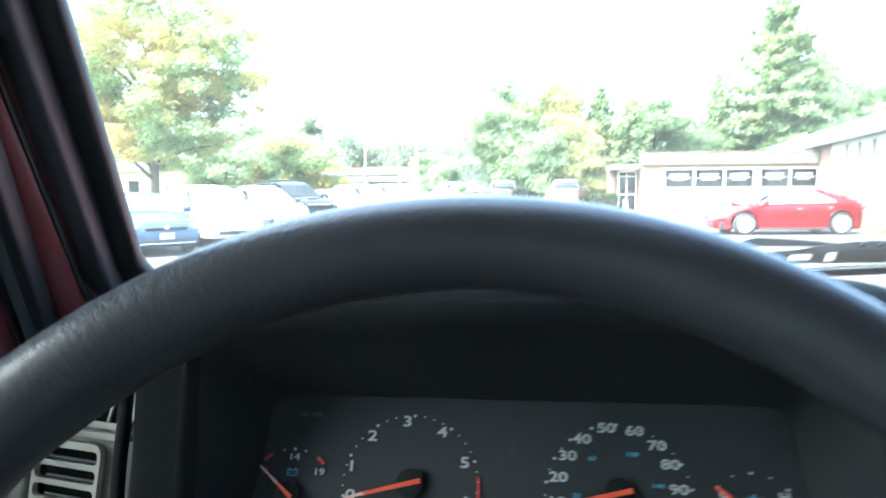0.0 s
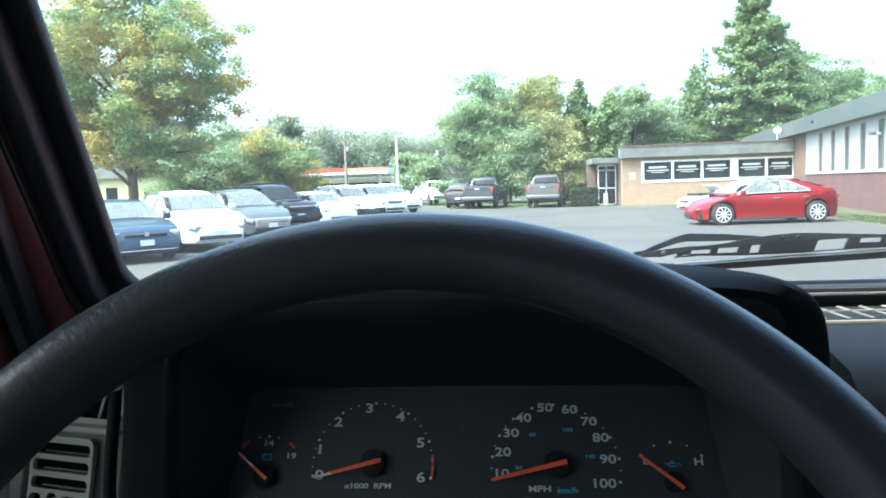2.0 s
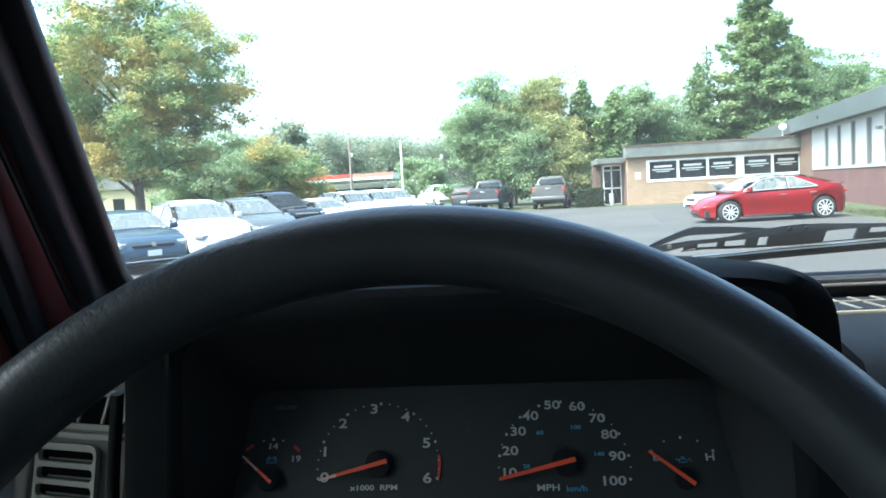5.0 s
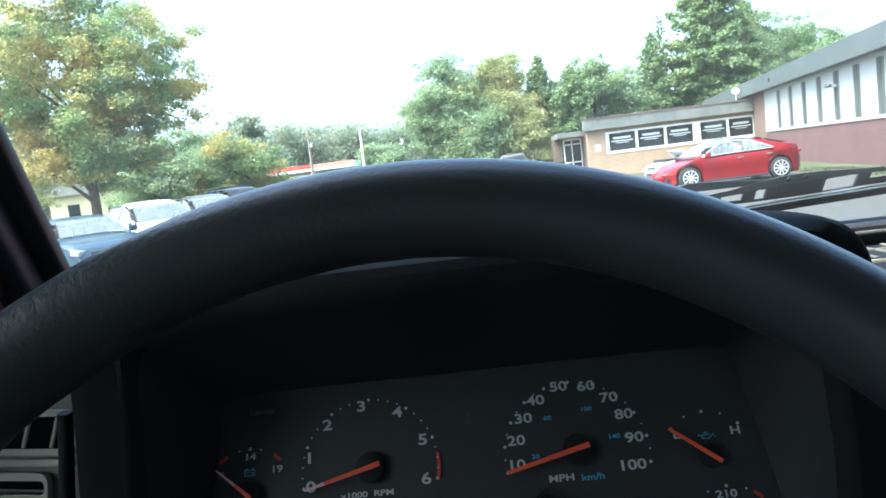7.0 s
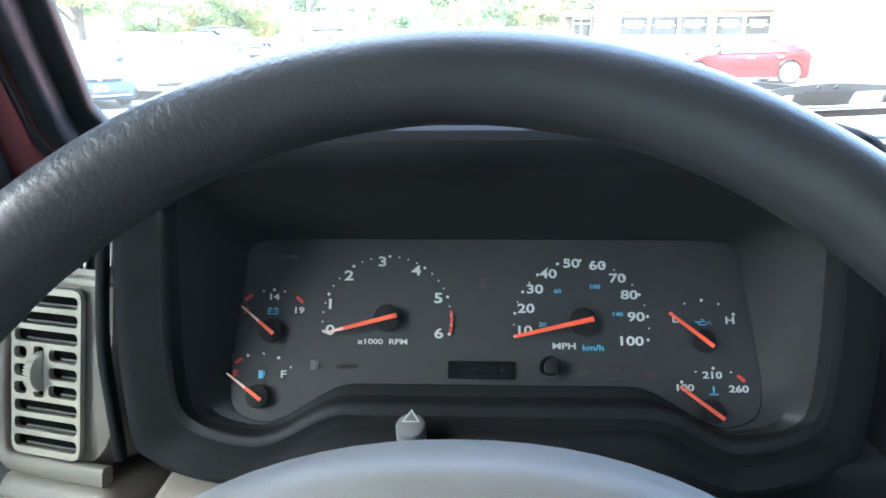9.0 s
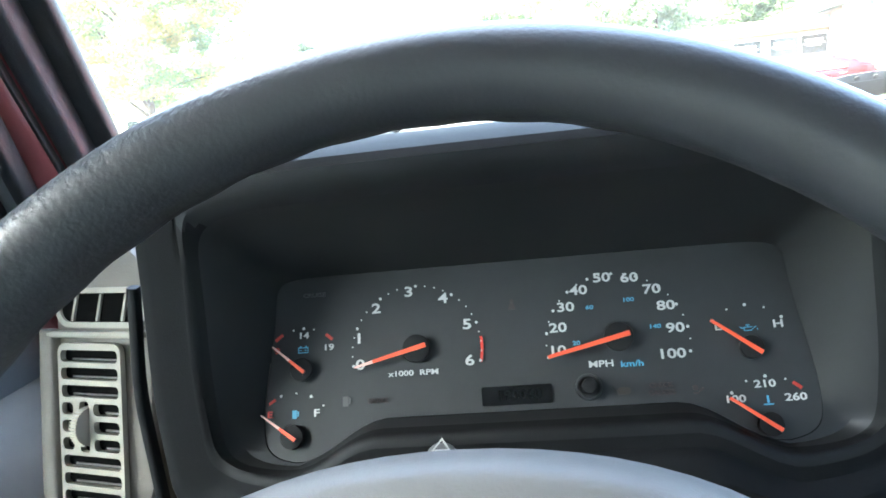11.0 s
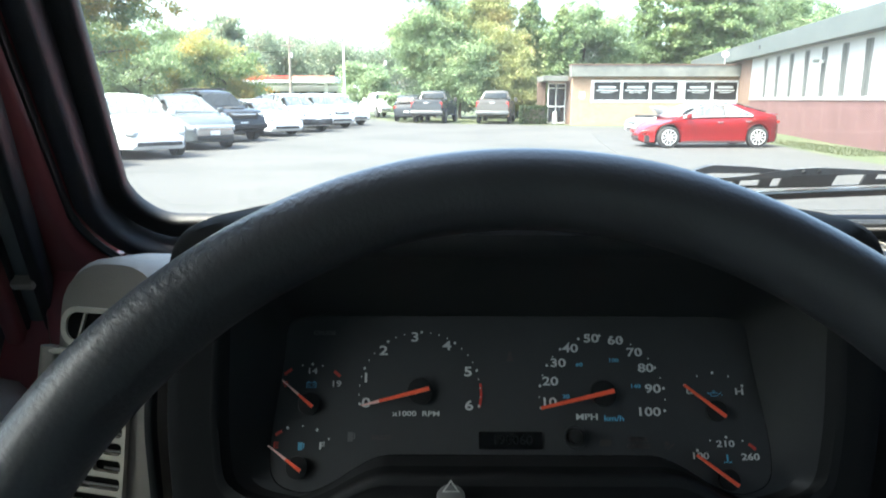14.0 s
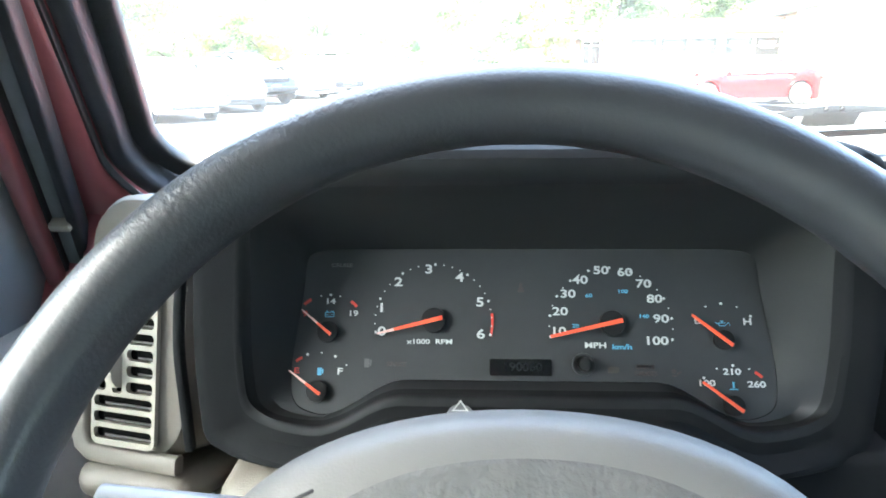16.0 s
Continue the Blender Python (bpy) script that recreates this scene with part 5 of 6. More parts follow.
tree("oak_tree", "large spreading oak with green and orange turning leaves", -16.5, 30, 11.8, 4.85, "oak", 3, 0.13, 760, 150, 0.075, 0.29, 0.26)
tree("broadleaf_tree", "rounded green broadleaf tree behind parked cars", -13.4, 41, 5.4, 2.7, "oak", 5, 0.03, 300, 110, 0.08, 0.32, 0.14, group="broadleaf trees")
tree("broadleaf_tree", "rounded green broadleaf tree behind parked cars", -17.5, 40, 6.0, 3.0, "green", 6, 0.03, 300, 110, 0.08, 0.34, 0.14, group="broadleaf trees")
tree("broadleaf_tree", "tall green broadleaf tree beyond the pickups", -1.0, 55, 10.9, 3.0, "green", 27, 0.05, 520, 100, 0.105, 0.40, 0.18, group="broadleaf trees")
tree("broadleaf_tree", "yellowing broadleaf tree beyond the pickups", 3.0, 56, 10.4, 3.0, "yellow", 8, 0.05, 520, 100, 0.105, 0.40, 0.16, group="broadleaf trees")
tree("broadleaf_tree", "green broadleaf tree beyond the pickups", 0.9, 53, 6.5, 2.4, "green", 18, 0.03, 320, 100, 0.105, 0.38, 0.14, group="broadleaf trees")
tree("broadleaf_tree", "yellowing broadleaf tree beyond the pickups", 4.6, 54, 6.4, 2.2, "yellow", 19, 0.03, 300, 100, 0.105, 0.38, 0.14, group="broadleaf trees")
conifer("pine_tree", "dark green pine beyond the brick office", 6.6, 57, 9.6, 3.4, 21, 26, 0.15, 0.05, dense=2.4, group="conifers")
conifer("pine_tree", "dark green pine beyond the brick office", 8.8, 55, 8.3, 3.2, 22, 22, 0.15, 0.05, dense=2.4, group="conifers")
tree("broadleaf_tree", "green broadleaf tree behind the brick office", 11.0, 58, 9.4, 2.8, "green", 9, 0.05, 340, 100, 0.11, 0.40, 0.16, group="broadleaf trees")
tree("broadleaf_tree", "green broadleaf tree behind the brick office", 14.2, 60, 8.6, 3.2, "green", 10, 0.05, 340, 100, 0.11, 0.40, 0.16, group="broadleaf trees")
conifer("pine_tree", "slender pine behind the brick office", 16.6, 60, 10.8, 3.0, 23, 22, 0.15, 0.1, dense=1.8, group="conifers")
conifer("snag_tree", "half-bare tall conifer behind the brick office", 17.6, 61, 12.4, 1.5, 24, 18, 0.2, 0.25, dense=0.35, group="conifers")
conifer("spruce_tree", "tall dense green spruce behind the brick office", 21.4, 60, 17.0, 4.4, 25, 46, 0.17, 0.05, dense=3.8, power=0.48, group="conifers")
conifer("spruce_tree", "tall dense green spruce behind the brick office", 26.0, 64, 13.2, 3.8, 26, 30, 0.17, 0.05, dense=2.6, power=0.5, group="conifers")
tree("broadleaf_tree", "tall green broadleaf tree behind the hall", 28.0, 62, 12.2, 3.2, "green", 11, 0.05, 340, 100, 0.11, 0.42, 0.18, group="broadleaf trees")
tree("broadleaf_tree", "tall green broadleaf tree behind the hall", 33.0, 64, 11.2, 3.0, "green", 12, 0.05, 320, 100, 0.11, 0.42, 0.18, group="broadleaf trees")
tree("broadleaf_tree", "small round green tree at the far kerb", -7.4, 62, 5.0, 2.2, "green", 13, 0.05, 200, 80, 0.12, 0.34, 0.12, group="broadleaf trees")
tree("shrub", "low clipped green shrub beside the pickups", -3.6, 50, 2.0, 0.9, "green", 14, 0.02, 60, 40, 0.1, 0.18, 0.05)
tree("orange_shrub", "orange turning shrub beyond the parked cars", -16.6, 62, 2.6, 1.4, "orange", 15, 0.02, 60, 40, 0.14, 0.25, 0.05)
tree("broadleaf_tree", "tall green tree on the far verge, leaves haze-tinted pale", -31.5, 100, 13.0, 5.0, "far", 16, 0.08, 160, 46, 0.35, 0.7, 0.3, group="broadleaf trees")
tree("broadleaf_tree", "tall green tree on the far verge, leaves haze-tinted pale", -38.0, 105, 12.0, 5.0, "far", 17, 0.08, 160, 46, 0.35, 0.7, 0.3, group="broadleaf trees")

# hedge: clipped box of leaves
rng = np.random.default_rng(40)
hedge = thing("hedge", "dark green clipped hedge beside the entrance", "hedge", pose(4.95, 40.6, 0))
part("branches", boxed((0, 0, 0.42), (1.3, 0.7, 0.82), None, 0.1), M["bark"], hedge)
pts = rng.uniform((-0.78, -0.5, 0.02), (0.78, 0.5, 1.05), (5200, 3))
part_mesh("leaves", leaf_mesh("leaves", pts, 0.06, rng), LEAF["hedge"], hedge, smooth=False)

# far wooded ridge and the tree line that closes the place
rng = np.random.default_rng(41)
pts = []
for i in range(1500):
    x = rng.uniform(-130, 70)
    yb = 150 + 25 * math.sin(x * 0.02)
    hh = 11.0 + 2.8 * noise.noise((x * 0.05, 3.1, 0)) + 1.8 * noise.noise((x * 0.25, 0.3, 0)) - max(0, (x + 25)) * 0.02
    z = hh * rng.uniform(0.02, 1.0) ** 0.6
    pts.append(np.array((x, yb + rng.uniform(-6, 6), z)) + rng.normal(size=(150, 3)) * np.array((1.5, 1.2, 0.8)))
tagged(part_mesh("far_wood", leaf_mesh("far_wood", np.concatenate(pts), 0.27, rng), LEAF["far"], smooth=False), "distant green wooded ridge, haze tinted into its leaves", "trees", kind="stuff")
pts = []
for i in range(1300):
    a = rng.uniform(radians(100), radians(440))
    R0 = rng.uniform(95, 110)
    if 1.1 < a % (2 * math.pi) < 2.3:
        continue
    pts.append(np.array((R0 * math.cos(a), R0 * math.sin(a), 11 * rng.uniform(0, 1) ** 0.7)) + rng.normal(size=(12, 3)) * np.array((1.6, 1.6, 1.0)))
tagged(part_mesh("tree_line", leaf_mesh("tree_line", np.concatenate(pts), 1.1, rng), LEAF["green"], smooth=False), "green tree line round the car park", "trees", kind="stuff")
# grass tufts at the verge
pts = np.concatenate([rng.uniform((10.9, 19, -0.14), (13.0, 33, -0.11), (9000, 3)), rng.uniform((-3, 40.8, 0), (7, 46, 0.1), (6000, 3))])
keep = [p for p in pts if not (p[0] < 11.6 - abs(p[1] - 26) * 0.1 and p[1] < 36)]
tagged(part_mesh("grass_tufts", leaf_mesh("grass_tufts", np.array(keep), 0.022, rng), LEAF["grass"], smooth=False), "short yellow green grass along the verge", "grass", kind="stuff")

# ---- things in the distance ----
canopy = thing("filling_station", "flat white filling station canopy with a red band", "building", pose(-17.8, 80, 0))
bx("canopy_roof", -5.0, 5.2, -2, 6, 3.2, 3.9, M["whiteframe"], canopy, 0.05)
bx("red_band", -5.05, 0.4, -2.03, -2.003, 3.45, 3.92, M["signred"], canopy)
# right part paler: bright light on the band put into its colour
bx("faded_band", 0.4, 5.25, -2.03, -2.003, 3.45, 3.92, M["signglare"], canopy)
bx("white_strip", -5.05, 5.25, -2.035, -2.004, 3.2, 3.44, M["whiteframe"], canopy)
for x in (-4, 0, 4):
    bx("post", x - 0.15, x + 0.15, -0.2, 0.2, 0, 3.2, M["whiteframe"], canopy)
bx("kiosk", -4.5, 4.8, 6.3, 12, 0, 3.0, M["pale"], canopy)
bx("kiosk_window", -4.0, 4.2, 6.25, 6.29, 0.8, 2.3, M["winglass"], canopy)
house = thing("clapboard_house", "small cream clapboard house behind the oak", "house", pose(-27.6, 50, 0))
bx("wall", -3.4, 3.4, 0, 6, 0, 3.0, M["siding"], house)
part("roof", prism(bmesh.new(), [(-3.8, 2.9), (3.8, 2.9), (0, 4.8)], Matrix(((1, 0, 0, 0), (0, 0, 1, -0.4), (0, 1, 0, 0), (0, 0, 0, 1))), 6.8), M["fascia"], house, smooth=False)
for x in (-1.6, 1.4):
    bx("window", x - 0.45, x + 0.45, -0.03, -0.002, 1.0, 2.2, M["winglass"], house)
house2 = thing("far_house", "pale grey house beyond the light pole", "house", pose(-11.5, 96, 0))
bx("wall", -2.6, 2.6, 0, 6, 0, 4.2, M["pale"], house2)
part("roof", prism(bmesh.new(), [(-3.0, 4.1), (3.0, 4.1), (0, 5.6)], Matrix(((1, 0, 0, 0), (0, 0, 1, -0.4), (0, 1, 0, 0), (0, 0, 0, 1))), 6.8), M["fascia"], house2, smooth=False)
upole = thing("utility_pole", "grey wooden utility pole with crossarm and wires", "pole", pose(-15.6, 70, 0))
part("pole", tube(bmesh.new(), [(0, 0, 0), (0.05, 0, 7.3)], 0.16, 10, 0.11), M["wood"], upole)
part("crossarm", boxed((0, -0.1, 6.5), (1.4, 0.1, 0.12)), M["wood"], upole, smooth=False)
part("transformer", cyl(bmesh.new(), (0.24, 0, 5.6), 0.11, 0.42, (0, 0, 1), 14, bevel=0.03), M["pale"], upole)
for k, z in enumerate((6.6, 6.0, 5.4, 5.0)):
    part("wire", tube(bmesh.new(), [(-40 + 40 * i / 8, 6 * (1 - i / 8), z - 1.2 * (1 - (2 * i / 8 - 1) ** 2) * 0.5) for i in range(9)], 0.018, 5), M["dark"], upole)
lpole = thing("light_pole", "white painted steel light pole at the car park edge", "pole", pose(-8.05, 55, 0))
part("pole", tube(bmesh.new(), [(0, 0, 0), (0, 0, 5.6)], 0.10, 12, 0.08), M["pale"], lpole)
part("base", cyl(bmesh.new(), (0, 0, 0.2), 0.22, 0.4, (0, 0, 1), 16, bevel=0.03), M["pale"], lpole)
spole = thing("sign_pole", "thin pole with a small pale sign far off", "pole", pose(-6.75, 75, 0))
part("pole", tube(bmesh.new(), [(0, 0, 0), (0, 0, 5.6)], 0.07, 8), M["wood"], spole)
part("sign", boxed((0.2, -0.05, 5.1), (0.26, 0.06, 0.5), None, 0.02), M["aluminium"], spole)

# ---- parked cars ----
def paint(name, c, rough=0.25):
    return material(name, c, rough, var=0.04, scale=4, coat=0.8 if max(c) > 0.2 else 0.25, spec=0.5 if max(c) > 0.2 else 0.3, second=tuple(v * 0.93 for v in c), second_scale=1.5, second_amount=0.4)


P = {"red": paint("red_car_paint", (0.165, 0.003, 0.005)), "white": paint("white_car_paint", (0.72, 0.73, 0.74)), "blue": paint("blue_car_paint", (0.03, 0.055, 0.085)),
     "charcoal": paint("charcoal_car_paint", (0.035, 0.04, 0.046)), "black": paint("black_car_paint", (0.018, 0.02, 0.023)), "silver": paint("silver_car_paint", (0.36, 0.39, 0.41)),
     "grey": paint("silver_grey_car_paint", (0.075, 0.086, 0.092)), "bronze": paint("bronze_grey_car_paint", (0.075, 0.072, 0.068))}
M["carglass"] = pane_material("tinted_car_glass", (0.14, 0.16, 0.16), 0.0, 1.5, 0.04)
M["carglass_pale"] = pane_material("clear_car_glass", (0.80, 0.86, 0.86), 0.0, 1.7, 0.20)
# pale base stands in for the sky reflected by dark roof glass
M["roofglass"] = material("sky_pale_roof_glass", (0.42, 0.45, 0.46), 0.12, 0.6, var=0.1, scale=2, coat=1.0)
M["cabin"] = material("dark_car_cabin", (0.11, 0.11, 0.108), 0.8, var=0.2, scale=6)
M["seatcloth"] = material("grey_car_seat", (0.20, 0.195, 0.185), 0.8, var=0.2, scale=8)
M["tyre"] = material("black_tyre", (0.022, 0.022, 0.023), 0.8, var=0.2, scale=12)
M["alloy"] = material("silver_alloy", (0.62, 0.63, 0.64), 0.35, 0.4, var=0.06, scale=8)
M["alloydark"] = material("grey_alloy", (0.16, 0.165, 0.17), 0.4, 0.5, var=0.06, scale=8)
M["headlight"] = material("clear_headlight", (0.32, 0.34, 0.35), 0.1, 0.2, var=0.2, scale=14)
M["taillight"] = material("red_tail_light", (0.42, 0.015, 0.012), 0.2, var=0.1, scale=14)
M["blackplastic"] = material("black_car_plastic", (0.02, 0.02, 0.021), 0.6, var=0.15, scale=10)
M["chrome"] = material("bright_chrome", (0.7, 0.7, 0.7), 0.18, 0.9, var=0.05)
M["plate"] = material("pale_plate_bar", (0.6, 0.61, 0.6), 0.5, var=0.05)


def facing(bm, d):
    """Turns every face to the side that d points to."""
    bm.normal_update()
    for f in bm.faces:
        if f.normal.dot(Vector(d)) < 0:
            f.normal_flip()
    return bm


def lerp_nodes(nodes, x):
    for (x0, z0), (x1, z1) in zip(nodes, nodes[1:]):
        if x <= x1:
            f = (x - x0) / (x1 - x0)
            f = f if f > 0 else 0
            return z0 + (z1 - z0) * f
    return nodes[-1][1]


def smooth_nodes(nodes, x, w=0.10):
    return sum(lerp_nodes(nodes, x + d) for d in (-w, -w / 2, 0, w / 2, w)) / 5


# x runs from the tail to the nose; top: line of bonnet, belt and boot; roof: line of glass and roof
KINDS = {
    "fastback": dict(L=4.46, W=1.85, sill=0.16, nose=0.62, round=0.34, top=[(-2.23, 0.60), (-2.20, 0.97), (-2.10, 1.025), (-1.6, 1.0), (-1.2, 0.95), (0.6, 0.92), (1.1, 0.90), (1.55, 0.81), (1.85, 0.71), (2.08, 0.58), (2.23, 0.40)],
                     roof=[(-2.05, 1.035), (-1.64, 1.125), (-1.18, 1.265), (-0.8, 1.37), (-0.38, 1.435), (0.0, 1.445), (0.42, 1.375), (1.25, 0.92)], axle=(-1.44, 1.435), r=0.338, pillars=[(-1.24, -0.37), (-0.33, 1.0)], wind=(0.46, 1.2), back=(-1.95, -0.75), tip=(-1.24, -0.55)),
    "crossover": dict(L=4.62, W=1.88, sill=0.24, nose=0.34, top=[(-2.31, 0.70), (-2.26, 1.05), (-1.9, 1.12), (0.6, 1.08), (0.98, 1.08), (1.55, 0.99), (1.95, 0.86), (2.18, 0.70), (2.31, 0.45)],
                roof=[(-2.24, 1.10), (-1.75, 1.44), (-0.95, 1.62), (-0.1, 1.65), (0.25, 1.57), (1.16, 1.04)], axle=(-1.37, 1.40), r=0.36, pillars=[(-1.85, -1.2), (-1.1, -0.2), (-0.12, 0.86)], wind=(0.24, 1.12), back=(-2.18, -1.72)),
    "offroader": dict(L=4.70, W=1.90, sill=0.36, round=0.07, top=[(-2.35, 0.80), (-2.32, 1.15), (-1.9, 1.20), (0.7, 1.16), (1.0, 1.18), (2.0, 1.12), (2.25, 1.02), (2.35, 0.66)],
                roof=[(-2.30, 1.18), (-2.15, 1.70), (-1.6, 1.78), (0.1, 1.80), (0.4, 1.72), (1.02, 1.16)], axle=(-1.38, 1.42), r=0.39, pillars=[(-2.05, -1.3), (-1.2, -0.15), (-0.07, 0.80)], wind=(0.38, 0.98), back=(-2.29, -2.16)),
    "sedan": dict(L=4.62, W=1.80, sill=0.20, top=[(-2.31, 0.65), (-2.27, 0.98), (-1.6, 1.04), (-1.2, 0.98), (0.85, 0.95), (1.2, 0.96), (2.0, 0.83), (2.22, 0.72), (2.31, 0.50)],
                  roof=[(-1.75, 1.02), (-1.0, 1.40), (-0.4, 1.46), (0.1, 1.45), (0.45, 1.38), (1.22, 0.95)], axle=(-1.33, 1.34), r=0.32, pillars=[(-1.35, -0.75), (-0.66, 0.02), (0.10, 0.92)], wind=(0.44, 1.18), back=(-1.70, -1.02)),
    "coupe": dict(L=4.40, W=1.74, sill=0.18, top=[(-2.2, 0.60), (-2.15, 0.86), (-1.5, 0.90), (0.6, 0.84), (1.0, 0.84), (1.9, 0.74), (2.12, 0.66), (2.2, 0.46)],
                  roof=[(-1.9, 0.90), (-1.0, 1.14), (-0.3, 1.21), (0.15, 1.17), (0.95, 0.84)], axle=(-1.25, 1.30), r=0.31, pillars=[(-1.0, -0.30), (-0.22, 0.70)], wind=(0.14, 0.92), back=(-1.8, -1.0)),
    "suv": dict(L=4.55, W=1.85, sill=0.26, top=[(-2.275, 0.70), (-2.24, 1.05), (-1.9, 1.12), (0.7, 1.06), (1.05, 1.08), (1.9, 0.98), (2.15, 0.86), (2.275, 0.55)],
                roof=[(-2.22, 1.12), (-1.95, 1.55), (-1.4, 1.66), (0.0, 1.69), (0.3, 1.62), (1.08, 1.06)], axle=(-1.33, 1.36), r=0.36, pillars=[(-2.0, -1.3), (-1.2, -0.22), (-0.14, 0.80)], wind=(0.30, 1.04), back=(-2.2, -1.97)),
    "pickup": dict(round=0.05, L=5.85, W=2.00, sill=0.42, top=[(-2.925, 0.85), (-2.90, 1.36), (-0.95, 1.36), (-0.9, 1.30), (0.9, 1.28), (1.25, 1.28), (2.5, 1.20), (2.78, 1.05), (2.925, 0.75)],
                   roof=[(-0.92, 1.30), (-0.80, 1.83), (-0.5, 1.91), (0.4, 1.92), (0.65, 1.86), (1.28, 1.26)], axle=(-1.78, 1.86), r=0.42, pillars=[(-0.72, 0.0), (0.08, 1.0)], wind=(0.64, 1.25), back=(-0.90, -0.80)),
}


def car(name, label, kind, mat, m, glass="carglass", alloy="alloy", spokes=10, cat="car", bonnet_up=False, mirrors="body", roof_mat=None, face="slim", lower=None, rack=False):
    K = KINDS[kind]
    L, W, sill, r = K["L"], K["W"], K["sill"], K["r"]
    c = thing(name, label, cat, m, "parked cars")
    arch = r + 0.055
    xs = set(np.linspace(-L / 2, L / 2, 40))
    for ax_ in K["axle"]:
        xs |= set(ax_ + np.linspace(-arch, arch, 17)) | {ax_ - arch - 0.01, ax_ + arch + 0.01}
    xs |= {-L / 2 + 0.03, L / 2 - 0.03, L / 2 - 0.1, -L / 2 + 0.1}
    xs = sorted(x for x in xs if -L / 2 <= x <= L / 2)

    def half(x):
        u = abs(x) / (L / 2)
        e = max(0, u - 0.72) / 0.28
        if x > 0 and "nose" in K:
            e2 = max(0, u - 0.60) / 0.40
            return W / 2 * (1 - 0.03 * u ** 3 - K["nose"] * e2 ** 2.6)
        return W / 2 * (1 - 0.04 * u ** 3 - K.get("round", 0.16 if x > 0 else 0.12) * e ** 2.2)

    rings = []
    for x in xs:
        w, zt = half(x), smooth_nodes(K["top"], x, 0.06)
        zs = sill
        for ax_ in K["axle"]:
            if abs(x - ax_) <= arch:
                zs = max(zs, r + math.sqrt(max(0, arch * arch - (x - ax_) ** 2)) * 0.98)
        end = max(0, (abs(x) - (L / 2 - 0.12)) / 0.12)
        zs_e = zs + 0.10 * end
        zt_e = zt
        mid = zs_e + (zt_e - zs_e) * 0.55
        hr = [(0, zs_e), (w * 0.90, zs_e), (w * 0.972, zs_e + 0.03), (w * 0.978, zs_e + 0.17 * (zt_e - zs_e)), (w * 0.962, zs_e + 0.23 * (zt_e - zs_e)), (w, mid - 0.05 * (zt_e - zs_e)), (w, mid + 0.1 * (zt_e - zs_e)), (w * 0.985, zt_e - 0.10 * (zt_e - zs_e)), (w * 0.93, zt_e - 0.015), (w * 0.80, zt_e + 0.004), (w * 0.4, zt_e + 0.018), (0, zt_e + 0.022)]
        rings.append([(x, y, z) for y, z in hr] + [(x, -y, z) for y, z in hr[-2:0:-1]])
    bm = loft(bmesh.new(), rings, True, True, True)
    part("body", bm, mat, c)
    part("underbody", boxed((0, 0, sill + 0.12), (L * 0.94, W * 0.70, 0.2)), M["blackplastic"], c)
    # greenhouse
    rf = K["roof"]
    x0, x1 = rf[0][0], rf[-1][0]

    def cabin(x, f, out=0.0):
        """Side of the cabin at x: f 0 at the belt, 1 at the roof's edge."""
        zb, zr = smooth_nodes(K["top"], x, 0.05) - 0.02, smooth_nodes(rf, x, 0.10)
        wb = half(x) * 0.945
        wt = wb - 0.42 * max(0, zr - zb)
        return (wb + (wt - wb) * f + out, zb + (zr - 0.035 - zb) * f)

    rings = []
    for x in np.linspace(x0, x1, 34):
        yb, zb = cabin(x, 0)
        ym, zm = cabin(x, 0.5)
        yt, zt = cabin(x, 1)
        zr = max(smooth_nodes(rf, x, 0.10), zt + 0.001)
        hr = [(yb, zb), (ym + 0.012, zm), (yt, zt), (max(0.05, yt - 0.07), zr - 0.006), (yt * 0.5, zr + 0.012), (0, zr + 0.018)]
        rings.append([(x, y, z) for y, z in hr] + [(x, -y, z) for y, z in hr[-2::-1]])
    bm = loft(bmesh.new(), rings, False)
    # openings for the glass
    gone = []
    for f in bm.faces:
        q = f.calc_center_median()
        zb, zt = cabin(q.x, 0)[1], cabin(q.x, 1)[1]
        side_on = q.z < zt - 0.01 and zt - zb > 0.12 and any(a_ + 0.01 < q.x < b_ - 0.01 for a_, b_ in K["pillars"])
        front_on = q.z >= zt - 0.01 and abs(q.y) < cabin(q.x, 1)[0] - 0.03 and any(min(e_) + 0.05 < q.x < max(e_) - 0.05 for e_ in (K["wind"], K["back"]))
        if side_on or front_on:
            gone.append(f)
    bmesh.ops.delete(bm, geom=gone, context="FACES")
    bm.faces.index_update()
    if roof_mat:
        # the glass panel over the cabin
        top_faces = []
        for f in bm.faces:
            q = f.calc_center_median()
            if q.z >= cabin(q.x, 1)[1] - 0.004 and abs(q.y) < cabin(q.x, 1)[0] - 0.02 and x0 + 0.3 < q.x < x1 - 0.2:
                top_faces.append(f)
        bm2 = bm.copy()
        keep_ = {f.index for f in top_faces}
        bm2.faces.ensure_lookup_table()
        bmesh.ops.delete(bm2, geom=[f for f in bm2.faces if f.index not in keep_], context="FACES")
        bmesh.ops.delete(bm, geom=top_faces, context="FACES")
        part("roof_glass", bm2, roof_mat, c)
    part("roof", bm, mat, c)
    # dark cabin with seats, seen through the glass
    xa, xb = x0 + 0.25, x1 - 0.10
    part("cabin_trim", loft(bmesh.new(), [[(x, sg * half(x) * 0.93, smooth_nodes(K["top"], x, 0.05) + 0.03) for sg in (-1, 1)] for x in np.linspace(xa, xb, 8)], False), M["cabin"], c, recalc=False)
    zs_ = smooth_nodes(K["top"], 0, 0.05)
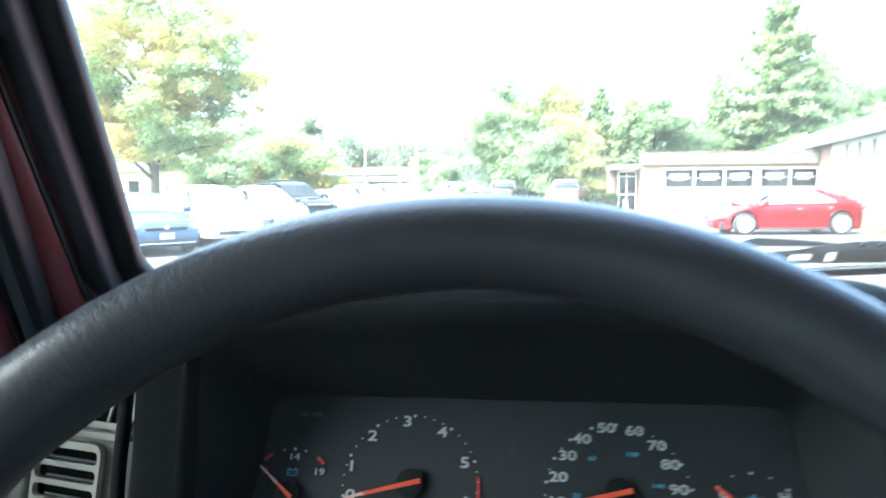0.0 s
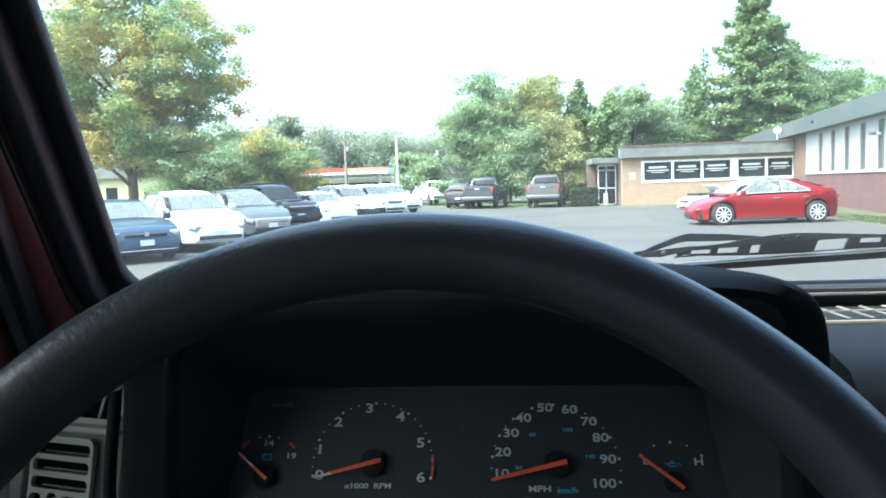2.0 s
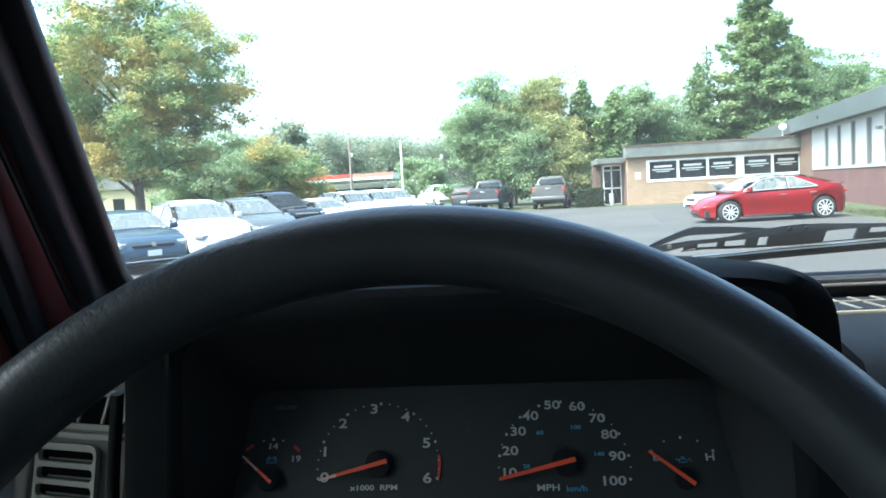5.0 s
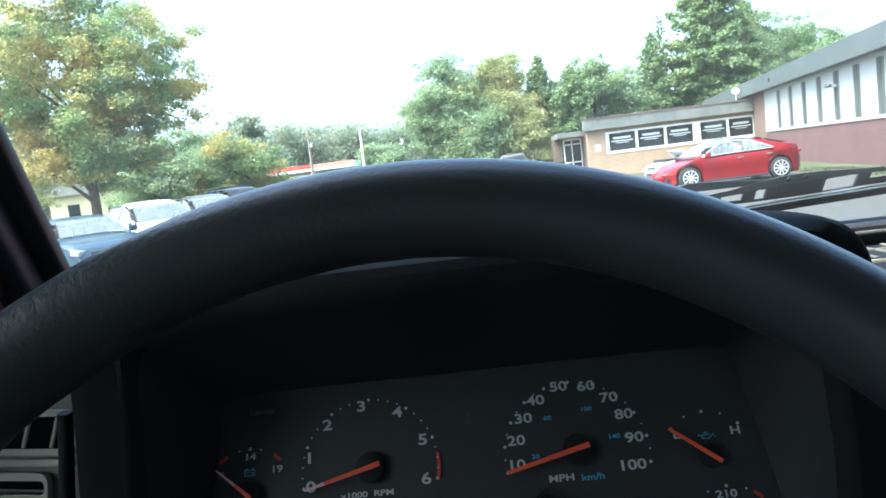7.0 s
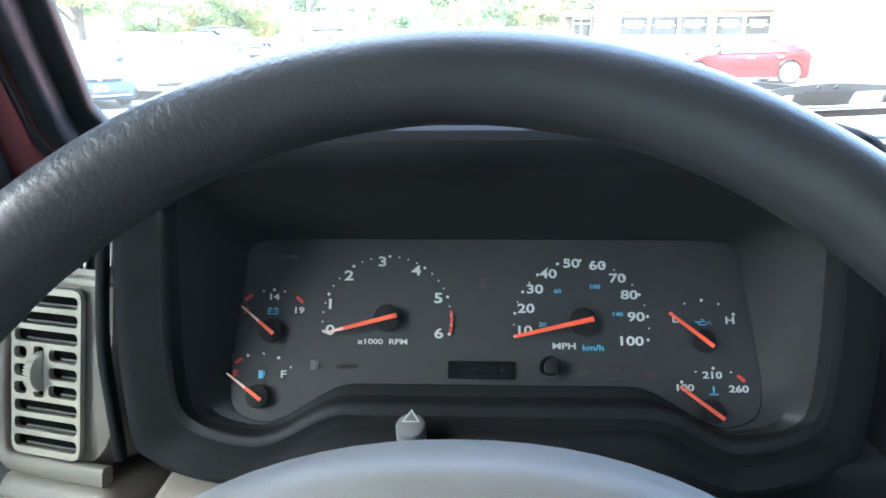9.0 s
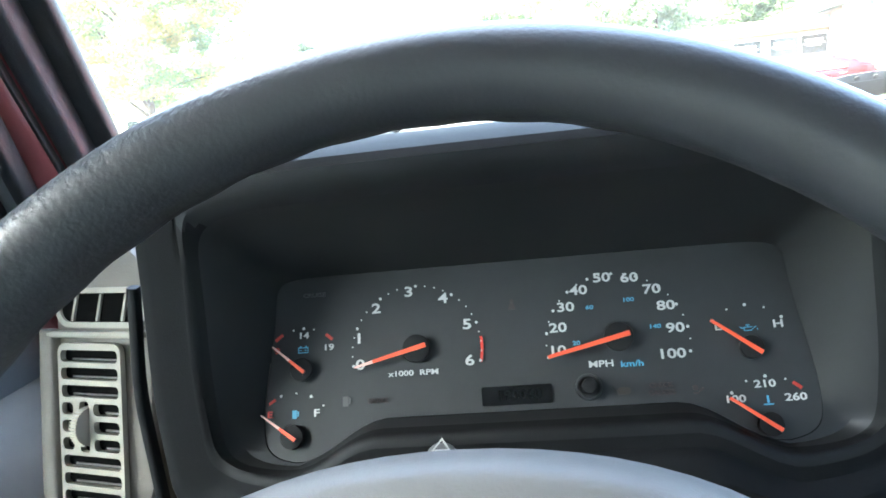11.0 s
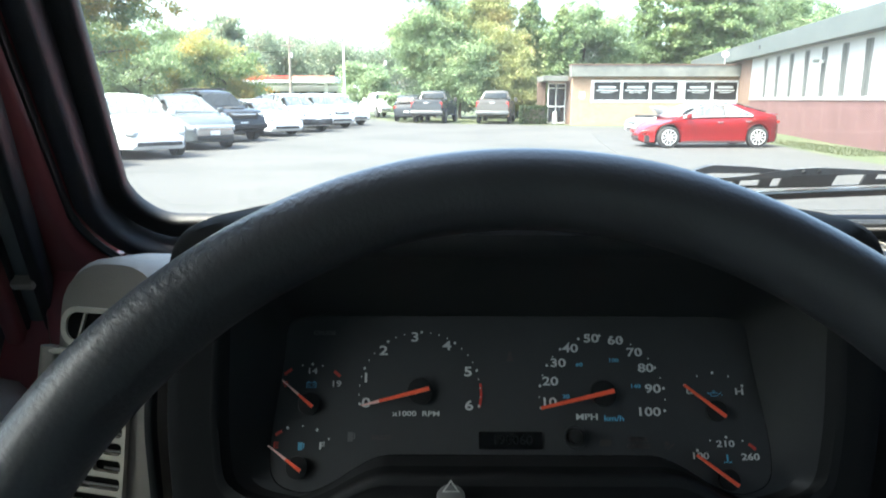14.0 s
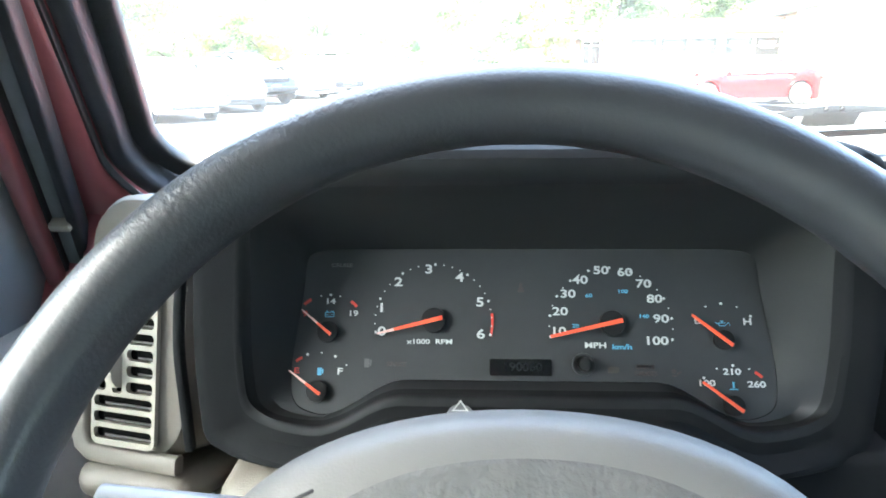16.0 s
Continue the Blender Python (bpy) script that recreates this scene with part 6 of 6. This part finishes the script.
    for sx in ((-0.25,) if kind == "pickup" else (-0.95, -0.05)):
        for sg in (-1, 1):
            zt_ = smooth_nodes(rf, sx, 0.1)
            part("seat", boxed((sx, sg * W * 0.2, zs_ + 0.13), (0.13, 0.46, 0.26), pose(0, 0, 0, 0, -12, 0).to_3x3(), 0.05, 3), M["seatcloth"], c)
            part("headrest", boxed((sx - 0.04, sg * W * 0.2, min(zs_ + 0.32, zt_ - 0.12)), (0.10, 0.26, 0.14), None, 0.04, 3), M["seatcloth"], c)
    part("steering_wheel", tube(bmesh.new(), [(0.50, W * 0.2 + 0.17 * math.cos(a), zs_ + 0.05 + 0.15 * math.sin(a)) for a in np.linspace(0, 2 * math.pi, 14)], 0.015, 6), M["cabin"], c)
    for sgn in (1, -1):
        for a, b in K["pillars"]:
            bm = bmesh.new()
            cols, quarter = [], []
            for x in np.linspace(a, b, 16 if "tip" in K else 10):
                zb, zr = cabin(x, 0)[1], cabin(x, 1)[1]
                if zr - zb < 0.09:
                    continue
                f0, f1 = 0.05 / (zr - zb) + 0.04, 1 - 0.05 / (zr - zb)
                if f1 - f0 < 0.05:
                    continue
                fe = f1
                if "tip" in K and x < K["tip"][1]:
                    # the glass narrows to a point over the rear wheel, the body fills what is left
                    f1 = f0 + (f1 - f0) * math.sqrt(max(0.0, (x - K["tip"][0]) / (K["tip"][1] - K["tip"][0]))) + 0.01
                    quarter.append([(x, sgn * (cabin(x, f)[0] + 0.012 * math.sin(math.pi * f) + 0.007), cabin(x, f)[1]) for f in (f1, (f1 + fe) / 2 + 0.03, 1.0)])
                cols.append([(x, sgn * (cabin(x, f)[0] + 0.012 * math.sin(math.pi * f) + 0.006), cabin(x, f)[1]) for f in (f0, (f0 + f1) / 2, f1)])
            if len(cols) > 1:
                loft(bm, cols, False)
                part("side_window", facing(bm, (0, sgn, 0)), M[glass], c, recalc=False)
                if "tip" in K:
                    edge = [Vector(q[0]) for q in cols] + [Vector(q[2]) for q in reversed(cols)]
                    part("window_trim", tube(bmesh.new(), [q + Vector((0, sgn * 0.006, 0)) for q in edge], 0.012, 6), M["alloy"], c)
            if len(quarter) > 1:
                part("quarter_panel", facing(loft(bmesh.new(), quarter, False), (0, sgn, 0)), mat, c, recalc=False)
        for (_, a), (b, _) in zip(K["pillars"], K["pillars"][1:]):
            bm = loft(bmesh.new(), [[(x, sgn * (cabin(x, f)[0] + 0.012 * math.sin(math.pi * f) + 0.010), cabin(x, f)[1]) for f in (0.10, 0.5, 0.94)] for x in (a - 0.01, b + 0.01)], False)
            part("pillar_cover", facing(bm, (0, sgn, 0)), M["blackplastic"], c, recalc=False)
    for nm, (a, b) in (("windscreen", K["wind"]), ("rear_window", K["back"])):
        bm = bmesh.new()
        cols = []
        for f in np.linspace(0.06, 0.94, 6):
            x = a + (b - a) * f
            yt = max(0.06, cabin(x, 1)[0] - 0.06)
            zr = smooth_nodes(rf, x, 0.10)
            sl = 0.008
            dx = 0.02 if nm == "windscreen" else -0.02
            cols.append([(x + dx, y * yt, zr + (0.020 - 0.008 * abs(y) ** 2) + sl) for y in (-0.97, -0.5, 0, 0.5, 0.97)])
        loft(bm, cols, False)
        part(nm, facing(bm, (0.5 if nm == "windscreen" else -0.5, 0, 1)), M[glass], c, recalc=False)
    # wheels
    first_wheel = None
    for ax_ in K["axle"]:
        for sgn in (1, -1):
            wm = Matrix.Translation((ax_, sgn * (W / 2 - 0.115), r)) @ pose(0, 0, 0, 0, 0, 0 if sgn > 0 else 180)
            if first_wheel is None:
                ty = cyl(bmesh.new(), (0, 0, 0), r, 0.215, (0, 1, 0), 36, bevel=0.03)
                wh = part("wheel", ty, M["tyre"], c, "black tyre on a pale alloy rim")
                bm = bmesh.new()
                R1 = r * 0.72
                loft(bm, [[(q * math.cos(a), y, q * math.sin(a)) for a in np.linspace(0, 2 * math.pi, 32, endpoint=False)] for q, y in ((R1, 0.110), (R1 * 0.98, 0.116), (R1 * 0.90, 0.112), (R1 * 0.88, 0.04))])
                for k in range(spokes):
                    a = 2 * math.pi * k / spokes
                    box(bm, (R1 * 0.48 * math.cos(a), 0.098, R1 * 0.48 * math.sin(a)), (R1 * 0.92, 0.022, R1 * (1.5 / spokes)), pose(0, 0, 0, 0, -math.degrees(a), 0).to_3x3())
                cyl(bm, (0, 0.10, 0), R1 * 0.2, 0.04, (0, 1, 0), 16)
                part("rim", bm, M[alloy], wh, smooth=False)
                part("hub_gap", cyl(bmesh.new(), (0, 0.1065, 0), R1 * 0.92, 0.004, (0, 1, 0), 28), M["blackplastic"], wh, smooth=False)
                first_wheel = wh
                wh.matrix_basis = wm
            else:
                w2 = first_wheel.copy()
                scene.collection.objects.link(w2)
                w2.matrix_basis = wm
                for ch in list(first_wheel.children):
                    c2 = ch.copy()
                    scene.collection.objects.link(c2)
                    c2.parent = w2
    # lights, grille, bumpers, plates, mirrors, handles
    zf, zb_ = smooth_nodes(K["top"], L / 2 - 0.25), smooth_nodes(K["top"], -L / 2 + 0.1)
    big = kind == "pickup"
    for sgn in (1, -1):
        part("headlight", boxed((L / 2 - 0.20, sgn * (half(L / 2 - 0.20) - 0.17), zf - 0.13), (0.26, 0.34 if not big else 0.26, (0.07 if kind == "fastback" else 0.13) if not big else 0.24), pose(0, 0, 0, 0, 8, -sgn * 32).to_3x3(), 0.03, 3), M["taillight"] if kind == "fastback" else M["headlight"], c)
        part("tail_light", boxed((-L / 2 + 0.10, sgn * (half(-L / 2 + 0.10) - (0.13 if not big else 0.065)), zb_ - (0.12 if not big else 0.18)), (0.14, 0.28 if not big else 0.15, (0.08 if kind == "fastback" else 0.15) if not big else 0.34), pose(0, 0, 0, 0, 0, sgn * (24 if not big else 4)).to_3x3(), 0.03, 3), M["taillight"], c)
        mx = K["wind"][1] - 0.32
        part("mirror", boxed((mx, sgn * (W / 2 + 0.09), cabin(mx, 0)[1] + 0.10), (0.12, 0.20, 0.15 if not big else 0.26), None, 0.04, 3), mat if mirrors == "body" else M["blackplastic"], c)
        for a, b in K["pillars"][-2:]:
            part("door_handle", boxed((a + 0.16, sgn * (W / 2 + 0.004), cabin(a, 0)[1] - 0.11), (0.2, 0.03, 0.03), None, 0.01), M["chrome"] if glass == "carglass_pale" else mat, c)
        part("sill", boxed((0, sgn * (W / 2 - 0.03), sill + 0.03), (K["axle"][1] - K["axle"][0] - 2 * arch - 0.05, 0.06, 0.07), None, 0.02), M["blackplastic"], c)
    gw = W * (0.46 if not big else 0.55)
    if face == "slim" or big:
        part("grille", boxed((L / 2 - 0.035, 0, zf - (0.16 if not big else 0.24)), (0.10, gw, 0.11 if not big else 0.34), None, 0.02), M["blackplastic"], c)
        part("badge_bar", boxed((L / 2 + 0.022, 0, zf - (0.155 if not big else 0.24)), (0.016, gw * 0.9, 0.02), None, 0.006), M["chrome"], c)
    elif face == "sedan":
        part("grille", boxed((L / 2 - 0.06, 0, zf - 0.15), (0.14, W * 0.52, 0.06), None, 0.02), M["blackplastic"], c)
        part("badge", cyl(bmesh.new(), (L / 2 + 0.012, 0, zf - 0.13), 0.055, 0.02, (1, 0, 0), 18), M["chrome"], c)
        part("chrome_strip", boxed((L / 2 + 0.01, 0, sill + 0.10), (0.05, W * 0.72, 0.025), None, 0.01), M["chrome"], c)
        for sg in (-1, 1):
            part("fog_lamp", boxed((L / 2 - 0.10, sg * W * 0.33, sill + 0.20), (0.14, 0.2, 0.09), pose(0, 0, 0, 0, 0, -sg * 25).to_3x3(), 0.03), M["blackplastic"], c)
    elif face == "chrome":
        part("grille_frame", boxed((L / 2 - 0.03, 0, zf - 0.20), (0.10, W * 0.62, 0.30), None, 0.04, 3), M["chrome"], c)
        for k in range(4):
            part("grille_slot", boxed((L / 2 + 0.018, 0, zf - 0.105 - 0.062 * k), (0.014, W * 0.54, 0.022), None, 0.004), M["blackplastic"], c)
    elif face == "bluff":
        part("grille", boxed((L / 2 - 0.04, 0, zf - 0.16), (0.12, W * 0.56, 0.22), None, 0.03), M["blackplastic"], c)
        part("grille_bar", boxed((L / 2 + 0.022, 0, zf - 0.12), (0.014, W * 0.5, 0.05), None, 0.006), M["chrome"], c)
        part("bumper", boxed((L / 2 - 0.01, 0, sill + 0.20), (0.16, W * 0.94, 0.20), None, 0.05, 3), mat, c)
        part("bonnet_scoop", boxed((1.65, 0, smooth_nodes(K["top"], 1.65) + 0.04), (0.55, 0.55, 0.07), pose(0, 0, 0, 0, 3, 0).to_3x3(), 0.03, 3), M["blackplastic"], c)
    elif face == "smooth":
        part("upper_seam", boxed((L / 2 - 0.16, 0, zf - 0.09), (0.05, W * 0.42, 0.012), None, 0.003), M["blackplastic"], c)
        part("lower_seam", boxed((L / 2 - 0.03, 0, sill + 0.30), (0.06, W * 0.36, 0.014), None, 0.004), M["blackplastic"], c)
    if lower:
        part("bumper_skirt", boxed((L / 2 - 0.06, 0, sill + 0.20), (0.18, W * 0.86, 0.30), None, 0.07, 3), lower, c)
        for k in range(3):
            part("skirt_slat", boxed((L / 2 + 0.034, 0, sill + 0.13 + 0.07 * k), (0.012, W * 0.42, 0.02)), M["alloydark"], c)
    if rack:
        for sg in (-1, 1):
            part("roof_rail", tube(bmesh.new(), [(-1.6, sg * W * 0.33, smooth_nodes(rf, -1.5) + 0.06), (0.0, sg * W * 0.33, smooth_nodes(rf, 0) + 0.06)], 0.022, 8), M["blackplastic"], c)
        for x in (-1.4, -0.8, -0.2):
            part("roof_bar", tube(bmesh.new(), [(x, -W * 0.33, smooth_nodes(rf, x) + 0.07), (x, W * 0.33, smooth_nodes(rf, x) + 0.07)], 0.02, 8), M["blackplastic"], c)
    part("lower_intake", boxed((L / 2 - 0.055, 0, sill + 0.15), (0.14, W * (0.62 if kind != "fastback" else 0.36), 0.11), None, 0.03), M["blackplastic"], c)
    if kind == "fastback":
        part("spoiler", boxed((-L / 2 + 0.12, 0, 1.045), (0.16, W * 0.66, 0.022), pose(0, 0, 0, 0, 8, 0).to_3x3(), 0.008), mat, c)
    else:
        part("plate", boxed((L / 2 + 0.022, 0, sill + 0.27), (0.012, 0.31, 0.13)), M["plate"], c, smooth=False)
    part("plate", boxed((-L / 2 - 0.004 if not big else -L / 2 - 0.07, 0, sill + 0.36 if not big else 0.66), (0.012, 0.31, 0.13)), M["plate"], c, smooth=False)
    if big:
        part("rear_window", boxed((-0.915, 0, 1.60), (0.05, W * 0.66, 0.36), pose(0, 0, 0, 0, 10, 0).to_3x3(), 0.02, 3), M["winglass"], c)
        part("bumper", boxed((-L / 2 - 0.02, 0, 0.64), (0.16, W * 0.96, 0.2), None, 0.04, 3), M["alloydark"], c)
        part("tailgate_panel", boxed((-L / 2 + 0.03, 0, 1.08), (0.04, W * 0.76, 0.46), None, 0.02), mat, c)
        part("tailgate_badge", boxed((-L / 2 + 0.003, 0, 1.18), (0.014, 0.3, 0.07), None, 0.01), M["chrome"], c)
        part("bed_floor", boxed((-1.9, 0, 1.378), (1.85, W * 0.76, 0.02)), M["blackplastic"], c)
        part("exhaust", tube(bmesh.new(), [(-2.7, -0.6, 0.42), (-2.95, -0.62, 0.40)], 0.04, 10), M["alloydark"], c)
    if bonnet_up:
        part("raised_bonnet", boxed((0.92, 0, 1.00), (0.62, W * 0.8, 0.03), pose(0, 0, 0, 0, -36, 0).to_3x3(), 0.015), mat, c)
        part("engine_bay", boxed((1.38, 0, 0.82), (0.9, W * 0.66, 0.10)), M["blackplastic"], c)
    return c


def at(x, y, heading):
    """A place on the ground and the way that the nose points, degrees from +x."""
    return pose(x, y, gz(y), 0, 0, heading)


car("red_sedan", "glossy red fastback electric sedan with silver multi-spoke wheels", "fastback", P["red"], at(8.32, 22.9, 183.5), "carglass_pale", "alloy", 10, roof_mat=M["roofglass"], face="none")
ROW = -44
hv = Vector((math.cos(radians(ROW)), math.sin(radians(ROW)), 0))


def nose_at(x, y, kind):
    p = Vector((x + 0.6, y - 0.95, 0)) - hv * KINDS[kind]["L"] / 2
    return at(p.x, p.y, ROW)


car("blue_sedan", "dark blue sedan parked nose out in the row", "sedan", P["blue"], nose_at(-8.55, 15.9, "sedan"), "carglass_pale", "alloydark", 5, face="sedan")
car("white_suv", "large white rounded crossover parked nose out", "crossover", P["white"], nose_at(-7.9, 18.5, "crossover"), "carglass_pale", "alloydark", 5, face="smooth")
car("grey_suv", "silver grey crossover parked nose out in the row", "crossover", P["grey"], nose_at(-7.6, 21.8, "crossover"), "carglass_pale", "alloydark", 5, face="chrome")
car("black_suv", "black off-roader parked nose out in the row", "offroader", P["black"], nose_at(-7.80, 25.6, "offroader"), "carglass", "alloydark", 5, face="bluff", rack=True)
car("white_sedan", "white sedan parked nose out in the row", "sedan", P["white"], nose_at(-7.05, 29.0, "sedan"), "carglass_pale", "alloydark", 5, face="smooth")
car("two_tone_suv", "white crossover with a dark lower bumper in the row", "suv", P["white"], nose_at(-6.4, 32.2, "suv"), "carglass_pale", "alloydark", 5, face="smooth", lower=M["blackplastic"])
car("white_suv", "white crossover parked nose out in the row", "suv", P["white"], nose_at(-5.80, 35.5, "suv"), "carglass_pale", "alloydark", 5)
car("white_suv", "white crossover parked nose out in the row", "suv", P["white"], nose_at(-5.40, 38.8, "suv"), "carglass_pale", "alloydark", 5, face="smooth")
car("white_pickup", "old white pickup truck at the end of the row", "pickup", P["white"], at(-5.35, 56, 114), "carglass_pale", "alloydark", 5, "pickup truck")
car("black_pickup", "dark grey full-size pickup truck seen from behind", "pickup", P["charcoal"], at(-0.75, 43.9, 80), "carglass", "alloydark", 6, "pickup truck", mirrors="plastic")
car("bronze_pickup", "bronze grey pickup truck seen from behind", "pickup", P["bronze"], at(3.0, 43.0, 81), "carglass", "alloydark", 6, "pickup truck")
car("dark_suv", "dark grey wagon parked beside the pickup", "suv", P["charcoal"], at(-2.30, 46.4, 82), "carglass", "alloydark", 5)
car("white_coupe", "low white coupe with raised bonnet beside the brick office", "coupe", P["white"], at(9.55, 28.4, 187), "carglass", "alloydark", 5, bonnet_up=True)
